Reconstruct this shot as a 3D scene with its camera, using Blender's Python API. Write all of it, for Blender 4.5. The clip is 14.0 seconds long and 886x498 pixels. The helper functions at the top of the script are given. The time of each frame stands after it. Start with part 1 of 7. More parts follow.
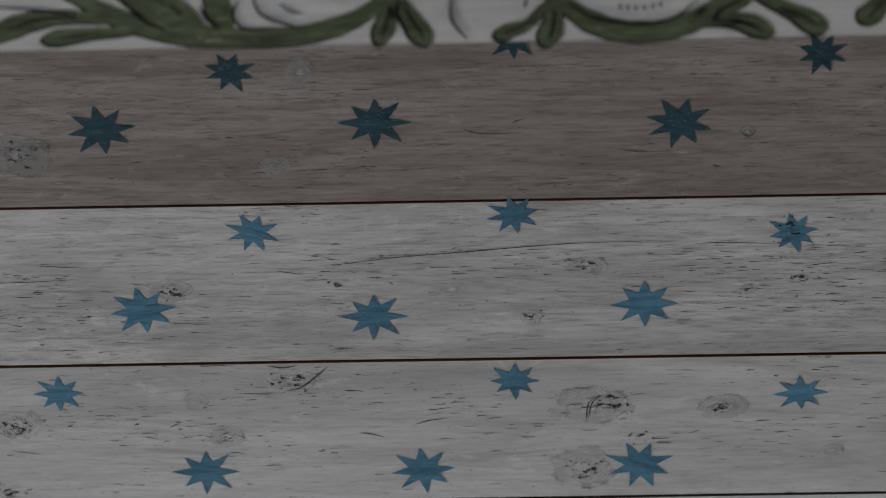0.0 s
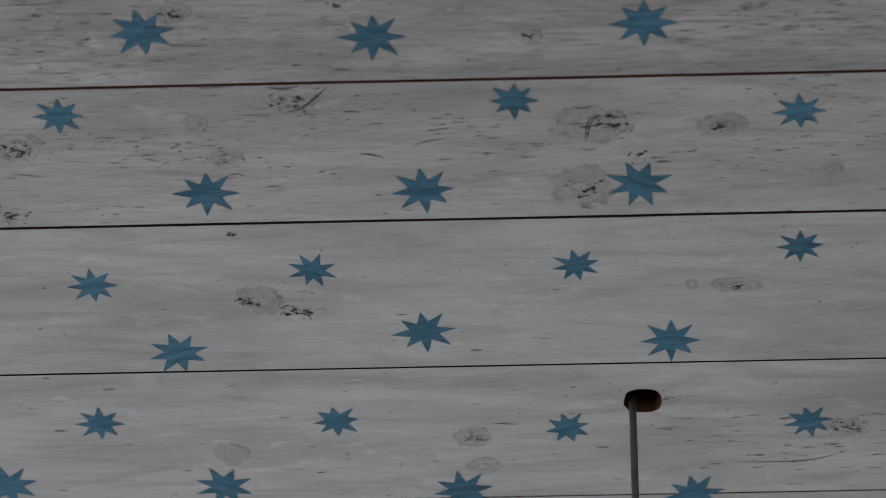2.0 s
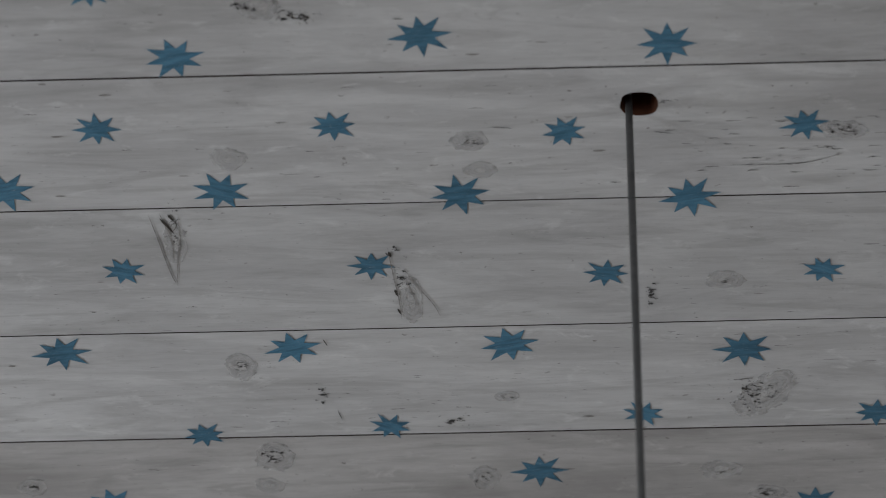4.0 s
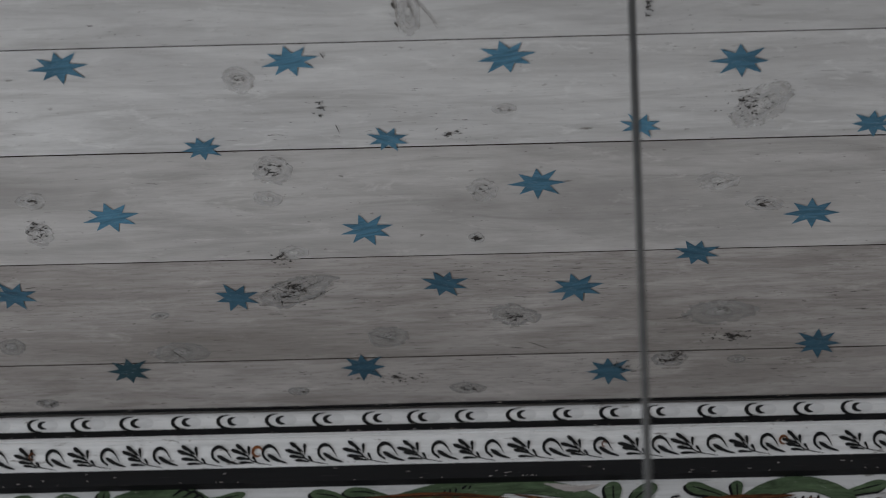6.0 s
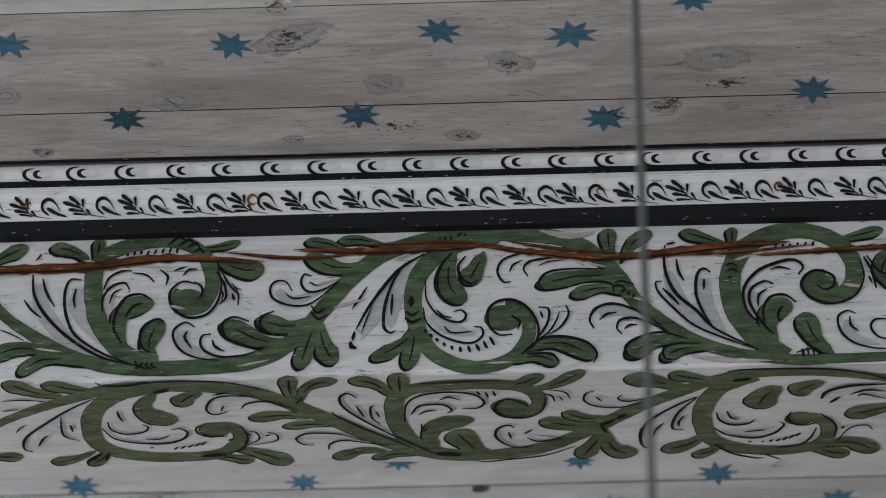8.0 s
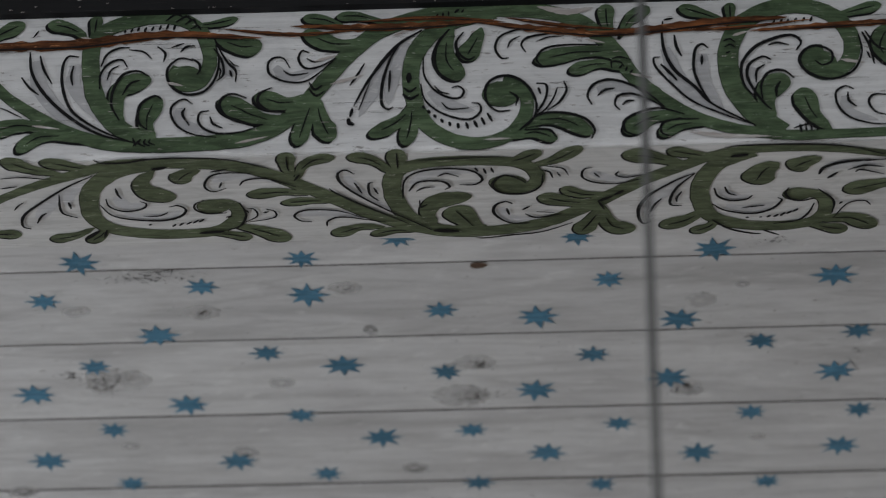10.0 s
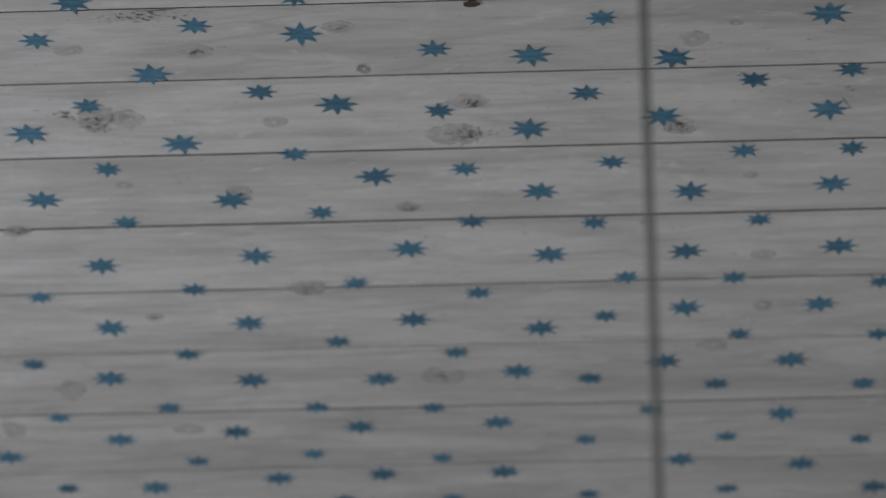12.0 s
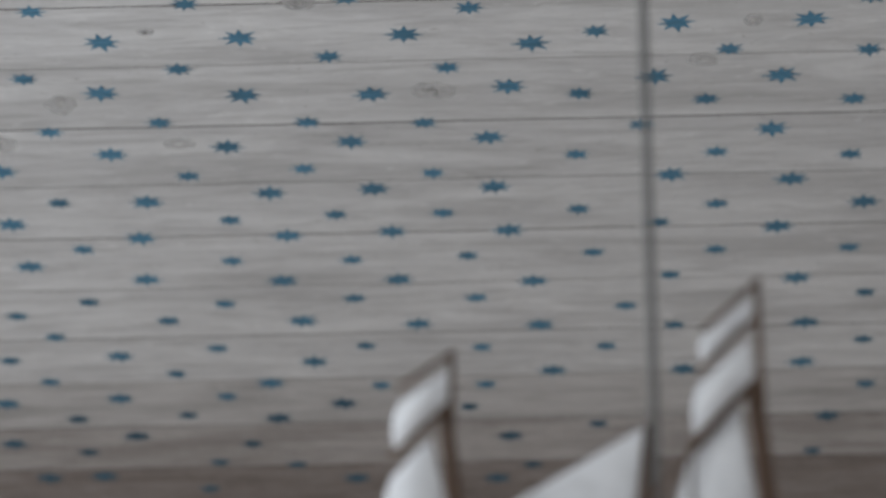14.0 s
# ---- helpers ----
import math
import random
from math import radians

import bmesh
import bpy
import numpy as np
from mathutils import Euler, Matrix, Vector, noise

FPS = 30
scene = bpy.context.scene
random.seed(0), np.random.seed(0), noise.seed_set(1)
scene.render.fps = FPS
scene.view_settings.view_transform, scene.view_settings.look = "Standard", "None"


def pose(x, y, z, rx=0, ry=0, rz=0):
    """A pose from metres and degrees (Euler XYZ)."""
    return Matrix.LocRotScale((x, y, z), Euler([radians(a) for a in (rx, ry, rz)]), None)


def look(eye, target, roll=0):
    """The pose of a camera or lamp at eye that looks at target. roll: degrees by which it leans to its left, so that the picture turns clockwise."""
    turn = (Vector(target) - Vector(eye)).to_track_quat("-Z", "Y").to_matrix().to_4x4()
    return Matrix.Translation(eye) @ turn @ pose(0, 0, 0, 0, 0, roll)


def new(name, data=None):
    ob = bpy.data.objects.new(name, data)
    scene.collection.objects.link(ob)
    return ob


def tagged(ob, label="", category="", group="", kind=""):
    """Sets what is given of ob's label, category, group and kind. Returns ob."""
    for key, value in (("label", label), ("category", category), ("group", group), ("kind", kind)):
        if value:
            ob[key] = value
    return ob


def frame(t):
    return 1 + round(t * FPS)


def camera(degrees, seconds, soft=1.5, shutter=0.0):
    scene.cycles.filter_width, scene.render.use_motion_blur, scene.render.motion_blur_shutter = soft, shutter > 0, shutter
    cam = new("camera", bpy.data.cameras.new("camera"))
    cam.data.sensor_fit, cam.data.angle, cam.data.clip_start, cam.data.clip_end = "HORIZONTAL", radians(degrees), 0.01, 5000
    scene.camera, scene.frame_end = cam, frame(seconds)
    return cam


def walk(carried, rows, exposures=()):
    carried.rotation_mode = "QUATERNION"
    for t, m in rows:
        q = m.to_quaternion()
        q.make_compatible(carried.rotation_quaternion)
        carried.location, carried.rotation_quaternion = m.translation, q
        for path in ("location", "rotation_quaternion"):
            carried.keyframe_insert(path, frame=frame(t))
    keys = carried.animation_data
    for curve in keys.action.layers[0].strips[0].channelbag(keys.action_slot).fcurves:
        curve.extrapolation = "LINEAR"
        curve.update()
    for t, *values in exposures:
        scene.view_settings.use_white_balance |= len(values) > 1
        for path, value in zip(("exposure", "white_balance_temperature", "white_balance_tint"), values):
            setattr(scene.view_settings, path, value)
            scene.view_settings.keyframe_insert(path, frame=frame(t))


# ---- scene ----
EYE = Vector((0.0, 0.0, 1.5))
cam = camera(11.78, 14.0, soft=1.05)
cam.data.dof.use_dof = True
focus = new("focus_mark")
focus.location = (0.0, 8.5, 1.6)
cam.data.dof.focus_object = focus
cam.data.dof.aperture_fstop = 3.8

# seconds, elevation, bearing, lean (degrees): a slow tilt down on a fixed stand
PATH = [
    (0.0, 49.809, -2.763, 1.139),
    (0.5, 49.011, -2.723, 1.033),
    (1.0, 48.016, -2.696, 0.930),
    (1.5, 47.091, -2.677, 0.832),
    (2.0, 46.082, -2.653, 0.738),
    (2.5, 45.127, -2.628, 0.647),
    (3.0, 44.091, -2.597, 0.561),
    (3.2, 43.683, -2.580, 0.527),
    (5.3, 39.692, -2.481, 0.214),
    (5.5, 39.301, -2.474, 0.188),
    (6.0, 38.305, -2.454, 0.126),
    (6.5, 37.297, -2.422, 0.067),
    (7.0, 36.396, -2.395, 0.013),
    (7.5, 35.670, -2.380, -0.038),
    (7.7, 35.375, -2.374, -0.057),
    (9.8, 32.289, -2.350, -0.220),
    (10.0, 31.956, -2.344, -0.232),
    (10.5, 31.163, -2.339, -0.258),
    (11.0, 30.275, -2.323, -0.281),
    (11.5, 29.407, -2.293, -0.300),
    (12.0, 28.474, -2.257, -0.315),
    (12.5, 27.574, -2.224, -0.326),
    (13.0, 26.545, -2.200, -0.333),
    (13.5, 25.586, -2.161, -0.336),
    (14.0, 24.672, -2.137, -0.335),
]


def aim(elevation, bearing, lean):
    e, b = radians(elevation), radians(bearing)
    way = Vector((math.sin(b) * math.cos(e), math.cos(b) * math.cos(e), math.sin(e)))
    return look(EYE, EYE + way * 5, lean)


# the lens's automatic exposure: seconds, stops
EXPOSURES = [(0.0, -0.78), (1.0, -0.86), (3.0, -0.88), (5.5, -0.79), (6.5, -0.50), (7.5, -0.33), (10.0, -0.62), (10.5, -0.77), (11.0, -0.78), (11.5, -0.70), (12.5, -0.53), (13.5, -0.37), (14.0, -0.05)]
walk(cam, [(t, aim(e, b, r)) for t, e, b, r in PATH], EXPOSURES)

# ---- light: overcast daylight through the windows ----
world = bpy.data.worlds.new("sky")
scene.world = world
world.use_nodes = True
wn = world.node_tree
sky = wn.nodes.new("ShaderNodeTexSky")
sky.sky_type, sky.sun_disc = "NISHITA", False
sky.sun_elevation, sky.sun_rotation = radians(35), radians(200)
wn.nodes["Background"].inputs["Strength"].default_value = 0.06
wn.links.new(sky.outputs[0], wn.nodes["Background"].inputs["Color"])
sun = new("sun", bpy.data.lights.new("sun", "SUN"))
sun.data.energy, sun.data.angle = 0.6, radians(12)
sun.matrix_world = look((6, -16, 14), (0, 0, 0))


def window_light(name, at, to, wide, high, watts):
    lamp = new(name, bpy.data.lights.new(name, "AREA"))
    lamp.data.shape, lamp.data.size, lamp.data.size_y, lamp.data.energy = "RECTANGLE", wide, high, watts
    lamp.data.color = (0.885, 0.94, 1.0)
    lamp.matrix_world = look(at, to)


WIN_Y = (1.2, 5.0, 7.8)
for wy in WIN_Y:
    window_light("window_light", (-5.45, wy, 2.9), (0, wy, 2.7), 1.3, 2.4, 165)
    window_light("window_light", (5.45, wy, 2.9), (0, wy, 2.7), 1.3, 2.4, 30)
window_light("window_light", (0, -4.95, 2.7), (0, 3, 2.9), 2.2, 3.0, 200)


# ---- materials ----
def material(name, rough=0.7, metal=0.0):
    m = bpy.data.materials.new(name)
    m.use_nodes = True
    t = m.node_tree
    b = t.nodes["Principled BSDF"]
    b.inputs["Specular IOR Level"].default_value = 0.22
    b.inputs["Roughness"].default_value, b.inputs["Metallic"].default_value = rough, metal
    return m, t, b


def node(t, kind, **values):
    n = t.nodes.new(kind)
    for k, v in values.items():
        n.inputs[k.replace("_", " ")].default_value = v
    return n


def coords(t, scale, island=False, space="Object"):
    """Object coordinates times scale; with island, shifted at random for each loose piece."""
    src = t.nodes.new("ShaderNodeTexCoord").outputs[space]
    if island:
        geo = t.nodes.new("ShaderNodeNewGeometry")
        mul = t.nodes.new("ShaderNodeMath")
        mul.operation, mul.inputs[1].default_value = "MULTIPLY", 37.0
        t.links.new(geo.outputs["Random Per Island"], mul.inputs[0])
        add = t.nodes.new("ShaderNodeVectorMath")
        t.links.new(src, add.inputs[0])
        t.links.new(mul.outputs[0], add.inputs[1])
        src = add.outputs[0]
    m = t.nodes.new("ShaderNodeVectorMath")
    m.operation, m.inputs[1].default_value = "MULTIPLY", scale
    t.links.new(src, m.inputs[0])
    return m.outputs[0]


def noise_at(t, vec, scale=1.0, detail=4.0, rough=0.55, distortion=0.0):
    n = node(t, "ShaderNodeTexNoise", Scale=scale, Detail=detail, Roughness=rough, Distortion=distortion)
    t.links.new(vec, n.inputs["Vector"])
    return n.outputs["Fac"]


def ramp(t, fac, stops):
    r = t.nodes.new("ShaderNodeValToRGB")
    while len(r.color_ramp.elements) < len(stops):
        r.color_ramp.elements.new(0.5)
    for el, (p, c) in zip(r.color_ramp.elements, stops):
        el.position = p
        el.color = (*c, 1) if isinstance(c, tuple) else (c, c, c, 1)
    t.links.new(fac, r.inputs[0])
    return r.outputs[0]


def mix(t, fac, a, b, kind="MIX"):
    m = t.nodes.new("ShaderNodeMix")
    m.data_type, m.blend_type = "RGBA", kind
    for slot, v in ((0, fac), (6, a), (7, b)):
        if hasattr(v, "is_linked"):
            t.links.new(v, m.inputs[slot])
        elif isinstance(v, tuple):
            m.inputs[slot].default_value = (*v, 1)
        elif slot:
            m.inputs[slot].default_value = (v, v, v, 1)
        else:
            m.inputs[slot].default_value = v
    return m.outputs[2]


def bump(t, b, height, strength, distance=0.002):
    n = node(t, "ShaderNodeBump", Strength=strength, Distance=distance)
    t.links.new(height, n.inputs["Height"])
    t.links.new(n.outputs[0], b.inputs["Normal"])


def sine_lines(t, source, turns):
    """Thin contour lines of a field, as the year rings of a sawn board show."""
    mul = node(t, "ShaderNodeMath")
    mul.operation, mul.inputs[1].default_value = "MULTIPLY", turns
    t.links.new(source, mul.inputs[0])
    sine = node(t, "ShaderNodeMath")
    sine.operation = "SINE"
    t.links.new(mul.outputs[0], sine.inputs[0])
    return sine.outputs[0]


def limewash(name, light, mid, stain, cracks, wear, ripple):
    """Thin old limewash on softwood boards that run along x."""
    m, t, b = material(name, 0.78)
    field = noise_at(t, coords(t, (0.55, 5.5, 3), True), 1.0, 3, 0.45, 0.35)
    rings = sine_lines(t, field, 150.0)
    fine = noise_at(t, coords(t, (11, 300, 80), True), 1.0, 4, 0.65, 0.3)
    cloud = noise_at(t, coords(t, (2.4, 11, 5), True), 1.0, 6, 0.62, 0.9)
    broad = noise_at(t, coords(t, (1.1, 6, 3), True), 1.0, 5, 0.62, 0.8)
    mottle = noise_at(t, coords(t, (14, 34, 12), True), 1.0, 6, 0.7, 0.6)
    smear = noise_at(t, coords(t, (2.6, 19, 9), True), 1.0, 6, 0.62, 1.8)
    flecks = noise_at(t, coords(t, (42, 360, 60), True), 1.0, 3, 0.55, 0.7)
    where = noise_at(t, coords(t, (2.1, 9, 3), True), 1.0, 4, 0.65, 0.5)
    spots = noise_at(t, coords(t, (75, 115, 40), True), 1.0, 2, 0.5)
    half = tuple((p + q) / 2 for p, q in zip(mid, light))
    col = mix(t, ramp(t, cloud, [(0.36, 1.0), (0.60, 0.0)]), light, mid)
    col = mix(t, ramp(t, mottle, [(0.44, 0.0), (0.66, 0.5)]), col, half)
    col = mix(t, ramp(t, rings, [(0.35, 0.0), (1.0, ripple)]), col, stain)
    col = mix(t, ramp(t, broad, [(0.48, 0.0), (0.66, wear)]), col, stain)
    col = mix(t, ramp(t, smear, [(0.50, 0.0), (0.72, 0.6)]), col, stain)
    col = mix(t, ramp(t, fine, [(0.34, ripple * 1.3), (0.50, 0.0)]), col, stain)
    col = mix(t, ramp(t, mottle, [(0.28, 0.6), (0.42, 0.0)]), col, tuple(min(0.8, c * 1.2) for c in light))
    col = mix(t, ramp(t, smear, [(0.27, 0.4), (0.42, 0.0)]), col, tuple(min(0.8, c * 1.15) for c in light))
    fibre = noise_at(t, coords(t, (24, 230, 40), True), 1.0, 5, 0.72, 0.4)
    col = mix(t, ramp(t, fibre, [(0.50, 0.0), (0.66, min(0.85, ripple * 2.6))]), col, tuple(c * 0.72 for c in stain))
    cluster = ramp(t, where, [(0.47, 0.0), (0.60, 1.0)])
    mask = mix(t, 1.0, ramp(t, flecks, [(cracks, 0.0), (cracks + 0.03, 0.9)]), cluster, "MULTIPLY")
    col = mix(t, mask, col, (0.05, 0.04, 0.036))
    dots = mix(t, 1.0, ramp(t, spots, [(0.70, 0.0), (0.75, 0.7)]), ramp(t, where, [(0.40, 1.0), (0.52, 0.2)]), "MULTIPLY")
    col = mix(t, dots, col, (0.15, 0.135, 0.125))
    geo = t.nodes.new("ShaderNodeNewGeometry")
    col = mix(t, 1.0, col, ramp(t, geo.outputs["Random Per Island"], [(0.0, 0.90), (1.0, 1.0)]), "MULTIPLY")
    t.links.new(col, b.inputs["Base Color"])
    bump(t, b, mix(t, 0.5, mix(t, mask, smear, 0.0), fine), 0.4)
    return m


WASH = limewash("limewashed_board", (0.67, 0.667, 0.67), (0.54, 0.535, 0.54), (0.37, 0.362, 0.36), 0.69, 0.5, 0.06)
WASH_ROUGH = limewash("cracked_limewashed_board", (0.64, 0.63, 0.63), (0.49, 0.48, 0.477), (0.31, 0.297, 0.29), 0.635, 0.55, 0.24)
WASH_WORN = limewash("lightly_cracked_limewashed_board", (0.68, 0.675, 0.677), (0.54, 0.533, 0.533), (0.35, 0.338, 0.333), 0.64, 0.5, 0.11)
# browner and duller boards; the next three also carry the far boards' painted shade
WASH_WARM_SHADED = limewash("thin_brownish_and_shaded_limewash", (0.53, 0.505, 0.495), (0.39, 0.365, 0.353), (0.24, 0.215, 0.203), 0.65, 0.6, 0.16)
WASH_BARE_SHADED = limewash("worn_and_shaded_brown_board", (0.38, 0.342, 0.327), (0.275, 0.24, 0.224), (0.165, 0.135, 0.122), 0.64, 0.6, 0.24)
WASH_DULL_SHADED = limewash("dull_and_shaded_limewashed_board", (0.60, 0.585, 0.58), (0.47, 0.455, 0.45), (0.31, 0.295, 0.287), 0.69, 0.6, 0.06)


def paint(name, colour, dark, worn, wear=0.62, scale=60.0, rough=0.6, brushed=0.0):
    m, t, b = material(name, rough)
    streak = noise_at(t, coords(t, (7, 130, 130)), 1.0, 7, 0.68)
    broad = noise_at(t, coords(t, (3, 8, 8)), 1.0, 5, 0.6)
    chips = noise_at(t, coords(t, (scale * 0.45, scale * 2.2, scale * 2.2)), 1.0, 5, 0.68, 0.3)
    scratch = noise_at(t, coords(t, (16, 420, 420)), 1.0, 2, 0.5)
    col = mix(t, ramp(t, streak, [(0.32, 0.0), (0.66, 1.0)]), dark, colour)
    col = mix(t, ramp(t, broad, [(0.42, 0.0), (0.68, 0.5)]), col, dark)
    col = mix(t, ramp(t, scratch, [(0.68, 0.0), (0.72, 0.4)]), col, worn)
    col = mix(t, ramp(t, chips, [(wear, 0.0), (wear + 0.03, 0.9)]), col, worn)
    if brushed:
        strokes = noise_at(t, coords(t, (17, 62, 62)), 1.0, 5, 0.65, 1.0)
        col = mix(t, 1.0, col, ramp(t, strokes, [(0.36, 1 - brushed), (0.50, 1.0), (0.64, 1 + brushed)]), "MULTIPLY")
    grime = noise_at(t, coords(t, (11, 26, 26)), 1.0, 6, 0.68, 0.8)
    col = mix(t, 1.0, col, ramp(t, grime, [(0.30, 0.82), (0.50, 1.0), (0.70, 1.0)]), "MULTIPLY")
    t.links.new(col, b.inputs["Base Color"])
    bump(t, b, streak, 0.3, 0.001)
    return m


def star_paint(name, shift, blue=1.0):
    m, t, b = material(name, 0.65)
    info = t.nodes.new("ShaderNodeObjectInfo")
    v = coords(t, (22, 120, 60))
    add = t.nodes.new("ShaderNodeVectorMath")
    mul = t.nodes.new("ShaderNodeMath")
    mul.operation, mul.inputs[1].default_value = "MULTIPLY", 61.0
    t.links.new(info.outputs["Random"], mul.inputs[0])
    t.links.new(v, add.inputs[0])
    t.links.new(mul.outputs[0], add.inputs[1])
    streak = noise_at(t, add.outputs[0], 1.0, 5, 0.6)
    chips = noise_at(t, add.outputs[0], 5.5, 4, 0.7)
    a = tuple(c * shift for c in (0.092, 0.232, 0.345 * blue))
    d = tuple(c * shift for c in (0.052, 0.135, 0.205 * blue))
    col = mix(t, ramp(t, streak, [(0.34, 0.0), (0.62, 1.0)]), d, a)
    tone = ramp(t, info.outputs["Random"], [(0.0, 0.82), (1.0, 1.12)])
    col = mix(t, 1.0, col, tone, "MULTIPLY")
    col = mix(t, ramp(t, chips, [(0.60, 0.0), (0.66, 0.55)]), col, (0.30, 0.36, 0.42))
    col = mix(t, ramp(t, chips, [(0.33, 0.5), (0.38, 0.0)]), col, (0.02, 0.04, 0.06))
    t.links.new(col, b.inputs["Base Color"])
    bump(t, b, streak, 0.2, 0.001)
    return m


STAR = star_paint("blue_star_paint", 1.0)
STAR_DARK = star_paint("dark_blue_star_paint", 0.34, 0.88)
# for stars on the brownish boards, and as painted shade at the far end
STAR_DULL_SHADED = star_paint("dull_and_shaded_blue_star_paint", 0.6)
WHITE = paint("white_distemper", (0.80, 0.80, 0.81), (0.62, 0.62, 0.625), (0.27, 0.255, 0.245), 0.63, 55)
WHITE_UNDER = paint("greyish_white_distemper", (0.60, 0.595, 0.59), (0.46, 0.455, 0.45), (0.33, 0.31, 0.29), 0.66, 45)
BLACK = paint("black_distemper", (0.007, 0.007, 0.008), (0.004, 0.004, 0.005), (0.05, 0.048, 0.045), 0.72, 50)
GREEN = paint("green_distemper", (0.098, 0.142, 0.078), (0.05, 0.082, 0.043), (0.40, 0.43, 0.37), 0.64, 120, 0.6, 0.38)
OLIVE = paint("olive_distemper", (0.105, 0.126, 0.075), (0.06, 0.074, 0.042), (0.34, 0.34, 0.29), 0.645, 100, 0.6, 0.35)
GREY = paint("pale_grey_distemper", (0.52, 0.52, 0.535), (0.40, 0.40, 0.415), (0.60, 0.60, 0.60), 0.60, 50)
GREY_PALE = paint("thin_grey_glaze", (0.64, 0.64, 0.65), (0.56, 0.56, 0.57), (0.66, 0.66, 0.66), 0.62, 50)
RAW = paint("raw_split_wood", (0.25, 0.088, 0.028), (0.03, 0.012, 0.007), (0.36, 0.17, 0.08), 0.61, 60, 0.8, 0.6)
DARK_WOOD = paint("dark_old_wood", (0.13, 0.045, 0.022), (0.055, 0.021, 0.012), (0.16, 0.07, 0.04), 0.66, 40, 0.85)
JOINT = paint("dark_joint_wood", (0.04, 0.024, 0.018), (0.018, 0.012, 0.01), (0.06, 0.04, 0.03), 0.66, 40, 0.85)
SPAR = paint("brown_varnished_spar", (0.13, 0.085, 0.06), (0.07, 0.045, 0.032), (0.2, 0.15, 0.11), 0.66, 70, 0.45)
SAIL = paint("white_sailcloth", (0.74, 0.755, 0.78), (0.66, 0.68, 0.71), (0.6, 0.6, 0.6), 0.72, 25, 0.85)
IRON = paint("grey_iron_rod", (0.15, 0.15, 0.15), (0.10, 0.10, 0.10), (0.22, 0.2, 0.18), 0.66, 60, 0.55)
PLASTER = paint("limewashed_plaster", (0.72, 0.71, 0.68), (0.64, 0.63, 0.60), (0.55, 0.53, 0.5), 0.7, 3, 0.9)
BOARDS = paint("worn_floor_boards", (0.33, 0.27, 0.21), (0.24, 0.19, 0.15), (0.16, 0.13, 0.1), 0.66, 2, 0.6)


def by_object(t, vec):
    """Shifts a field at random for each object."""
    info = t.nodes.new("ShaderNodeObjectInfo")
    mul = node(t, "ShaderNodeMath")
    mul.operation, mul.inputs[1].default_value = "MULTIPLY", 53.0
    t.links.new(info.outputs["Random"], mul.inputs[0])
    add = t.nodes.new("ShaderNodeVectorMath")
    t.links.new(vec, add.inputs[0])
    t.links.new(mul.outputs[0], add.inputs[1])
    return add.outputs[0], info.outputs["Random"]


def knot_wood(name, tone):
    """A knot under thin limewash: pale heart, thin broken ring lines, a cracked core and a faint stain round it."""
    m, t, b = material(name, 0.78)
    uv = t.nodes.new("ShaderNodeUVMap").outputs[0]
    length = t.nodes.new("ShaderNodeVectorMath")
    length.operation = "LENGTH"
    t.links.new(uv, length.inputs[0])
    vec, chance = by_object(t, coords(t, (1, 1.3, 1)))
    ragged = noise_at(t, vec, 26.0, 4, 0.6, 0.7)
    broken = noise_at(t, vec, 60.0, 4, 0.6)
    r = node(t, "ShaderNodeMath")
    r.operation, r.inputs[1].default_value = "MULTIPLY_ADD", 0.7
    t.links.new(ragged, r.inputs[0])
    t.links.new(length.outputs["Value"], r.inputs[2])
    r = r.outputs[0]
    wave = sine_lines(t, r, 44.0)
    speck = noise_at(t, vec, 170.0, 4, 0.65)
    crack = noise_at(t, vec, 48.0, 3, 0.5, 1.2)
    col = mix(t, ramp(t, ragged, [(0.35, 0.0), (0.65, 1.0)]), tuple(c * tone for c in (0.56, 0.55, 0.547)), tuple(c * tone for c in (0.72, 0.715, 0.71)))
    col = mix(t, ramp(t, wave, [(0.2, 0.0), (1.0, 0.28)]), col, tuple(c * tone for c in (0.33, 0.315, 0.305)))
    lines = ramp(t, r, [(0.54, 0.0), (0.61, 0.45), (0.67, 0.0), (0.85, 0.0), (0.94, 0.75), (1.06, 0.0)])
    lines = mix(t, 1.0, lines, ramp(t, broken, [(0.45, 0.0), (0.62, 1.0)]), "MULTIPLY")
    col = mix(t, lines, col, tuple(c * tone for c in (0.19, 0.175, 0.165)))
    core = ramp(t, r, [(0.45, 1.0), (0.80, 0.0)])
    core = mix(t, 1.0, core, ramp(t, chance, [(0.2, 0.3), (0.6, 1.0)]), "MULTIPLY")
    split = mix(t, 1.0, ramp(t, crack, [(0.47, 0.0), (0.50, 1.0), (0.53, 0.0)]), core, "MULTIPLY")
    col = mix(t, split, col, (0.035, 0.03, 0.027))
    col = mix(t, mix(t, 1.0, ramp(t, speck, [(0.57, 0.0), (0.61, 1.0)]), core, "MULTIPLY"), col, (0.035, 0.03, 0.027))
    t.links.new(col, b.inputs["Base Color"])
    bump(t, b, ragged, 0.9, 0.006)
    t.links.new(ramp(t, r, [(0.45, 0.8), (0.62, 0.42), (0.80, 0.36), (0.94, 0.55), (1.06, 0.2), (1.30, 0.0)]), b.inputs["Alpha"])
    return m


KNOT = knot_wood("painted_over_knot", 1.0)
KNOT_WARM = knot_wood("brownish_knot", 0.66)


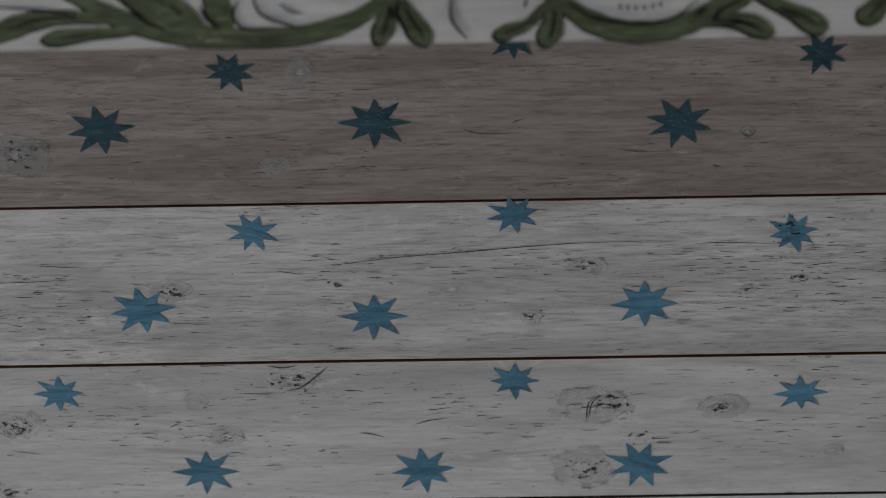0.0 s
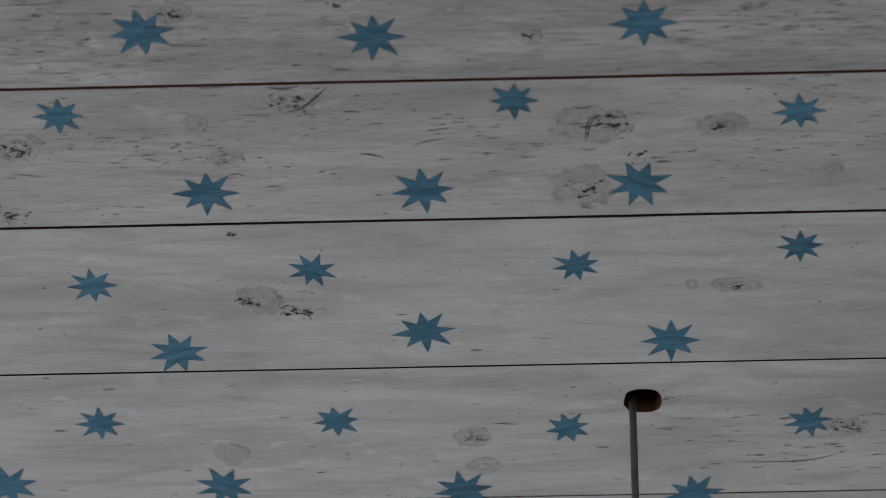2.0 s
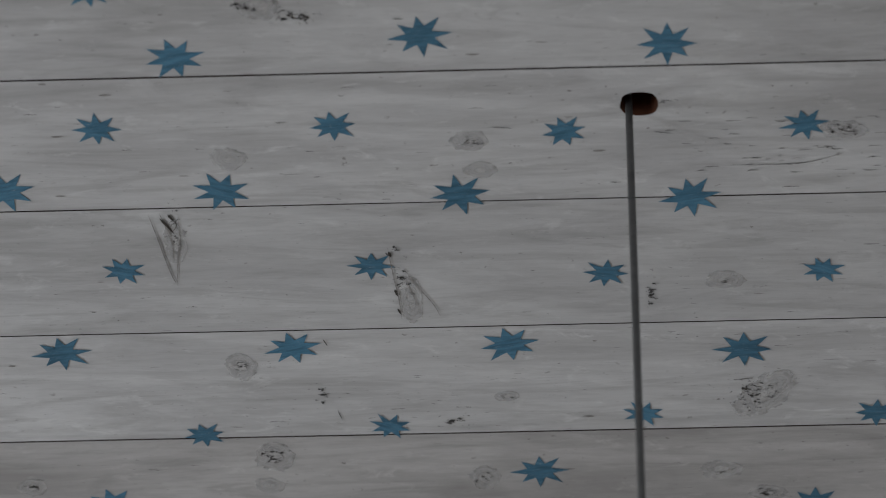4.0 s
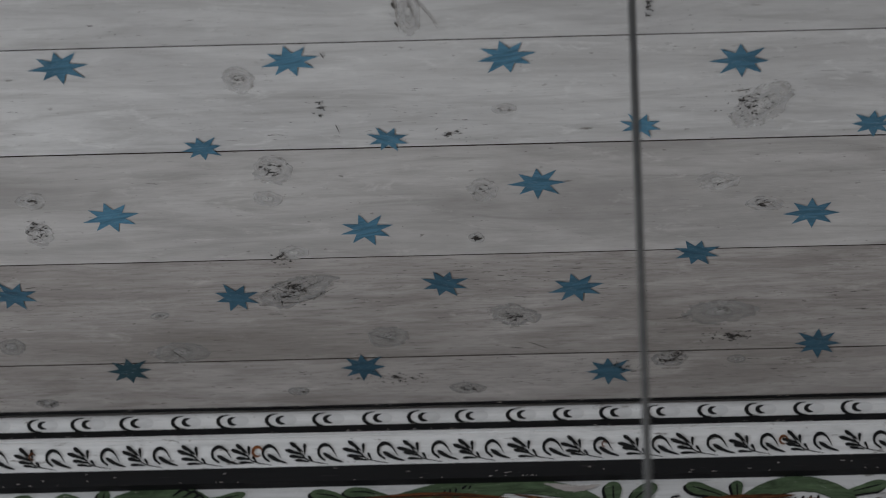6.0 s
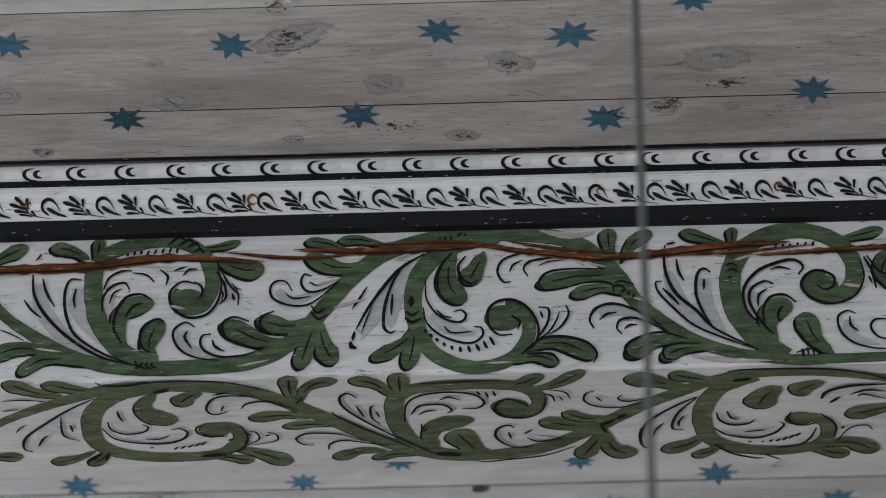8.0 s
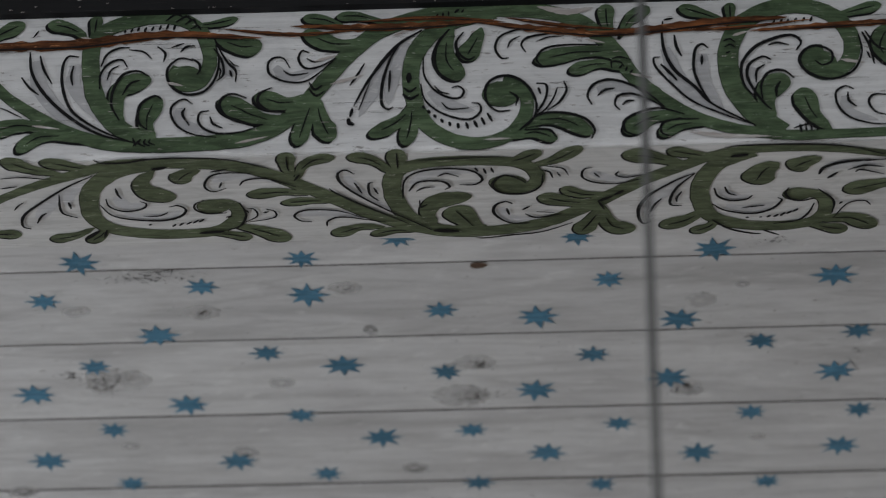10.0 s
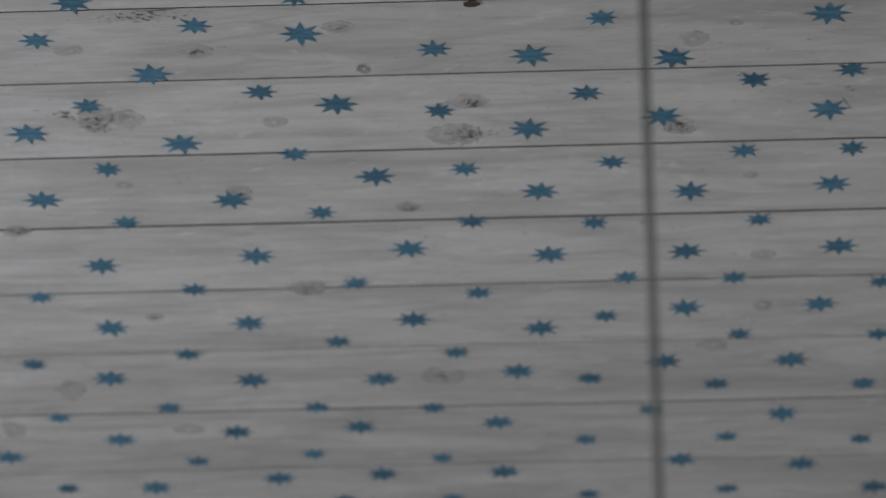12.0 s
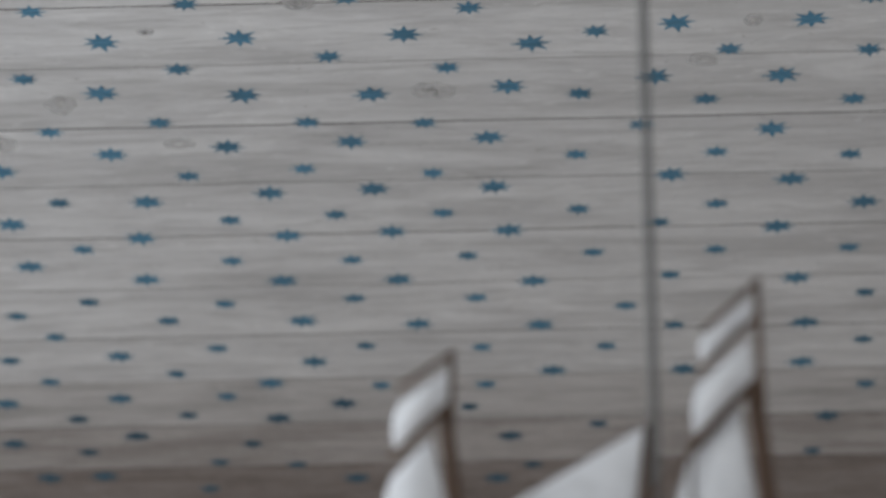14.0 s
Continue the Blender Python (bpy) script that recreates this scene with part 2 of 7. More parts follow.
def flaked():
    """Small dark chips where the limewash has flaked, thinning out towards the rim."""
    m, t, b = material("flaked_specks", 0.8)
    uv = t.nodes.new("ShaderNodeUVMap")
    length = t.nodes.new("ShaderNodeVectorMath")
    length.operation = "LENGTH"
    t.links.new(uv.outputs[0], length.inputs[0])
    chips = noise_at(t, by_object(t, coords(t, (1, 1.4, 1)))[0], 95.0, 4, 0.7)
    spread = node(t, "ShaderNodeMath")
    spread.operation, spread.inputs[1].default_value = "MULTIPLY", 0.17
    t.links.new(length.outputs["Value"], spread.inputs[0])
    left = node(t, "ShaderNodeMath")
    left.operation = "SUBTRACT"
    t.links.new(chips, left.inputs[0])
    t.links.new(spread.outputs[0], left.inputs[1])
    b.inputs["Base Color"].default_value = (0.035, 0.03, 0.028, 1)
    t.links.new(ramp(t, left.outputs[0], [(0.505, 0.0), (0.535, 0.85)]), b.inputs["Alpha"])
    return m


FLAKED = flaked()


# ---- mesh helpers ----
def mesh_of(name, bm, mats):
    me = bpy.data.meshes.new(name)
    bm.normal_update()
    bm.to_mesh(me)
    bm.free()
    for m in mats if isinstance(mats, (list, tuple)) else [mats]:
        me.materials.append(m)
    return me


def part(name, bm, mat, parent=None, label=""):
    ob = new(name, mesh_of(name, bm, mat))
    ob.parent = parent
    return tagged(ob, label)


def box(bm, x0, x1, y0, y1, z0, z1, index=0):
    vs = [bm.verts.new(p) for p in ((x0, y0, z0), (x1, y0, z0), (x1, y1, z0), (x0, y1, z0), (x0, y0, z1), (x1, y0, z1), (x1, y1, z1), (x0, y1, z1))]
    for f in ((3, 2, 1, 0), (4, 5, 6, 7), (0, 1, 5, 4), (1, 2, 6, 5), (2, 3, 7, 6), (3, 0, 4, 7)):
        bm.faces.new([vs[i] for i in f]).material_index = index
    return vs


def extrude_x(bm, outline, x0, x1, steps=1, wobble=0.0):
    """A closed outline of (y, z), run along x."""
    loops = []
    for k in range(steps + 1):
        x = x0 + (x1 - x0) * k / steps
        loops.append([bm.verts.new((x, y + wobble * noise.noise((x * 3, y * 50, z * 50)), z + wobble * noise.noise((x * 3 + 9, y * 50, z * 50)))) for y, z in outline])
    n = len(outline)
    for a, b in zip(loops, loops[1:]):
        for i in range(n):
            bm.faces.new((a[i], a[(i + 1) % n], b[(i + 1) % n], b[i]))
    bm.faces.new(loops[0][::-1])
    bm.faces.new(loops[-1])
    bmesh.ops.recalc_face_normals(bm, faces=bm.faces)


def spline(points, per=7):
    """A smooth line through the points (Catmull-Rom)."""
    p = [Vector(q) for q in points]
    p = [p[0] * 2 - p[1]] + p + [p[-1] * 2 - p[-2]]
    out = []
    for i in range(1, len(p) - 2):
        for k in range(per):
            u = k / per
            a, b, c, d = p[i - 1:i + 3]
            out.append(0.5 * ((2 * b) + (c - a) * u + (2 * a - 5 * b + 4 * c - d) * u * u + (3 * b - a - 3 * c + d) * u ** 3))
    return out + [p[-2]]


def width_at(kind, u):
    if kind == "L":     # lobe: slender foot, round full tip
        return min(1.0, 0.25 + u * 5) * (0.42 + 0.58 * min(1, u / 0.72) ** 1.3) * math.sqrt(max(0.0, 1 - max(0, (u - 0.72) / 0.28) ** 2))
    if kind == "S":     # stem
        return min(1.0, 0.45 + 2.2 * u, 0.55 + 1.6 * (1 - u))
    if kind == "T":     # curling branch: broad foot
        return 1.28 - 0.5 * u
    if kind == "B":
        return 1.0
    if kind == "C":     # crack
        return (math.sin(math.pi * u) ** 0.6) * (0.78 + 0.22 * math.sin(u * 23.0) * math.sin(u * 97.0 + 1))
    if kind == "G":
        return math.sin(math.pi * min(1, 0.15 + 0.85 * u)) ** 0.7
    return 0.30 + 0.70 * math.sin(math.pi * (0.08 + 0.86 * u))


def ribbon(bm, kind, width, points, place, lift, shift=(0, 0), grow=0.0):
    """A brush stroke on a flat face: place(a, b, lift) gives the spot in space."""
    if kind == "B":
        c = Vector(points[1])
        ring = [bm.verts.new(place(c.x + shift[0] + (width / 2 + grow) * math.cos(i * math.pi / 9), c.y + shift[1] + (width / 2 + grow) * 0.8 * math.sin(i * math.pi / 9), lift)) for i in range(18)]
        bm.faces.new(ring)
        return
    line = spline(points, 18 if kind == "L" else 9)
    n = len(line) - 1
    last = None
    for i, q in enumerate(line):
        d = line[min(n, i + 1)] - line[max(0, i - 1)]
        if d.length < 1e-7:
            continue
        d.normalize()
        w = width * 0.5 * max(0.04, width_at(kind, i / n)) * (1 + 0.10 * noise.noise((q.x * 60, q.y * 60, 3.1)) + (0.16 if kind == "K" else 0.02) * noise.noise((q.x * 310, q.y * 310, 7.7))) + grow
        s = Vector((-d.y, d.x)) * w
        o = Vector(shift)
        if grow and i in (0, n):
            o = o + d * (grow if i else -grow)
        pair = [bm.verts.new(place(*(q + s + o), lift)), bm.verts.new(place(*(q - s + o), lift))]
        if last:
            bm.faces.new((last[0], last[1], pair[1], pair[0]))
        last = pair


def even_normals(bm, towards):
    bm.normal_update()
    for f in bm.faces:
        if f.normal.dot(Vector(towards)) < 0:
            f.normal_flip()


FULL = {"S": 1.30, "T": 1.0, "L": 1.42, "B": 1.15, "G": 2.5, "K": 1.45}


def brushwork(parent, strokes, place, towards, green, shade=(-0.0026, -0.0026), full=1.0, stem_shade=None):
    """Painted acanthus: each leaf and stem a part, the black and grey strokes one part each."""
    black, grey, glazes = bmesh.new(), bmesh.new(), 0
    for n, (kind, w, pts) in enumerate(strokes):
        w *= FULL[kind] * full
        if kind in "STLB":
            bm = bmesh.new()
            ribbon(bm, kind, w, pts, place, 0.0010 + 0.00001 * n)
            even_normals(bm, towards)
            part({"S": "painted_stem", "T": "painted_branch", "L": "painted_leaf", "B": "painted_curl"}[kind], bm, green, parent)
            ribbon(black, kind, w, pts, place, 0.0005 + 0.000004 * n, (stem_shade or shade) if kind in "STB" else (shade[0] * 1.6, shade[1] * 1.4), 0.0005)
            if kind == "L" and (Vector(pts[1]) - Vector(pts[0])).angle(Vector(pts[-1]) - Vector(pts[-2])) < 1.25:
                line = spline(pts)
                vein = [line[int(len(line) * u)] for u in (0.30, 0.5, 0.68, 0.80)]
                ribbon(black, "K", 0.0028, vein, place, 0.0021)
        elif kind == "G":
            glazes += 1
            ribbon(grey, kind, w, pts, place, 0.0001 + 0.00002 * glazes)
        else:
            ribbon(black, kind, w, pts, place, 0.0023 + 0.000004 * n)
    for name, bm, mat in (("black_line_painting", black, BLACK), ("grey_shadow_painting", grey, GREY)):
        even_normals(bm, towards)
        part(name, bm, mat, parent)


# ---- shell of the room ----
TOP = 5.7          # underside of the ceiling boards
X0, X1, Y0, Y1 = -5.5, 5.5, -5.0, 12.4

bm = bmesh.new()
for k in range(45):
    x = X0 + k * 0.25 - 0.11
    vs = box(bm, x + 0.002, x + 0.248, Y0, Y1, -0.04, 0.0 + 0.002 * noise.noise((k * 1.7, 0, 0)))
floor = part("floor", bm, BOARDS)
tagged(floor, "worn brown wooden floor boards under the painted ceiling", "floor", kind="structure")


def wall_with_windows(name, side, spans):
    """A thick wall along y (side -1 or 1) with openings at the given places."""
    bm = bmesh.new()
    a, b = (X0 - 0.4, X0) if side < 0 else (X1, X1 + 0.4)
    y = Y0 - 0.4
    for c in spans:
        box(bm, a, b, y, c - 0.65, 0, 6.0)
        box(bm, a, b, c - 0.65, c + 0.65, 0, 1.7)
        box(bm, a, b, c - 0.65, c + 0.65, 4.1, 6.0)
        y = c + 0.65
    box(bm, a, b, y, Y1 + 0.4, 0, 6.0)
    return tagged(part(name, bm, PLASTER), "limewashed plaster wall with deep window openings", "wall", kind="structure")


wall_with_windows("wall_west", -1, WIN_Y)
wall_with_windows("wall_east", 1, WIN_Y)
# unseen end wall, kept close and brown to cut bounced light on the far boards
bm = bmesh.new()
box(bm, X0, X1, Y1, Y1 + 0.4, 0, 6.0)
tagged(part("wall_north", bm, BOARDS), "unseen brown end wall, added to dim the far ceiling", "wall", kind="structure")
bm = bmesh.new()
for q in ((X0, -1.1, 0, 6.0), (1.1, X1, 0, 6.0), (-1.1, 1.1, 0, 1.2), (-1.1, 1.1, 4.2, 6.0)):
    box(bm, q[0], q[1], Y0 - 0.4, Y0, q[2], q[3])
tagged(part("wall_south", bm, PLASTER), "limewashed plaster end wall with a window", "wall", kind="structure")

# ---- ceiling boards ----
EDGES = [3.465, 3.734, 3.985, 4.268, 4.537, 4.811, 5.058, 5.328, 5.594, 5.870, 6.140, 6.450, 6.773, 7.039, 7.323, 7.612, 7.894, 8.170, 8.463, 8.757, 9.038]
edges = [EDGES[0] - 0.27 * k for k in range(31, 0, -1)] + EDGES
while edges[-1] < Y1:
    edges.append(edges[-1] + 0.287 + 0.012 * math.sin(len(edges) * 2.3))
HOLE = (0.0825, 4.3435, 0.0268, 0.0236)     # x, y, half length, half breadth
GAP = 0.0016
# joints by how far they gape, as a share of GAP
OPEN_JOINTS = [(3.465, 1.1), (3.734, 1.0), (3.985, 0.75), (4.268, 0.85), (4.537, 0.26), (4.811, 0.32), (5.058, 0.22), (5.328, 0.42), (5.594, 0.3), (6.773, 1.4), (7.039, 0.25), (7.323, 1.9), (7.612, 1.2)]
rng = random.Random(5)
bm = bmesh.new()
for i, (a, b) in enumerate(zip(edges, edges[1:])):
    kind = 0
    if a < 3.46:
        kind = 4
    elif 5.30 < a < 5.75:
        kind = 2
    elif 5.0 < a < 5.30:
        kind = 5
    elif a < 3.97:
        kind = 1 if a < 3.7 else 7
    # far end: shade put into the board colour, darker in three steps
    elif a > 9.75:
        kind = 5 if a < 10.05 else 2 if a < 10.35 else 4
    wide = next((w for e, w in OPEN_JOINTS if abs(a - e) < 0.01), 0.5 + 0.25 * rng.random())
    gap = GAP * wide
    low = TOP + 0.0004 * rng.uniform(-1, 1)
    if a < HOLE[1] < b:
        low = TOP
        rim, top = [], []
        for k in range(26):
            c, s = math.cos(k * math.tau / 26), math.sin(k * math.tau / 26)
            r = 1 + 0.06 * noise.noise((c * 2, s * 2, 1))
            x, y = HOLE[0] + HOLE[2] * r * abs(c) ** 0.8 * (1 if c > 0 else -1), HOLE[1] + HOLE[3] * r * abs(s) ** 0.8 * (1 if s > 0 else -1)
            rim.append(bm.verts.new((x, y, low)))
            top.append(bm.verts.new((x, y, low + 0.05)))
        out = [bm.verts.new(p) for p in ((X0, a + gap, low), (X1, a + gap, low), (X1, b - gap, low), (X0, b - gap, low))]
        rim_e = [bm.edges.new((rim[k], rim[(k + 1) % 26])) for k in range(26)]
        out_e = [bm.edges.new((out[k], out[(k + 1) % 4])) for k in range(4)]
        made = bmesh.ops.triangle_fill(bm, edges=rim_e + out_e, use_beauty=True)
        for f in made["geom"]:
            if isinstance(f, bmesh.types.BMFace):
                f.normal_update()
                if f.normal.z > 0:
                    f.normal_flip()
        for k in range(26):
            bm.faces.new((rim[k], rim[(k + 1) % 26], top[(k + 1) % 26], top[k])).material_index = 3
        up = [bm.verts.new((v.co.x, v.co.y, TOP + 0.03)) for v in out]
        for k in range(4):
            bm.faces.new((out[k], up[k], up[(k + 1) % 4], out[(k + 1) % 4])).material_index = 6
        continue
    outline = [(a + gap, TOP + 0.03), (a + gap, low + 0.0008), (a + gap + 0.0008, low), (b - gap - 0.0008, low), (b - gap, low + 0.0008), (b - gap, TOP + 0.03)]
    steps = 60
    loops = []
    for k in range(steps + 1):
        x = X0 + (X1 - X0) * k / steps
        w = [0.0011 * noise.noise((x * 2.1, s * 7.7, 0)) for s in (edges[i], edges[i + 1])]
        loops.append([bm.verts.new((x, y + (w[0] if n < 3 else w[1]), z)) for n, (y, z) in enumerate(outline)])
    for p, q in zip(loops, loops[1:]):
        for n in range(5):
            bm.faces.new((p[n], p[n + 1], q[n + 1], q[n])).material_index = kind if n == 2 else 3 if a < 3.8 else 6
# dark boarding above the joints
box(bm, X0, X1, Y0, 3.85, TOP + 0.031, TOP + 0.05, 3)
box(bm, X0, X1, 3.85, HOLE[1] - 0.05, TOP + 0.031, TOP + 0.05, 6)
box(bm, X0, X1, HOLE[1] + 0.05, Y1, TOP + 0.031, TOP + 0.05, 6)
box(bm, X0, HOLE[0] - 0.05, HOLE[1] - 0.05, HOLE[1] + 0.05, TOP + 0.031, TOP + 0.05, 3)
box(bm, HOLE[0] + 0.05, X1, HOLE[1] - 0.05, HOLE[1] + 0.05, TOP + 0.031, TOP + 0.05, 3)
box(bm, X0, X1, Y0, Y1, TOP + 0.12, TOP + 0.2, 3)
ceiling = part("ceiling", bm, [WASH, WASH_ROUGH, WASH_WARM_SHADED, DARK_WOOD, WASH_BARE_SHADED, WASH_DULL_SHADED, JOINT, WASH_WORN])
tagged(ceiling, "limewashed softwood board ceiling with painted blue stars and knots", "ceiling", kind="structure")

# ---- painted stars ----
BIG, SMALL = 0.0415, 0.0328
STARS = [
    [(-0.593, 3.339, BIG), (-0.427, 3.251, SMALL), (-0.250, 3.335, BIG), (-0.074, 3.209, SMALL), (0.131, 3.344, BIG), (0.306, 3.239, SMALL)],
    [(-0.564, 3.639, BIG), (-0.414, 3.511, SMALL), (-0.265, 3.656, BIG), (-0.080, 3.489, SMALL), (0.086, 3.642, BIG), (0.276, 3.526, SMALL)],
    [(-0.686, 3.783, SMALL), (-0.501, 3.927, BIG), (-0.210, 3.930, BIG), (-0.085, 3.772, SMALL), (0.079, 3.926, BIG), (0.291, 3.802, SMALL)],
    [(-0.670, 4.096, SMALL), (-0.562, 4.229, BIG), (-0.367, 4.075, SMALL), (-0.219, 4.197, BIG), (-0.007, 4.075, SMALL), (0.122, 4.224, BIG), (0.297, 4.048, SMALL)],
    [(-0.830, 4.493, BIG), (-0.685, 4.369, SMALL), (-0.518, 4.504, BIG), (-0.351, 4.373, SMALL), (-0.177, 4.521, BIG), (-0.024, 4.395, SMALL), (0.155, 4.537, BIG), (0.316, 4.392, SMALL)],
    [(-0.675, 4.670, SMALL), (-0.311, 4.671, SMALL), (0.032, 4.698, SMALL), (0.350, 4.701, SMALL)],
    [(-0.785, 4.851, BIG), (-0.587, 5.049, SMALL), (-0.438, 4.850, BIG), (-0.301, 5.038, SMALL), (-0.114, 4.852, BIG), (0.085, 5.021, SMALL), (0.236, 4.875, BIG), (0.439, 5.029, SMALL)],
    [(-0.743, 5.212, BIG), (-0.346, 5.258, BIG), (-0.075, 5.153, BIG), (0.351, 5.243, BIG)],
    [(-0.920, 5.407, SMALL), (-0.563, 5.424, SMALL), (-0.229, 5.401, SMALL), (-0.019, 5.419, BIG), (0.172, 5.336, SMALL), (0.369, 5.581, SMALL)],
    [(-0.753, 5.613, SMALL), (-0.371, 5.618, SMALL), (0.030, 5.644, SMALL)],
    [(-0.954, 6.744, BIG), (-0.539, 6.748, SMALL), (-0.358, 6.686, SMALL), (-0.027, 6.694, SMALL), (0.225, 6.750, BIG)],
    [(-1.035, 6.878, SMALL), (-0.831, 7.012, BIG), (-0.733, 6.839, SMALL), (-0.537, 6.877, BIG), (-0.289, 6.945, SMALL), (-0.107, 6.977, BIG), (0.029, 6.848, SMALL), (0.163, 7.000, BIG), (0.451, 6.852, BIG)],
    [(-1.094, 7.226, BIG), (-0.966, 7.125, SMALL), (-0.799, 7.280, BIG), (-0.630, 7.088, SMALL), (-0.486, 7.142, BIG), (-0.288, 7.176, SMALL), (-0.118, 7.254, BIG), (-0.004, 7.123, SMALL), (0.142, 7.219, BIG), (0.318, 7.088, SMALL), (0.465, 7.208, BIG), (0.503, 7.059, SMALL)],
    [(-1.099, 7.491, BIG), (-0.955, 7.372, SMALL), (-0.942, 7.593, SMALL), (-0.721, 7.510, BIG), (-0.581, 7.331, SMALL), (-0.544, 7.570, SMALL), (-0.426, 7.427, BIG), (-0.247, 7.406, SMALL), (-0.100, 7.505, BIG), (0.044, 7.394, SMALL), (0.200, 7.518, BIG), (0.304, 7.361, SMALL), (0.484, 7.504, BIG), (0.517, 7.361, SMALL)],
    [(-1.012, 7.774, BIG), (-0.830, 7.888, SMALL), (-0.690, 7.748, BIG), (-0.492, 7.877, SMALL), (-0.374, 7.733, BIG), (-0.241, 7.623, SMALL), (-0.087, 7.772, BIG), (0.006, 7.640, SMALL), (0.071, 7.879, SMALL), (0.195, 7.771, BIG), (0.294, 7.892, SMALL), (0.341, 7.644, SMALL), (0.506, 7.765, BIG)],
    [(-1.154, 7.907, SMALL), (-1.023, 8.052, BIG), (-0.729, 8.046, BIG), (-0.547, 8.140, SMALL), (-0.381, 8.046, BIG), (-0.239, 7.933, SMALL), (-0.113, 8.099, BIG), (0.024, 8.051, SMALL), (0.193, 8.021, BIG), (0.309, 8.147, SMALL), (0.478, 8.018, BIG), (0.601, 7.926, SMALL), (0.606, 8.164, SMALL)],
    [(-1.209, 8.215, SMALL), (-1.050, 8.291, BIG), (-0.938, 8.440, SMALL), (-0.872, 8.184, SMALL), (-0.743, 8.315, BIG), (-0.613, 8.454, SMALL), (-0.465, 8.324, BIG), (-0.296, 8.205, SMALL), (-0.166, 8.301, BIG), (-0.013, 8.342, SMALL), (0.149, 8.269, BIG), (0.263, 8.383, SMALL), (0.423, 8.275, BIG), (0.583, 8.397, SMALL)],
    [(-1.318, 8.670, BIG), (-1.184, 8.476, SMALL), (-1.062, 8.593, BIG), (-0.899, 8.713, SMALL), (-0.799, 8.567, BIG), (-0.636, 8.688, SMALL), (-0.522, 8.555, BIG), (-0.356, 8.468, SMALL), (-0.347, 8.724, SMALL), (-0.217, 8.548, BIG), (-0.024, 8.644, SMALL), (0.121, 8.501, SMALL), (0.290, 8.646, SMALL), (0.410, 8.535, BIG), (0.589, 8.673, SMALL)],
    [(-1.332, 8.951, BIG), (-1.208, 8.840, SMALL), (-1.006, 8.845, BIG), (-0.826, 8.952, SMALL), (-0.723, 8.811, BIG), (-0.581, 8.934, SMALL), (-0.485, 8.800, BIG), (-0.455, 9.033, BIG), (-0.333, 8.938, SMALL), (-0.210, 8.802, BIG), (-0.185, 9.038, BIG), (-0.021, 8.932, SMALL), (0.162, 9.012, SMALL), (0.189, 8.758, BIG), (0.295, 8.919, SMALL), (0.461, 8.795, BIG), (0.633, 8.924, BIG)],
    [(-1.319, 9.186, BIG), (-1.183, 9.097, SMALL), (-1.050, 9.274, BIG), (-1.040, 9.041, BIG), (-0.839, 9.178, SMALL), (-0.729, 9.298, BIG), (-0.700, 9.043, BIG), (-0.557, 9.186, SMALL), (-0.454, 9.302, BIG), (-0.284, 9.175, SMALL), (0.011, 9.171, SMALL), (0.191, 9.309, SMALL), (0.298, 9.170, SMALL), (0.439, 9.048, BIG), (0.610, 9.173, SMALL)],
    [(-1.387, 9.474, SMALL), (-1.310, 9.605, SMALL), (-1.204, 9.399, SMALL), (-1.025, 9.520, SMALL), (-0.878, 9.426, SMALL), (-0.698, 9.537, BIG), (-0.564, 9.409, SMALL), (-0.419, 9.568, BIG), (-0.272, 9.420, SMALL), (-0.132, 9.328, BIG), (-0.123, 9.591, BIG), (0.087, 9.486, SMALL), (0.203, 9.608, SMALL), (0.493, 9.341, BIG), (0.522, 9.607, BIG), (0.659, 9.435, SMALL)],
    [(-1.440, 9.746, SMALL), (-1.358, 9.884, SMALL), (-1.165, 9.732, BIG), (-1.035, 9.850, SMALL), (-0.919, 9.695, SMALL), (-0.687, 9.789, BIG), (-0.553, 9.697, SMALL), (-0.268, 9.719, SMALL), (-0.096, 9.874, BIG), (0.037, 9.728, SMALL), (0.231, 9.883, BIG), (0.523, 9.852, BIG), (0.669, 9.718, SMALL)],
    [(-1.484, 10.021, BIG), (-1.316, 10.132, SMALL), (-1.193, 10.003, BIG), (-1.032, 10.120, SMALL), (-0.922, 10.002, SMALL), (-0.804, 9.920, BIG), (-0.803, 10.151, BIG), (-0.631, 10.062, BIG), (-0.528, 9.949, SMALL), (-0.313, 10.101, SMALL), (-0.265, 9.956, SMALL), (0.690, 10.002, SMALL)],
    [(-1.501, 10.291, BIG), (-1.313, 10.360, SMALL), (-1.178, 10.254, BIG), (-0.978, 10.445, SMALL), (-0.883, 10.324, SMALL), (-0.776, 10.472, SMALL), (-0.213, 10.301, BIG), (0.014, 10.232, SMALL), (0.572, 10.444, SMALL), (0.600, 10.206, BIG)],
    [(-1.438, 10.533, BIG), (-1.292, 10.529, BIG), (-1.020, 10.633, SMALL), (-0.626, 10.577, BIG), (-0.255, 10.596, BIG), (-0.159, 10.505, SMALL)],
]


def star_mesh(radius, seed, mat):
    r = random.Random(seed)
    bm = bmesh.new()
    ring = []
    for k in range(16):
        a = k * math.tau / 16 + (r.uniform(-0.05, 0.05) if k % 2 == 0 else 0)
        d = radius * ((1 + r.uniform(-0.10, 0.10)) if k % 2 == 0 else 0.46 * (1 + r.uniform(-0.08, 0.08)))
        ring.append(bm.verts.new((math.cos(a) * d, -math.sin(a) * d, 0)))
    mid = bm.verts.new((0, 0, 0))
    for k in range(16):
        bm.faces.new((ring[k], ring[(k + 1) % 16], mid))
    even_normals(bm, (0, 0, -1))
    return mesh_of("painted_star", bm, mat)


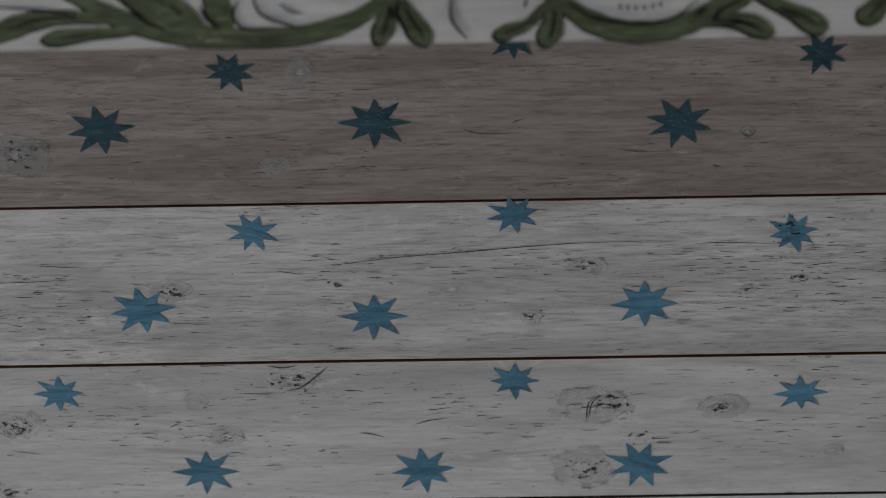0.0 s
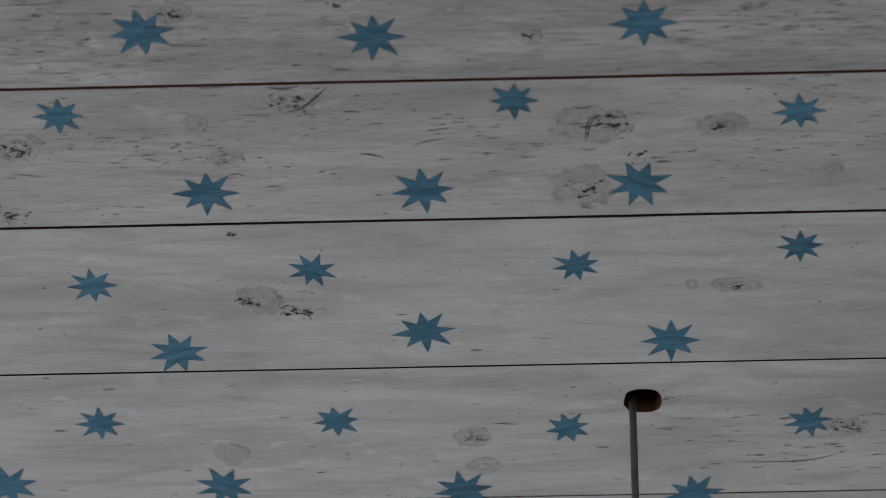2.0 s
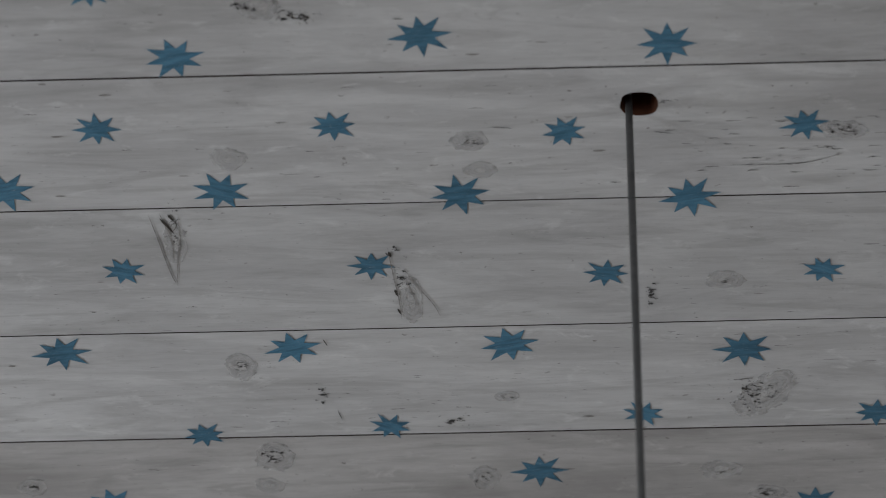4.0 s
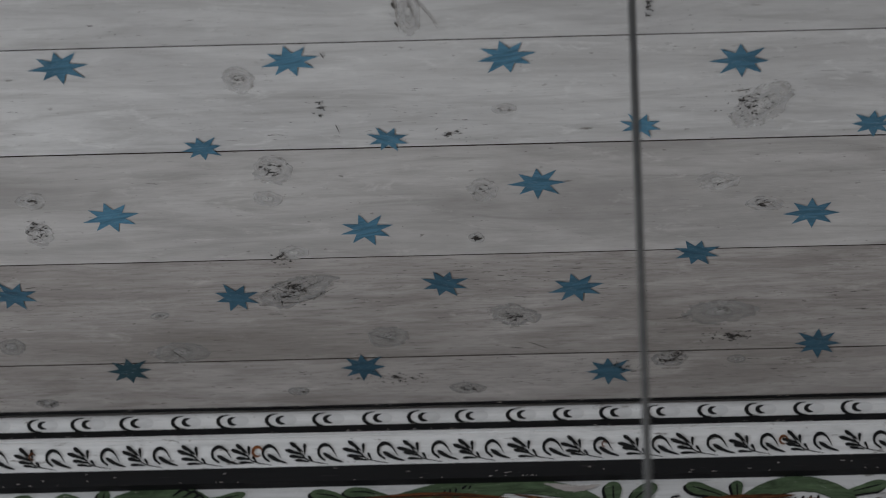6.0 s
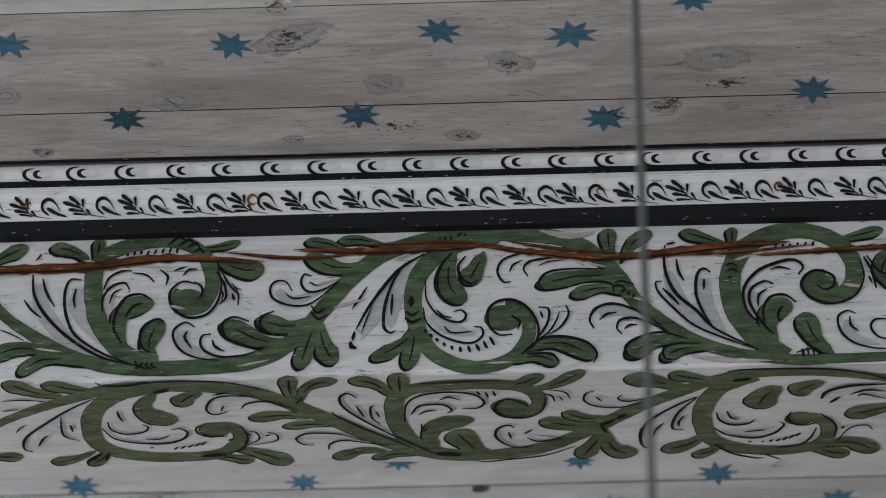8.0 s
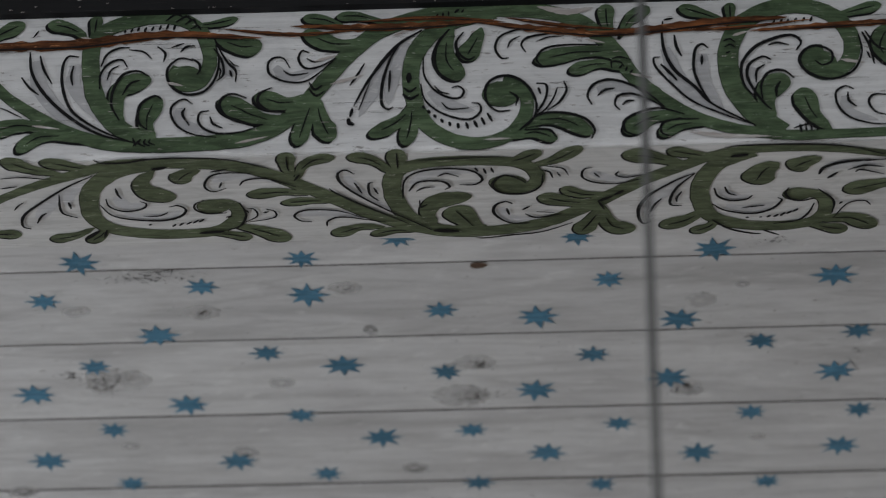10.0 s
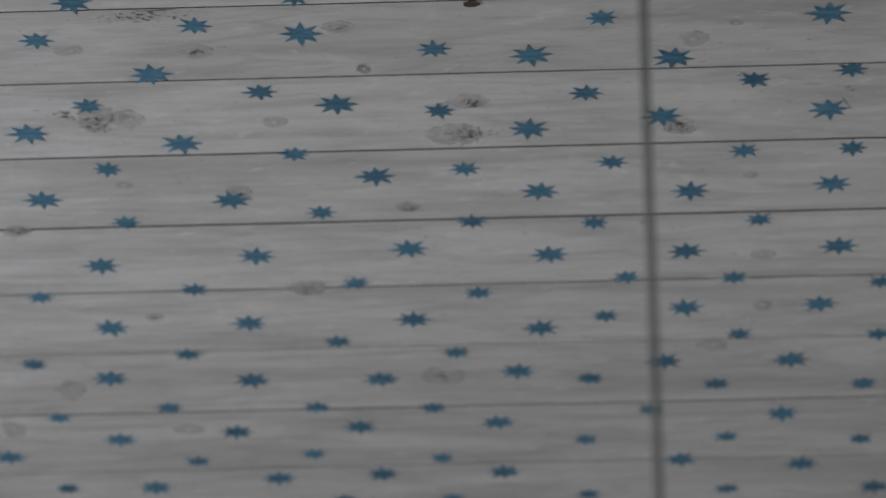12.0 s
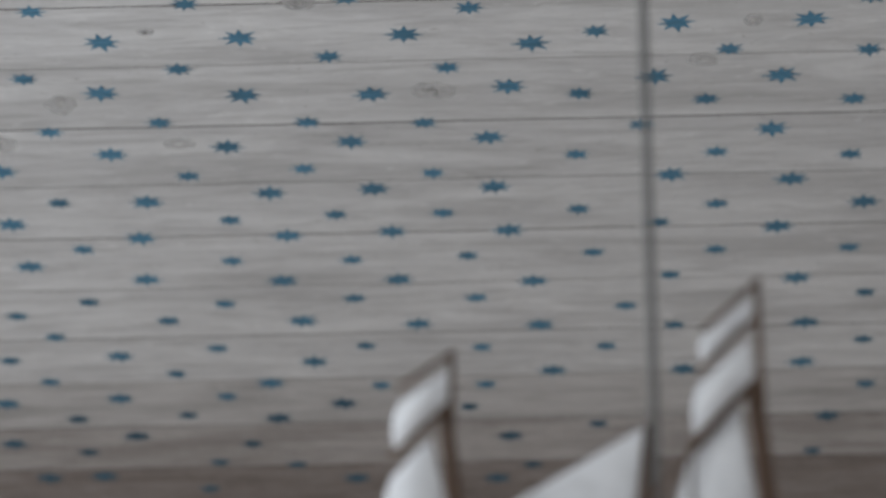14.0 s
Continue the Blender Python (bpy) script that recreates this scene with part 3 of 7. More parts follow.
star_kinds = {(size, tone): [star_mesh(size, 10 * n + int(size * 1000), (STAR, STAR_DARK, STAR_DULL_SHADED)[tone]) for n in range(6)] for size in (BIG, SMALL) for tone in (0, 1, 2)}
pick = random.Random(21)
# how far the stars of the nearer rows are turned, in degrees
TURNED = [
    (-8, 22, 0, 0, 16, 22), (-8, 22, 0, -12, 0, -12), (0, 0, -5, 0, 22, -3), (-3, -15, 22, -8, -13, 0, -3), (-12, 0, 22, -5, -10, -15, -12, -12),
    (18, 3, 5, 22), (-8, -10, -13, 22, -12, 20, 0, 0), (-12, -15, -3, 0), (22, 22, 20, -13, 18, 0), (-3, 0, 0),
]
for r, row in enumerate(STARS):
    for c, (x, y, size) in enumerate(row):
        # beyond y 10.05 tone 2 paints the far shade into the stars
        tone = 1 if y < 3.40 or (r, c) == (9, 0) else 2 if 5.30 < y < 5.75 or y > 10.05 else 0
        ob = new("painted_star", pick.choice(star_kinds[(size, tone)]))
        ob.parent = ceiling
        ob.matrix_basis = pose(x, y, TOP - 0.0009, 0, 0, TURNED[r][c] if r < len(TURNED) else pick.uniform(-9, 9))
        grown = 1.18 if r in (8, 9) and size == SMALL else 1.0
        ob.scale = (grown * pick.uniform(1.05, 1.11), grown * (0.93 if 4.6 < y < 5.5 else 1.0) * pick.uniform(0.96, 1.03), 1)

# ---- knots in the boards: x, y, half length, half breadth ----
KNOTS = [
    [(-0.702, 3.378, 0.043, 0.037), (-0.379, 3.399, 0.023, 0.015), (0.217, 3.359, 0.010, 0.009), (-0.527, 3.607, 0.031, 0.021), (0.014, 3.576, 0.029, 0.017), (0.221, 3.618, 0.011, 0.009), (-0.162, 3.612, 0.019, 0.012), (-0.061, 3.661, 0.016, 0.014), (-0.339, 3.255, 0.018, 0.027)],
    [(-0.507, 3.800, 0.018, 0.016), (-0.467, 3.865, 0.026, 0.023), (0.016, 3.818, 0.058, 0.036), (0.003, 3.930, 0.044, 0.042), (0.187, 3.825, 0.034, 0.024), (-0.747, 3.837, 0.039, 0.029), (0.334, 3.905, 0.018, 0.012), (-0.442, 4.130, 0.034, 0.031), (0.213, 4.120, 0.040, 0.017), (-0.377, 3.762, 0.037, 0.020), (0.151, 4.116, 0.009, 0.010)],
    [(-0.504, 4.436, 0.031, 0.024), (-0.159, 4.409, 0.029, 0.023), (-0.144, 4.471, 0.027, 0.021), (0.373, 4.405, 0.041, 0.019), (0.207, 4.718, 0.031, 0.020), (-0.594, 4.591, 0.028, 0.081), (-0.255, 4.729, 0.032, 0.076)],
    [(-0.518, 4.890, 0.024, 0.034), (-0.482, 5.106, 0.033, 0.039), (-0.496, 5.175, 0.028, 0.020), (-0.161, 5.166, 0.026, 0.031), (-0.864, 5.168, 0.025, 0.023), (-0.859, 5.249, 0.025, 0.029), (0.269, 4.979, 0.068, 0.036), (0.206, 5.159, 0.037, 0.025), (0.277, 5.217, 0.032, 0.020), (-0.468, 5.412, 0.078, 0.034), (-0.325, 5.537, 0.038, 0.030), (-0.124, 5.488, 0.044, 0.030), (0.209, 5.490, 0.063, 0.033), (0.127, 5.615, 0.033, 0.022), (-0.667, 5.567, 0.051, 0.031), (0.238, 5.619, 0.018, 0.012), (-0.174, 5.285, 0.014, 0.014), (-0.690, 5.467, 0.020, 0.012), (-0.940, 5.540, 0.024, 0.025), (-0.121, 4.972, 0.021, 0.013)],
    [(-0.465, 5.311, 0.027, 0.020)],
    [(-0.481, 5.679, 0.022, 0.013), (-0.202, 5.681, 0.032, 0.016), (-0.899, 5.697, 0.022, 0.013)],
    [(-0.465, 6.856, 0.034, 0.022), (-0.978, 6.918, 0.030, 0.021), (-0.741, 6.931, 0.041, 0.027), (-0.426, 7.009, 0.015, 0.021), (0.281, 6.878, 0.013, 0.010), (-0.957, 7.165, 0.039, 0.057), (-0.898, 7.176, 0.039, 0.039), (-0.608, 7.202, 0.029, 0.022), (-0.232, 7.140, 0.044, 0.030), (-0.264, 7.269, 0.062, 0.044), (0.177, 7.258, 0.035, 0.035), (0.318, 7.459, 0.018, 0.014), (-0.931, 7.439, 0.020, 0.014), (0.202, 6.930, 0.032, 0.029), (-0.367, 7.555, 0.027, 0.023), (-0.702, 7.473, 0.027, 0.023)],
    [(-0.328, 8.312, 0.051, 0.044), (-1.144, 8.338, 0.037, 0.050), (-0.594, 7.892, 0.040, 0.035), (0.351, 7.792, 0.028, 0.022), (-1.168, 7.618, 0.034, 0.022), (-0.925, 8.008, 0.021, 0.016), (0.356, 8.017, 0.021, 0.026), (-0.904, 8.547, 0.040, 0.029), (0.252, 8.194, 0.036, 0.032), (-1.292, 8.527, 0.030, 0.046)],
]
SPECKS = [
    [(-0.382, 3.767, 0.056, 0.026), (-0.527, 3.612, 0.033, 0.023), (-0.759, 3.958, 0.034, 0.021), (0.014, 3.571, 0.040, 0.017), (0.297, 3.601, 0.036, 0.019), (-0.061, 3.661, 0.022, 0.021), (-0.702, 3.378, 0.050, 0.037), (0.224, 3.619, 0.017, 0.013), (0.266, 3.515, 0.029, 0.028)],
    [(0.079, 3.875, 0.030, 0.025), (-0.465, 4.001, 0.034, 0.019), (-0.397, 4.148, 0.047, 0.026), (-0.775, 3.961, 0.034, 0.025), (0.042, 3.813, 0.052, 0.030), (0.010, 3.935, 0.045, 0.035), (-0.747, 3.843, 0.045, 0.027), (-0.313, 3.597, 0.029, 0.015), (0.187, 3.825, 0.019, 0.014), (0.213, 4.120, 0.026, 0.011)],
    [(0.118, 4.340, 0.021, 0.016), (0.373, 4.405, 0.040, 0.019), (-0.593, 4.564, 0.021, 0.061), (-0.268, 4.709, 0.020, 0.075), (0.207, 4.722, 0.020, 0.012), (-0.159, 4.412, 0.021, 0.016), (-0.464, 4.132, 0.031, 0.022), (-0.388, 4.156, 0.047, 0.022), (-0.277, 4.635, 0.012, 0.015)],
    [(-0.484, 5.324, 0.040, 0.032), (0.099, 4.740, 0.013, 0.063), (-0.482, 5.106, 0.035, 0.039), (-0.161, 5.166, 0.023, 0.031), (-0.861, 5.248, 0.025, 0.029), (-0.864, 5.168, 0.023, 0.020), (0.252, 4.978, 0.051, 0.067), (0.206, 5.163, 0.026, 0.017), (0.273, 5.217, 0.035, 0.017), (-0.174, 5.285, 0.018, 0.023), (-0.468, 5.412, 0.063, 0.050), (-0.124, 5.492, 0.042, 0.024), (0.214, 5.485, 0.036, 0.024), (0.127, 5.615, 0.042, 0.025), (-0.121, 4.972, 0.024, 0.013), (-0.399, 4.967, 0.026, 0.040), (-0.204, 5.028, 0.052, 0.022)],
    [(-0.481, 5.679, 0.032, 0.019), (-0.202, 5.681, 0.043, 0.022), (-0.899, 5.697, 0.032, 0.016), (-0.317, 5.650, 0.111, 0.025), (0.137, 5.606, 0.055, 0.031), (0.054, 5.634, 0.046, 0.028), (0.228, 5.556, 0.064, 0.037), (-0.864, 5.233, 0.027, 0.029)],
    [(-0.821, 6.799, 0.137, 0.036), (-1.011, 7.156, 0.044, 0.039), (0.177, 7.258, 0.044, 0.049), (-0.237, 7.270, 0.088, 0.062), (0.335, 6.725, 0.052, 0.020), (-0.222, 7.151, 0.044, 0.030), (-0.960, 7.191, 0.055, 0.066), (-0.427, 7.013, 0.019, 0.025), (-0.698, 7.497, 0.034, 0.033), (-0.367, 7.560, 0.034, 0.033), (0.105, 7.642, 0.034, 0.024), (-0.466, 6.860, 0.028, 0.016), (-0.741, 6.931, 0.032, 0.021), (0.289, 7.059, 0.026, 0.017), (0.507, 7.133, 0.033, 0.026)],
    [(-0.595, 7.905, 0.047, 0.035), (-1.162, 7.618, 0.046, 0.024), (-0.328, 8.312, 0.049, 0.038), (0.113, 7.623, 0.027, 0.019), (0.353, 7.903, 0.047, 0.020), (-0.925, 8.008, 0.029, 0.016)],
]


def patch(name, mat, x, y, a, b, lift, turn=0):
    bm = bmesh.new()
    uv = bm.loops.layers.uv.new("ring")
    mid = bm.verts.new((0, 0, 0))
    ring = []
    for k in range(28):
        c, s = math.cos(k * math.tau / 28), math.sin(k * math.tau / 28)
        w = 1 + 0.25 * noise.noise((c * 1.5 + x * 30, s * 1.5 + y * 30, 0))
        ring.append(bm.verts.new((c * a * w, s * b * w, 0)))
    for k in range(28):
        f = bm.faces.new((ring[k], ring[(k + 1) % 28], mid))
        for loop in f.loops:
            v = loop.vert.co
            loop[uv].uv = (v.x / a, v.y / b)
    even_normals(bm, (0, 0, -1))
    ob = part(name, bm, mat, ceiling)
    ob.matrix_basis = pose(x, y, TOP - lift, 0, 0, turn)


KNOT_TURN = {(-0.468, 5.412): -24, (0.269, 4.979): -55}
for row in KNOTS:
    for x, y, a, b in row:
        if b > 0.075:
            # a spike knot, narrow across the grain
            patch("wood_knot", KNOT, x, y + 0.02, 0.025, b, 0.0007)
            continue
        patch("wood_knot", KNOT_WARM if y < 3.46 or 5.33 < y < 5.8 else KNOT, x, y, a * 1.42, b * 1.42, 0.0007, KNOT_TURN.get((x, y), pick.uniform(-12, 12)))
for row in SPECKS:
    for x, y, a, b in row:
        patch("flaked_patch", FLAKED, x, y, a, b, 0.0011)
# drying cracks, dents and specks in the boards
CRACKS_IN_BOARDS = [
    ('C', 0.0051, [(-0.387, 3.784), (-0.364, 3.776), (-0.344, 3.757), (-0.329, 3.741)]),
    ('C', 0.0043, [(-0.410, 3.738), (-0.388, 3.742), (-0.366, 3.738)]),
    ('C', 0.0036, [(-0.294, 3.860), (-0.278, 3.862), (-0.258, 3.869)]),
    ('C', 0.0029, [(0.011, 3.847), (0.017, 3.813), (0.032, 3.798)]),
    ('C', 0.0029, [(-0.313, 3.567), (-0.232, 3.556), (-0.160, 3.550), (-0.015, 3.538), (0.115, 3.535)]),
    ('C', 0.0029, [(0.051, 3.383), (0.087, 3.389), (0.133, 3.387)]),
    ('C', 0.0029, [(-0.079, 3.339), (-0.061, 3.331)]),
    ('C', 0.0029, [(-0.143, 3.346), (-0.118, 3.355), (-0.062, 3.355)]),
    ('C', 0.0029, [(-0.278, 3.282), (-0.248, 3.282)]),
    ('C', 0.0029, [(0.001, 3.407), (0.023, 3.406)]),
    ('C', 0.0029, [(-0.561, 3.392), (-0.538, 3.391)]),
    ('C', 0.0036, [(-0.438, 3.354), (-0.427, 3.355)]),
    ('C', 0.0022, [(-0.222, 3.848), (-0.199, 3.840), (-0.169, 3.835)]),
    ('C', 0.0022, [(-0.393, 3.574), (-0.350, 3.583)]),
    ('C', 0.0029, [(0.207, 3.359), (0.217, 3.367), (0.226, 3.358)]),
    ('C', 0.0036, [(0.213, 3.620), (0.227, 3.617)]),
    ('C', 0.0029, [(-0.061, 3.666), (-0.056, 3.653)]),
    ('C', 0.0029, [(-0.666, 3.367), (-0.658, 3.361)]),
    ('C', 0.0029, [(0.316, 3.501), (0.330, 3.502)]),
    ('C', 0.0036, [(0.181, 3.826), (0.191, 3.822)]),
    ('C', 0.0022, [(-0.580, 3.861), (-0.557, 3.867)]),
    ('C', 0.0022, [(-0.544, 3.845), (-0.529, 3.837)]),
    ('C', 0.0022, [(-0.455, 3.861), (-0.441, 3.868)]),
    ('C', 0.0022, [(-0.124, 3.838), (-0.101, 3.836)]),
    ('C', 0.0022, [(-0.698, 3.560), (-0.633, 3.565)]),
    ('C', 0.0022, [(-0.595, 3.545), (-0.577, 3.546)]),
    ('C', 0.0022, [(0.151, 3.541), (0.194, 3.540), (0.274, 3.545)]),
    ('C', 0.0022, [(0.289, 3.582), (0.339, 3.575)]),
    ('C', 0.0022, [(-0.745, 3.588), (-0.701, 3.587), (-0.642, 3.584)]),
    ('C', 0.0030, [(0.180, 3.829), (0.187, 3.819), (0.195, 3.829)]),
    ('C', 0.0030, [(0.008, 3.851), (0.013, 3.812), (0.031, 3.799)]),
    ('C', 0.0038, [(0.064, 3.875), (0.070, 3.867)]),
    ('C', 0.0023, [(-0.418, 4.120), (-0.416, 4.131)]),
    ('C', 0.0023, [(-0.404, 4.148), (-0.386, 4.159)]),
    ('C', 0.0030, [(0.207, 4.129), (0.218, 4.123)]),
    ('C', 0.0023, [(-0.257, 4.163), (-0.240, 4.163)]),
    ('C', 0.0023, [(-0.720, 4.186), (-0.714, 4.190)]),
    ('C', 0.0023, [(-0.784, 3.969), (-0.761, 3.974)]),
    ('C', 0.0023, [(-0.051, 3.986), (0.055, 3.986), (0.162, 3.985)]),
    ('C', 0.0023, [(-0.759, 3.883), (-0.715, 3.891)]),
    ('C', 0.0032, [(-0.601, 4.552), (-0.589, 4.570), (-0.595, 4.586)]),
    ('C', 0.0040, [(-0.289, 4.642), (-0.285, 4.649)]),
    ('C', 0.0024, [(0.202, 4.721), (0.213, 4.717)]),
    ('C', 0.0032, [(0.361, 4.402), (0.381, 4.410)]),
    ('C', 0.0024, [(0.202, 4.472), (0.311, 4.471), (0.374, 4.452)]),
    ('C', 0.0024, [(0.102, 4.399), (0.130, 4.404)]),
    ('C', 0.0024, [(0.110, 4.335), (0.130, 4.338)]),
    ('C', 0.0032, [(-0.167, 4.416), (-0.159, 4.405)]),
    ('C', 0.0024, [(-0.130, 4.382), (-0.094, 4.386)]),
    ('C', 0.0043, [(0.108, 5.624), (0.138, 5.612), (0.156, 5.589)]),
    ('C', 0.0035, [(0.226, 4.945), (0.251, 4.941)]),
    ('C', 0.0035, [(0.202, 5.166), (0.214, 5.161)]),
    ('C', 0.0035, [(0.264, 5.218), (0.283, 5.213)]),
    ('C', 0.0035, [(-0.865, 5.253), (-0.857, 5.259)]),
    ('C', 0.0035, [(-0.485, 5.307), (-0.473, 5.325)]),
    ('C', 0.0026, [(-0.507, 5.396), (-0.472, 5.412), (-0.416, 5.379)]),
    ('C', 0.0026, [(-0.519, 5.440), (-0.456, 5.437), (-0.399, 5.400)]),
    ('C', 0.0035, [(0.204, 5.488), (0.223, 5.480)]),
    ('C', 0.0026, [(0.132, 5.509), (0.168, 5.495)]),
    ('C', 0.0035, [(-0.129, 5.572), (-0.106, 5.576)]),
    ('C', 0.0026, [(-0.101, 5.558), (-0.064, 5.580)]),
    ('C', 0.0026, [(-0.145, 5.490), (-0.104, 5.485)]),
    ('C', 0.0026, [(-0.352, 5.530), (-0.316, 5.547)]),
    ('C', 0.0026, [(-0.684, 5.554), (-0.651, 5.595)]),
    ('C', 0.0035, [(-0.182, 5.289), (-0.171, 5.276)]),
    ('C', 0.0035, [(-0.392, 4.831), (-0.386, 4.847)]),
    ('C', 0.0026, [(-0.379, 4.997), (-0.373, 5.021)]),
    ('C', 0.0042, [(-0.441, 7.019), (-0.429, 6.998), (-0.417, 7.012)]),
    ('C', 0.0052, [(-0.155, 7.035), (-0.142, 7.036)]),
    ('C', 0.0042, [(-1.021, 7.153), (-1.008, 7.171)]),
    ('C', 0.0052, [(-0.947, 7.213), (-0.933, 7.192)]),
    ('C', 0.0042, [(-0.840, 6.781), (-0.756, 6.778)]),
    ('C', 0.0031, [(-0.298, 7.154), (-0.263, 7.142)]),
    ('C', 0.0042, [(0.281, 7.071), (0.300, 7.068)]),
    ('C', 0.0031, [(-0.860, 6.768), (-0.756, 6.778)]),
    ('C', 0.0031, [(0.486, 7.153), (0.510, 7.211)]),
    ('C', 0.0031, [(-0.708, 7.478), (-0.687, 7.493)]),
]


def on_boards(x, y, lift):
    return (x, y, TOP - lift)


SPECK = paint("dark_speck", (0.075, 0.066, 0.06), (0.045, 0.04, 0.036), (0.16, 0.15, 0.14), 0.6, 60, 0.8)
bm = bmesh.new()
for kind, w, pts in CRACKS_IN_BOARDS:
    ribbon(bm, kind, w * 0.62, pts, on_boards, 0.0012)
dash = random.Random(11)
# clusters of short drying cracks: x from, to, y from, to, how many
CLUSTERS = [
    (-0.76, -0.60, 3.575, 3.612, 18), (-0.34, 0.04, 3.545, 3.592, 46), (0.12, 0.42, 3.54, 3.66, 80), (-0.18, 0.06, 3.785, 3.875, 30),
    (-0.62, -0.44, 3.858, 3.878, 12), (0.09, 0.42, 3.845, 3.89, 28), (-0.75, -0.30, 3.60, 3.72, 30), (-0.8, 0.45, 3.47, 3.73, 60),
    (-0.8, 0.45, 3.74, 3.98, 50), (-0.7, 0.4, 3.22, 3.45, 40), (0.14, 0.43, 4.375, 4.49, 46), (-0.8, 0.45, 4.28, 4.53, 22), (-0.95, 0.45, 5.34, 5.70, 60),
]
for x0, x1, y0, y1, count in CLUSTERS:
    for n in range(count):
        x, y = dash.uniform(x0, x1), dash.uniform(y0, y1)
        l, s = dash.uniform(0.003, 0.012), dash.uniform(-0.0022, 0.0022)
        ribbon(bm, "C", dash.uniform(0.0008, 0.0016), [(x - l, y), (x - l * 0.2, y + s), (x + l, y + s * 0.6)], on_boards, 0.0012)
# spike knots, cut along their length
SPIKES = (
    ([(-0.628, 4.548), (-0.618, 4.604), (-0.606, 4.675), (-0.598, 4.704)], 0.0022),
    ([(-0.585, 4.548), (-0.587, 4.604), (-0.595, 4.660), (-0.598, 4.704)], 0.0018),
    ([(-0.612, 4.545), (-0.604, 4.575), (-0.598, 4.610), (-0.600, 4.650)], 0.0024),
    ([(-0.612, 4.557), (-0.603, 4.572), (-0.594, 4.590)], 0.0060),
    ([(-0.600, 4.548), (-0.592, 4.562)], 0.0045),
    ([(-0.286, 4.628), (-0.280, 4.690), (-0.274, 4.745), (-0.272, 4.790)], 0.0020),
    ([(-0.265, 4.675), (-0.247, 4.715), (-0.225, 4.755), (-0.214, 4.785)], 0.0018),
    ([(-0.266, 4.690), (-0.252, 4.740), (-0.240, 4.790)], 0.0014),
    ([(-0.284, 4.640), (-0.282, 4.652)], 0.0060),
    ([(-0.279, 4.722), (-0.276, 4.738)], 0.0050),
    ([(-0.277, 4.765), (-0.272, 4.780)], 0.0040),
)
for pts, w in SPIKES:
    if w > 0.0035:
        ribbon(bm, "C", w, pts, on_boards, 0.0013)
even_normals(bm, (0, 0, -1))
tagged(part("drying_cracks", bm, SPECK, ceiling), kind="stuff")
bm = bmesh.new()
for pts, w in SPIKES:
    if w < 0.0035:
        ribbon(bm, "C", w * 1.3, pts, on_boards, 0.0012)
for n in range(420):
    y = dash.uniform(3.2, 10.6)
    x = dash.uniform(-1.35, 0.85)
    if noise.noise((x * 1.7, y * 3.1, 8.2)) < -0.05 or 5.72 < y < 6.6:
        continue
    l = dash.uniform(0.002, 0.010)
    ribbon(bm, "G", dash.uniform(0.0012, 0.0036), [(x - l, y), (x, y + 0.0005), (x + l, y)], on_boards, 0.0008)
even_normals(bm, (0, 0, -1))
tagged(part("grey_specks", bm, paint("grey_speck", (0.34, 0.325, 0.315), (0.24, 0.225, 0.215), (0.42, 0.41, 0.4), 0.55, 60, 0.8), ceiling), kind="stuff")
bm = bmesh.new()
ribbon(bm, "G", 0.022, [(-0.016, 0), (0, 0.001), (0.016, 0)], lambda a, b, c: (a, b, -c), 0)
even_normals(bm, (0, 0, -1))
plug = part("knot_hole", bm, SPAR, ceiling, "dark brown open knot hole")
plug.matrix_basis = pose(-0.211, 6.784, TOP - 0.002)

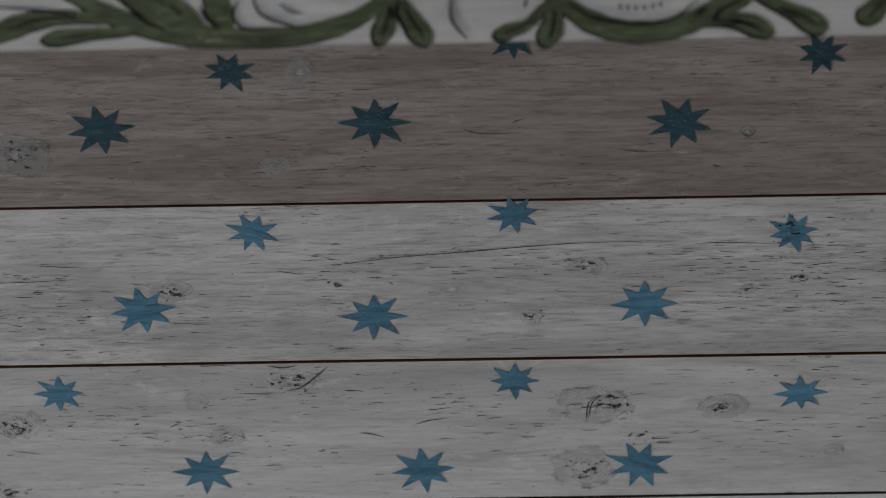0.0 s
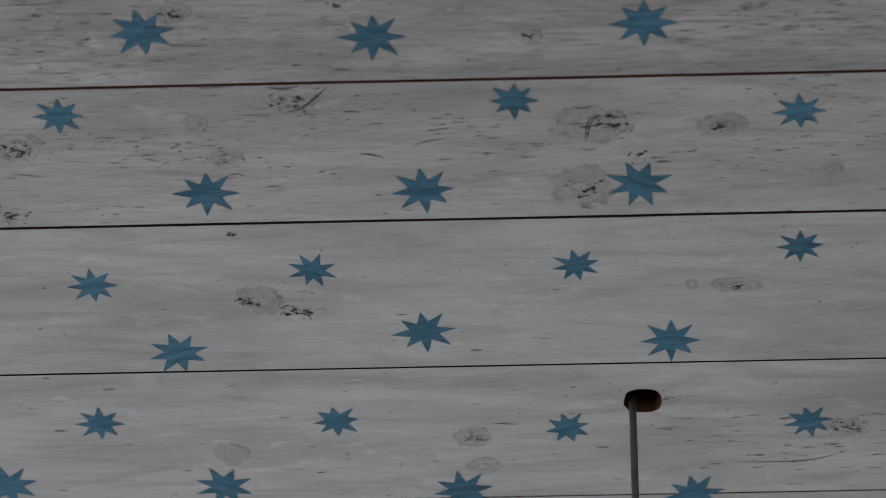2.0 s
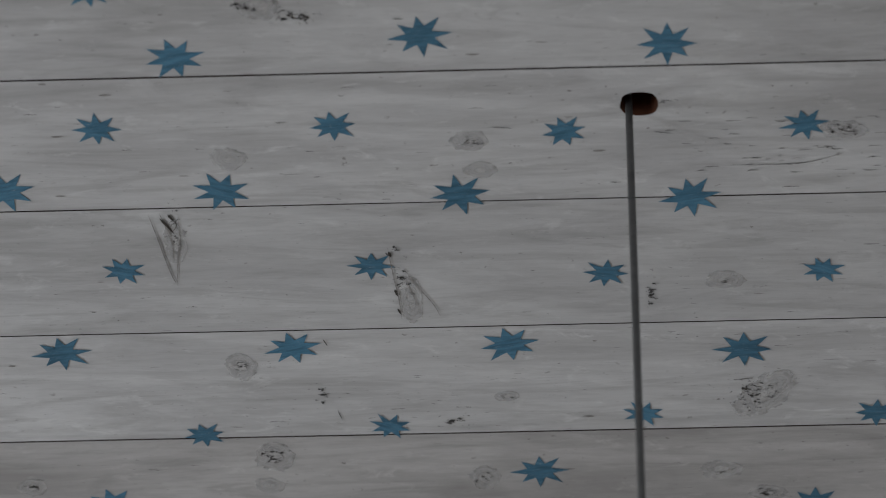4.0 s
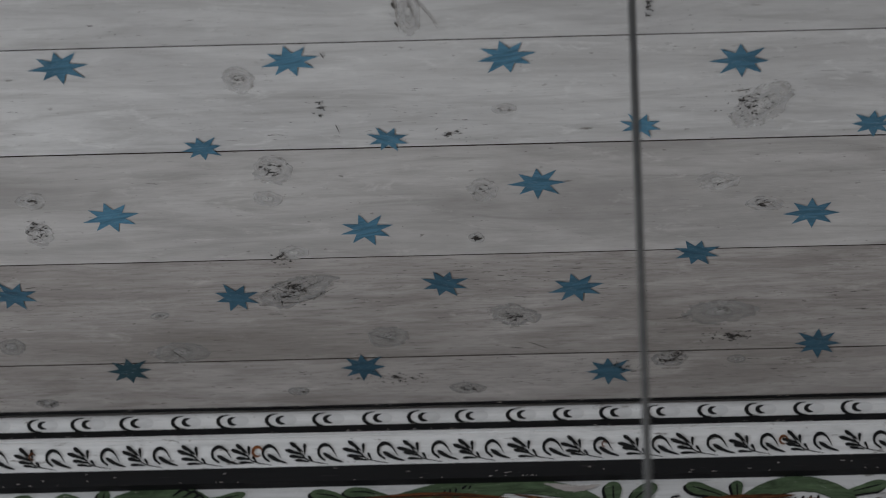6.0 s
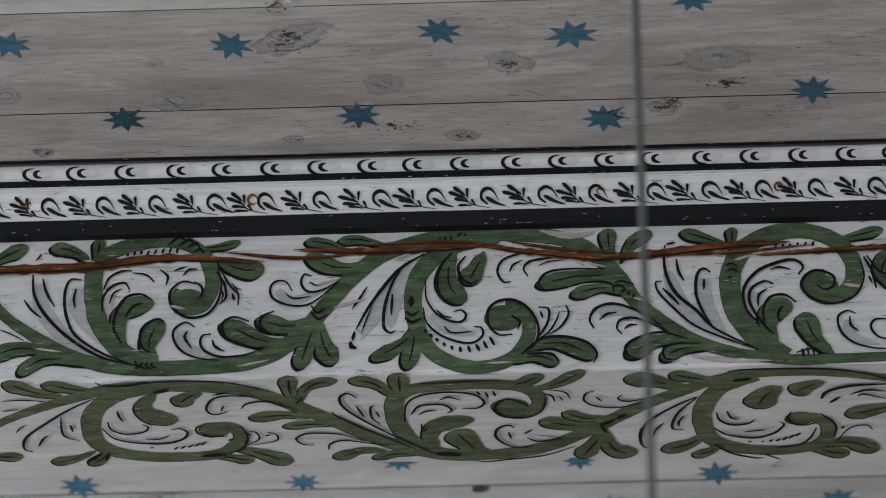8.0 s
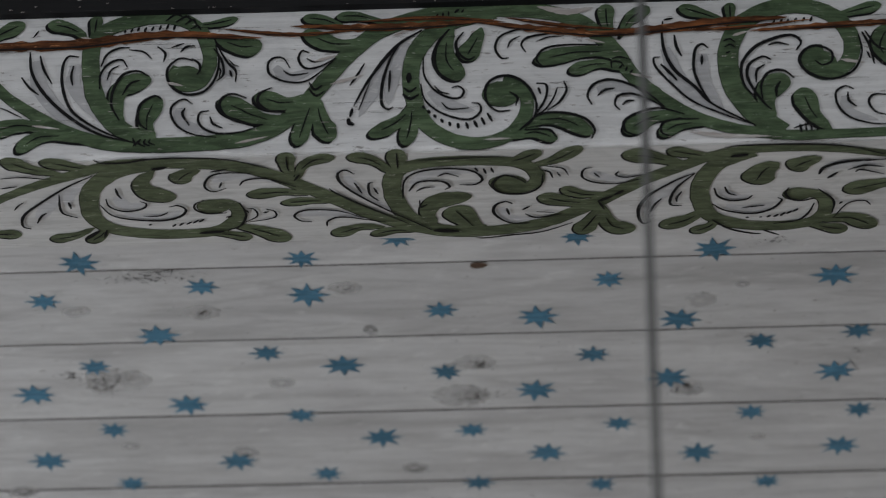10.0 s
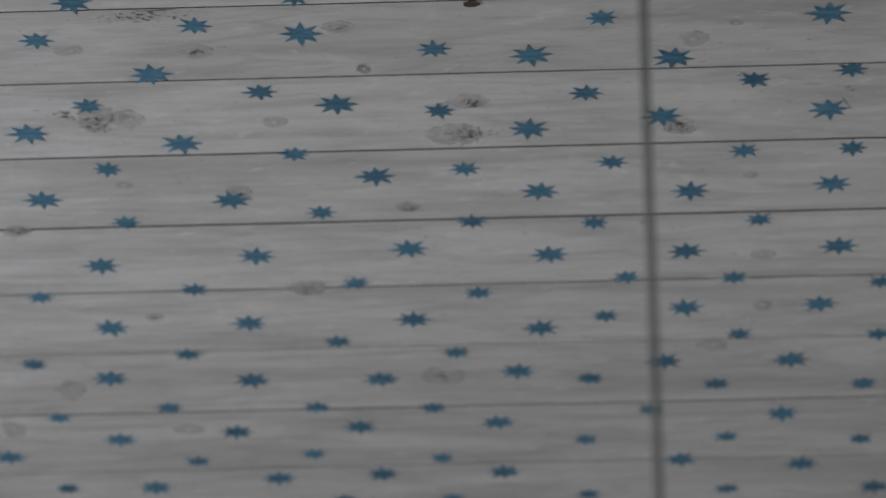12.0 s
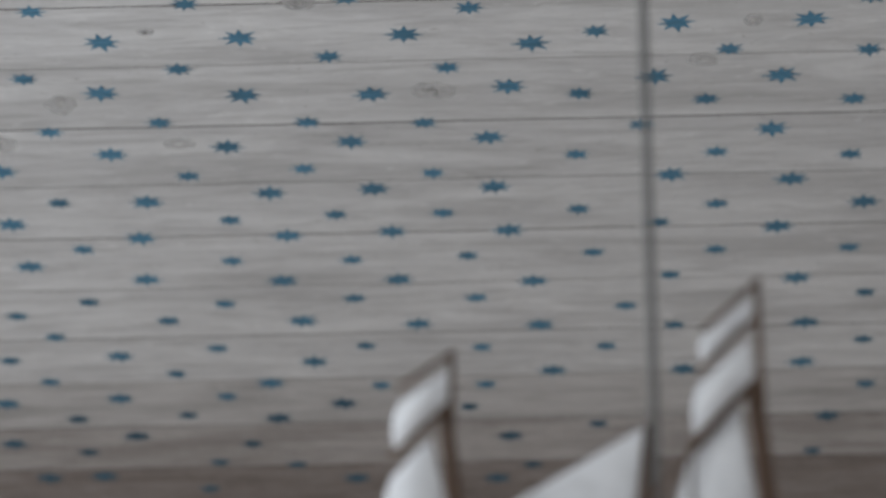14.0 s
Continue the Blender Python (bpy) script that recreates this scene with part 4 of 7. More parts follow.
# ---- painted beams ----
FACE_Y, UNDER_Z, BACK_Y = 5.79, 5.3050, 6.0573
PROFILE_Z = [5.7016, 5.6672, 5.6556, 5.6083, 5.5828, 5.3050]
FACE_STROKES = [
    ('S', 0.0220, [(-1.060, 0.288), (-1.008, 0.207), (-0.962, 0.136), (-0.908, 0.090), (-0.851, 0.053), (-0.785, 0.027), (-0.712, 0.021), (-0.638, 0.022), (-0.565, 0.027), (-0.510, 0.048), (-0.465, 0.089), (-0.425, 0.143), (-0.388, 0.191), (-0.337, 0.235), (-0.263, 0.262), (-0.188, 0.270), (-0.114, 0.269), (-0.040, 0.256), (0.006, 0.228), (0.044, 0.183), (0.073, 0.133), (0.112, 0.092), (0.163, 0.053), (0.230, 0.025), (0.320, 0.009), (0.411, 0.009), (0.538, 0.012)]),
    ('T', 0.0249, [(-0.719, 0.023), (-0.770, 0.064), (-0.802, 0.114), (-0.813, 0.170), (-0.812, 0.220), (-0.790, 0.250), (-0.749, 0.267), (-0.701, 0.274), (-0.659, 0.264), (-0.632, 0.239), (-0.619, 0.202), (-0.620, 0.168), (-0.635, 0.140), (-0.660, 0.135), (-0.677, 0.153), (-0.669, 0.173)]),
    ('T', 0.0249, [(-0.151, 0.268), (-0.226, 0.246), (-0.269, 0.208), (-0.287, 0.161), (-0.285, 0.106), (-0.265, 0.050), (-0.226, 0.018), (-0.181, 0.008), (-0.135, 0.020), (-0.107, 0.050), (-0.099, 0.086), (-0.111, 0.120), (-0.138, 0.128)]),
    ('T', 0.0286, [(0.311, 0.014), (0.264, 0.057), (0.238, 0.104), (0.229, 0.151), (0.235, 0.193), (0.259, 0.233), (0.306, 0.258), (0.360, 0.260), (0.405, 0.239), (0.429, 0.203), (0.431, 0.167), (0.416, 0.139), (0.384, 0.126), (0.361, 0.142), (0.364, 0.167), (0.385, 0.173)]),
    ('B', 0.0481, [(-0.659, 0.154), (-0.658, 0.153), (-0.657, 0.152)]),
    ('B', 0.0545, [(-0.141, 0.104), (-0.141, 0.103), (-0.140, 0.101)]),
    ('B', 0.0497, [(0.376, 0.150), (0.377, 0.149), (0.378, 0.148)]),
    ('L', 0.0185, [(-0.821, 0.233), (-0.840, 0.250), (-0.863, 0.260), (-0.888, 0.265)]),
    ('L', 0.0143, [(-0.811, 0.233), (-0.809, 0.256), (-0.806, 0.281)]),
    ('L', 0.0203, [(-1.000, 0.221), (-0.964, 0.248), (-0.926, 0.268)]),
    ('L', 0.0119, [(-0.655, 0.254), (-0.613, 0.257), (-0.573, 0.267)]),
    ('L', 0.0263, [(-0.612, 0.236), (-0.587, 0.217), (-0.560, 0.209), (-0.533, 0.214)]),
    ('L', 0.0274, [(-0.751, 0.035), (-0.768, 0.086), (-0.766, 0.126), (-0.746, 0.142), (-0.713, 0.151)]),
    ('L', 0.0269, [(-0.702, 0.023), (-0.719, 0.058), (-0.714, 0.087), (-0.701, 0.118)]),
    ('L', 0.0227, [(-0.836, 0.038), (-0.898, 0.063), (-0.944, 0.063), (-0.981, 0.044)]),
    ('L', 0.0203, [(-0.806, 0.028), (-0.867, 0.044), (-0.902, 0.037), (-0.928, 0.014)]),
    ('L', 0.0274, [(-0.479, 0.063), (-0.529, 0.066), (-0.565, 0.085), (-0.602, 0.106)]),
    ('L', 0.0250, [(-0.445, 0.113), (-0.484, 0.096), (-0.512, 0.100), (-0.543, 0.113)]),
    ('L', 0.0215, [(-0.445, 0.110), (-0.459, 0.064), (-0.473, 0.012)]),
    ('L', 0.0250, [(-0.443, 0.110), (-0.435, 0.064), (-0.416, 0.019)]),
    ('L', 0.0203, [(-0.284, 0.092), (-0.299, 0.064), (-0.323, 0.045), (-0.356, 0.028)]),
    ('L', 0.0215, [(-0.286, 0.099), (-0.288, 0.053), (-0.298, 0.007)]),
    ('L', 0.0155, [(-0.392, 0.239), (-0.429, 0.258), (-0.466, 0.264)]),
    ('L', 0.0143, [(-0.325, 0.248), (-0.373, 0.264), (-0.411, 0.264)]),
    ('L', 0.0227, [(-0.349, 0.224), (-0.393, 0.208), (-0.428, 0.215), (-0.465, 0.237)]),
    ('L', 0.0274, [(-0.218, 0.241), (-0.231, 0.201), (-0.227, 0.164), (-0.204, 0.134)]),
    ('L', 0.0257, [(-0.172, 0.235), (-0.180, 0.212), (-0.191, 0.190), (-0.200, 0.170)]),
    ('L', 0.0215, [(-0.118, 0.035), (-0.072, 0.051), (-0.034, 0.046), (0.006, 0.020)]),
    ('L', 0.0167, [(-0.124, 0.015), (-0.089, 0.026), (-0.051, 0.012)]),
    ('L', 0.0227, [(0.068, 0.162), (0.015, 0.182), (-0.041, 0.176), (-0.086, 0.165)]),
    ('L', 0.0179, [(0.062, 0.142), (0.025, 0.157), (-0.003, 0.152), (-0.030, 0.143)]),
    ('L', 0.0209, [(0.039, 0.208), (0.033, 0.244), (0.033, 0.275)]),
    ('L', 0.0197, [(0.056, 0.208), (0.072, 0.243), (0.104, 0.267)]),
    ('L', 0.0250, [(0.162, 0.054), (0.109, 0.051), (0.083, 0.039), (0.057, 0.021)]),
    ('L', 0.0197, [(0.207, 0.037), (0.161, 0.036), (0.135, 0.029), (0.114, 0.013)]),
    ('L', 0.0167, [(0.236, 0.230), (0.192, 0.250), (0.152, 0.265)]),
    ('L', 0.0143, [(0.236, 0.225), (0.236, 0.250), (0.236, 0.271)]),
    ('L', 0.0310, [(0.299, 0.025), (0.288, 0.074), (0.297, 0.102), (0.327, 0.120)]),
    ('L', 0.0274, [(0.391, 0.016), (0.365, 0.043), (0.354, 0.069), (0.345, 0.099)]),
    ('L', 0.0161, [(0.403, 0.238), (0.443, 0.249), (0.484, 0.260)]),
    ('L', 0.0239, [(0.496, 0.139), (0.477, 0.177), (0.496, 0.219)]),
    ('G', 0.0112, [(-0.905, 0.193), (-0.894, 0.137), (-0.848, 0.078), (-0.772, 0.036)]),
    ('G', 0.0097, [(-0.839, 0.184), (-0.838, 0.135), (-0.787, 0.061)]),
    ('G', 0.0116, [(-0.295, 0.211), (-0.337, 0.143), (-0.373, 0.066)]),
    ('G', 0.0097, [(-0.307, 0.187), (-0.321, 0.131), (-0.325, 0.087)]),
    ('G', 0.0107, [(0.127, 0.185), (0.155, 0.112), (0.231, 0.042)]),
    ('G', 0.0097, [(0.188, 0.172), (0.189, 0.116), (0.222, 0.049)]),
    ('G', 0.0087, [(-0.666, 0.092), (-0.658, 0.061), (-0.593, 0.037)]),
    ('G', 0.0078, [(-0.511, 0.168), (-0.485, 0.147), (-0.425, 0.172)]),
    ('G', 0.0087, [(0.015, 0.105), (0.050, 0.112), (0.108, 0.077)]),
    ('G', 0.0097, [(-0.258, 0.113), (-0.226, 0.084), (-0.185, 0.072)]),
    ('G', 0.0078, [(0.271, 0.142), (0.265, 0.114), (0.279, 0.078)]),
    ('G', 0.0078, [(0.415, 0.082), (0.422, 0.049), (0.467, 0.033)]),
    ('G', 0.0068, [(-0.782, 0.167), (-0.789, 0.145), (-0.784, 0.122)]),
    ('G', 0.0078, [(-0.605, 0.189), (-0.592, 0.167), (-0.579, 0.152)]),
    ('K', 0.0044, [(-0.915, 0.210), (-0.910, 0.168), (-0.886, 0.123), (-0.843, 0.077), (-0.793, 0.043), (-0.737, 0.026)]),
    ('K', 0.0032, [(-0.898, 0.202), (-0.891, 0.175), (-0.876, 0.145)]),
    ('K', 0.0032, [(-0.927, 0.160), (-0.913, 0.139), (-0.897, 0.124)]),
    ('K', 0.0038, [(-0.834, 0.197), (-0.852, 0.198), (-0.860, 0.175), (-0.858, 0.136), (-0.844, 0.095), (-0.819, 0.069), (-0.784, 0.046), (-0.747, 0.030)]),
    ('K', 0.0032, [(-0.842, 0.180), (-0.845, 0.160), (-0.842, 0.141)]),
    ('K', 0.0025, [(-0.902, 0.252), (-0.911, 0.238)]),
    ('K', 0.0019, [(-0.965, 0.103), (-0.946, 0.094), (-0.923, 0.080)]),
    ('K', 0.0032, [(-0.797, 0.132), (-0.797, 0.161), (-0.783, 0.183), (-0.763, 0.189), (-0.753, 0.174)]),
    ('K', 0.0025, [(-0.786, 0.149), (-0.780, 0.169), (-0.766, 0.178)]),
    ('K', 0.0032, [(-0.797, 0.176), (-0.788, 0.200), (-0.770, 0.212), (-0.751, 0.213)]),
    ('K', 0.0025, [(-0.752, 0.209), (-0.728, 0.204), (-0.713, 0.189)]),
    ('K', 0.0032, [(-0.705, 0.214), (-0.692, 0.200), (-0.694, 0.183)]),
    ('K', 0.0032, [(-0.643, 0.213), (-0.657, 0.212), (-0.667, 0.201)]),
    ('K', 0.0025, [(-0.682, 0.211), (-0.661, 0.219)]),
    ('K', 0.0038, [(-0.645, 0.184), (-0.667, 0.189), (-0.685, 0.173), (-0.687, 0.151), (-0.676, 0.130), (-0.654, 0.117), (-0.627, 0.122), (-0.609, 0.146), (-0.603, 0.180), (-0.609, 0.214)]),
    ('K', 0.0032, [(-0.648, 0.188), (-0.636, 0.178), (-0.634, 0.165), (-0.639, 0.156)]),
    ('K', 0.0038, [(-0.717, 0.155), (-0.736, 0.166), (-0.759, 0.160), (-0.774, 0.133), (-0.777, 0.100), (-0.763, 0.070)]),
    ('K', 0.0032, [(-0.732, 0.148), (-0.748, 0.141), (-0.760, 0.119)]),
    ('K', 0.0038, [(-0.695, 0.110), (-0.707, 0.116), (-0.726, 0.104), (-0.733, 0.086), (-0.730, 0.063), (-0.716, 0.050)]),
    ('K', 0.0032, [(-0.644, 0.098), (-0.659, 0.108), (-0.676, 0.097), (-0.679, 0.079), (-0.667, 0.055), (-0.642, 0.039), (-0.604, 0.032)]),
    ('K', 0.0032, [(-0.656, 0.091), (-0.660, 0.078), (-0.648, 0.056)]),
    ('K', 0.0032, [(-0.617, 0.084), (-0.631, 0.081), (-0.634, 0.065), (-0.624, 0.049), (-0.600, 0.039), (-0.565, 0.041), (-0.541, 0.049)]),
    ('K', 0.0032, [(-0.615, 0.073), (-0.610, 0.059), (-0.594, 0.049)]),
    ('K', 0.0032, [(-0.612, 0.207), (-0.599, 0.184), (-0.595, 0.156), (-0.606, 0.142)]),
    ('K', 0.0025, [(-0.605, 0.173), (-0.600, 0.162), (-0.602, 0.149)]),
    ('K', 0.0032, [(-0.605, 0.209), (-0.589, 0.179), (-0.575, 0.161), (-0.575, 0.139)]),
    ('K', 0.0019, [(-0.587, 0.184), (-0.578, 0.173), (-0.570, 0.170)]),
    ('K', 0.0032, [(-0.585, 0.163), (-0.581, 0.149)]),
    ('K', 0.0038, [(-0.556, 0.107), (-0.580, 0.116), (-0.597, 0.107), (-0.599, 0.088), (-0.584, 0.069), (-0.557, 0.057), (-0.528, 0.054)]),
    ('K', 0.0038, [(-0.515, 0.126), (-0.534, 0.116), (-0.537, 0.097), (-0.519, 0.081), (-0.492, 0.077)]),
    ('K', 0.0032, [(-0.486, 0.164), (-0.497, 0.183), (-0.512, 0.185), (-0.522, 0.174), (-0.519, 0.153), (-0.498, 0.139), (-0.470, 0.135), (-0.446, 0.146), (-0.411, 0.181)]),
    ('K', 0.0025, [(-0.497, 0.159), (-0.483, 0.150), (-0.456, 0.153)]),
    ('K', 0.0032, [(-0.455, 0.193), (-0.467, 0.197), (-0.472, 0.180), (-0.461, 0.163), (-0.438, 0.165), (-0.410, 0.182)]),
    ('K', 0.0025, [(-0.459, 0.182), (-0.446, 0.175), (-0.424, 0.182)]),
    ('K', 0.0044, [(-0.270, 0.232), (-0.304, 0.209), (-0.328, 0.181), (-0.359, 0.132), (-0.381, 0.086)]),
    ('K', 0.0038, [(-0.383, 0.082), (-0.387, 0.064)]),
    ('K', 0.0057, [(-0.390, 0.062), (-0.388, 0.053), (-0.380, 0.049)]),
    ('K', 0.0032, [(-0.364, 0.169), (-0.377, 0.144), (-0.388, 0.126)]),
    ('K', 0.0038, [(-0.307, 0.205), (-0.322, 0.176), (-0.334, 0.132), (-0.336, 0.092), (-0.327, 0.078), (-0.317, 0.081)]),
    ('K', 0.0032, [(-0.322, 0.154), (-0.324, 0.112)]),
    ('K', 0.0019, [(-0.355, 0.132), (-0.366, 0.099), (-0.373, 0.077)]),
    ('K', 0.0044, [(-0.225, 0.233), (-0.243, 0.207), (-0.252, 0.174), (-0.243, 0.146), (-0.226, 0.132), (-0.211, 0.127)]),
    ('K', 0.0038, [(-0.202, 0.226), (-0.214, 0.206), (-0.210, 0.184), (-0.195, 0.171), (-0.183, 0.177)]),
    ('K', 0.0032, [(-0.268, 0.177), (-0.266, 0.141), (-0.248, 0.111), (-0.225, 0.097), (-0.208, 0.097), (-0.202, 0.110), (-0.211, 0.119), (-0.222, 0.116)]),
    ('K', 0.0025, [(-0.250, 0.121), (-0.240, 0.109), (-0.225, 0.104)]),
    ('K', 0.0032, [(-0.272, 0.126), (-0.266, 0.096), (-0.244, 0.071), (-0.212, 0.056), (-0.189, 0.055), (-0.175, 0.069), (-0.177, 0.083), (-0.189, 0.086)]),
    ('K', 0.0025, [(-0.238, 0.088), (-0.225, 0.075), (-0.193, 0.076)]),
    ('K', 0.0038, [(-0.127, 0.069), (-0.149, 0.069), (-0.165, 0.088), (-0.166, 0.116), (-0.152, 0.133), (-0.129, 0.137), (-0.106, 0.125), (-0.090, 0.101), (-0.084, 0.073), (-0.093, 0.047), (-0.113, 0.030)]),
    ('K', 0.0032, [(-0.128, 0.106), (-0.115, 0.094), (-0.118, 0.078)]),
    ('K', 0.0032, [(-0.128, 0.172), (-0.141, 0.173), (-0.150, 0.193), (-0.142, 0.215), (-0.120, 0.226), (-0.103, 0.229)]),
    ('K', 0.0025, [(-0.130, 0.192), (-0.124, 0.206), (-0.109, 0.215)]),
    ('K', 0.0032, [(-0.100, 0.182), (-0.107, 0.198), (-0.096, 0.212), (-0.064, 0.218), (-0.038, 0.222)]),
    ('K', 0.0019, [(-0.083, 0.203), (-0.064, 0.211), (-0.038, 0.213)]),
    ('K', 0.0032, [(0.026, 0.193), (-0.031, 0.195), (-0.068, 0.189), (-0.083, 0.169), (-0.073, 0.153)]),
    ('K', 0.0032, [(-0.084, 0.121), (-0.068, 0.117), (-0.068, 0.095), (-0.078, 0.073), (-0.088, 0.057)]),
    ('K', 0.0032, [(-0.081, 0.113), (-0.077, 0.099)]),
    ('K', 0.0025, [(-0.050, 0.111), (-0.056, 0.092), (-0.070, 0.069), (-0.085, 0.059)]),
    ('K', 0.0032, [(-0.039, 0.124), (-0.035, 0.106), (-0.047, 0.083), (-0.067, 0.067)]),
    ('K', 0.0038, [(-0.113, 0.030), (-0.080, 0.059), (-0.043, 0.062), (-0.007, 0.050), (0.009, 0.028), (0.004, 0.011)]),
    ('K', 0.0032, [(-0.104, 0.030), (-0.066, 0.030), (-0.052, 0.014)]),
    ('K', 0.0038, [(0.006, 0.076), (-0.001, 0.094), (0.009, 0.115), (0.032, 0.124), (0.059, 0.118), (0.095, 0.097), (0.124, 0.067)]),
    ('K', 0.0032, [(0.015, 0.093), (0.027, 0.104), (0.043, 0.107)]),
    ('K', 0.0032, [(0.051, 0.064), (0.043, 0.076), (0.049, 0.092), (0.072, 0.095), (0.104, 0.080), (0.122, 0.066)]),
    ('K', 0.0032, [(0.055, 0.074), (0.063, 0.081), (0.075, 0.082)]),
    ('K', 0.0038, [(0.076, 0.014), (0.059, 0.023), (0.057, 0.041), (0.076, 0.056), (0.113, 0.066), (0.155, 0.053)]),
    ('K', 0.0032, [(0.130, 0.011), (0.117, 0.019), (0.119, 0.036), (0.139, 0.043), (0.178, 0.043)]),
    ('K', 0.0044, [(0.125, 0.237), (0.123, 0.208), (0.127, 0.174), (0.142, 0.139), (0.174, 0.105), (0.201, 0.071), (0.268, 0.028)]),
    ('K', 0.0038, [(0.143, 0.209), (0.146, 0.185), (0.154, 0.166)]),
    ('K', 0.0032, [(0.118, 0.166), (0.108, 0.163), (0.113, 0.143), (0.137, 0.111), (0.168, 0.078), (0.213, 0.053), (0.270, 0.027)]),
    ('K', 0.0038, [(0.119, 0.152), (0.133, 0.135), (0.145, 0.119)]),
    ('K', 0.0038, [(0.198, 0.181), (0.187, 0.189), (0.176, 0.177), (0.173, 0.139), (0.183, 0.104), (0.199, 0.072)]),
    ('K', 0.0032, [(0.187, 0.168), (0.186, 0.148)]),
    ('K', 0.0044, [(0.341, 0.172), (0.349, 0.189), (0.334, 0.202), (0.306, 0.197), (0.273, 0.180), (0.251, 0.147), (0.253, 0.108), (0.270, 0.082)]),
    ('K', 0.0032, [(0.329, 0.183), (0.310, 0.188), (0.295, 0.184)]),
    ('K', 0.0038, [(0.299, 0.155), (0.285, 0.161), (0.264, 0.148), (0.259, 0.124), (0.269, 0.096), (0.286, 0.068), (0.296, 0.057)]),
    ('K', 0.0032, [(0.289, 0.146), (0.275, 0.134), (0.273, 0.111)]),
    ('K', 0.0038, [(0.335, 0.118), (0.317, 0.133), (0.294, 0.130), (0.281, 0.107), (0.282, 0.078)]),
    ('K', 0.0038, [(0.312, 0.112), (0.305, 0.098), (0.305, 0.081)]),
    ('K', 0.0038, [(0.443, 0.201), (0.447, 0.165), (0.431, 0.129), (0.394, 0.114), (0.358, 0.128), (0.345, 0.151), (0.354, 0.172), (0.374, 0.180), (0.397, 0.168), (0.397, 0.149), (0.382, 0.142), (0.370, 0.151)]),
    ('K', 0.0032, [(0.430, 0.093), (0.416, 0.099), (0.401, 0.087), (0.404, 0.060), (0.422, 0.038), (0.453, 0.026), (0.484, 0.023)]),
    ('K', 0.0032, [(0.420, 0.088), (0.421, 0.071), (0.433, 0.059)]),
    ('K', 0.0032, [(0.488, 0.080), (0.462, 0.081), (0.453, 0.067), (0.463, 0.048), (0.485, 0.040)]),
    ('K', 0.0038, [(0.449, 0.205), (0.461, 0.175), (0.466, 0.141)]),
    ('K', 0.0032, [(0.454, 0.207), (0.471, 0.177), (0.488, 0.168)]),
    ('K', 0.0025, [(0.455, 0.167), (0.460, 0.152)]),
    ('K', 0.0025, [(-0.740, 0.035), (-0.734, 0.019)]),
    ('K', 0.0025, [(-0.727, 0.032), (-0.730, 0.024), (-0.719, 0.017)]),
    ('K', 0.0025, [(-0.719, 0.032), (-0.721, 0.024), (-0.711, 0.018)]),
    ('K', 0.0025, [(-0.711, 0.032), (-0.713, 0.025), (-0.703, 0.020)]),
    ('K', 0.0032, [(-0.739, 0.019), (-0.728, 0.030)]),
    ('K', 0.0025, [(0.330, 0.020), (0.348, 0.026), (0.364, 0.027)]),
    ('K', 0.0032, [(0.340, 0.028), (0.342, 0.011)]),
    ('K', 0.0025, [(0.349, 0.030), (0.350, 0.013)]),
    ('K', 0.0025, [(0.357, 0.030), (0.359, 0.013)]),
    ('K', 0.0025, [(0.366, 0.023), (0.368, 0.014)]),
    ('K', 0.0025, [(0.040, 0.165), (0.053, 0.168), (0.073, 0.162)]),
    ('K', 0.0025, [(0.039, 0.147), (0.040, 0.159), (0.053, 0.158), (0.060, 0.149)]),
    ('K', 0.0025, [(0.051, 0.145), (0.058, 0.154)]),
    ('K', 0.0025, [(0.062, 0.140), (0.065, 0.149)]),
    ('K', 0.0025, [(0.069, 0.135), (0.073, 0.142)]),
    ('K', 0.0032, [(-0.455, 0.135), (-0.445, 0.120), (-0.433, 0.128)]),
    ('K', 0.0032, [(-0.455, 0.122), (-0.443, 0.108), (-0.429, 0.116)]),
    ('K', 0.0064, [(-0.291, 0.148), (-0.292, 0.128)]),
    ('K', 0.0032, [(-0.300, 0.119), (-0.290, 0.111), (-0.279, 0.119)]),
    ('K', 0.0044, [(-0.302, 0.106), (-0.289, 0.097), (-0.275, 0.105)]),
    ('K', 0.0032, [(-0.693, 0.264), (-0.677, 0.277), (-0.665, 0.272)]),
    ('K', 0.0032, [(-0.676, 0.261), (-0.660, 0.272), (-0.650, 0.265)]),
    ('K', 0.0032, [(-0.661, 0.256), (-0.648, 0.265), (-0.640, 0.253)]),
    ('K', 0.0025, [(-0.651, 0.247), (-0.640, 0.253), (-0.634, 0.244)]),
    ('K', 0.0025, [(-0.244, 0.264), (-0.246, 0.253)]),
    ('K', 0.0025, [(-0.235, 0.266), (-0.236, 0.257)]),
    ('K', 0.0025, [(-0.226, 0.268), (-0.226, 0.259)]),
    ('K', 0.0032, [(-0.216, 0.265), (-0.209, 0.272)]),
    ('K', 0.0025, [(-0.205, 0.265), (-0.201, 0.271)]),
    ('K', 0.0025, [(0.223, 0.194), (0.233, 0.198), (0.242, 0.191)]),
    ('K', 0.0025, [(0.224, 0.182), (0.234, 0.187), (0.242, 0.180)]),
    ('K', 0.0025, [(0.225, 0.169), (0.233, 0.173)]),
    ('K', 0.0032, [(0.127, 0.239), (0.142, 0.242)]),
    ('K', 0.0032, [(-0.761, 0.242), (-0.758, 0.247)]),
    ('K', 0.0032, [(-0.750, 0.243), (-0.747, 0.251)]),
    ('K', 0.0032, [(-0.739, 0.245), (-0.736, 0.253)]),
    ('K', 0.0032, [(-0.728, 0.243), (-0.724, 0.253)]),
    ('K', 0.0032, [(-0.716, 0.245), (-0.712, 0.254)]),
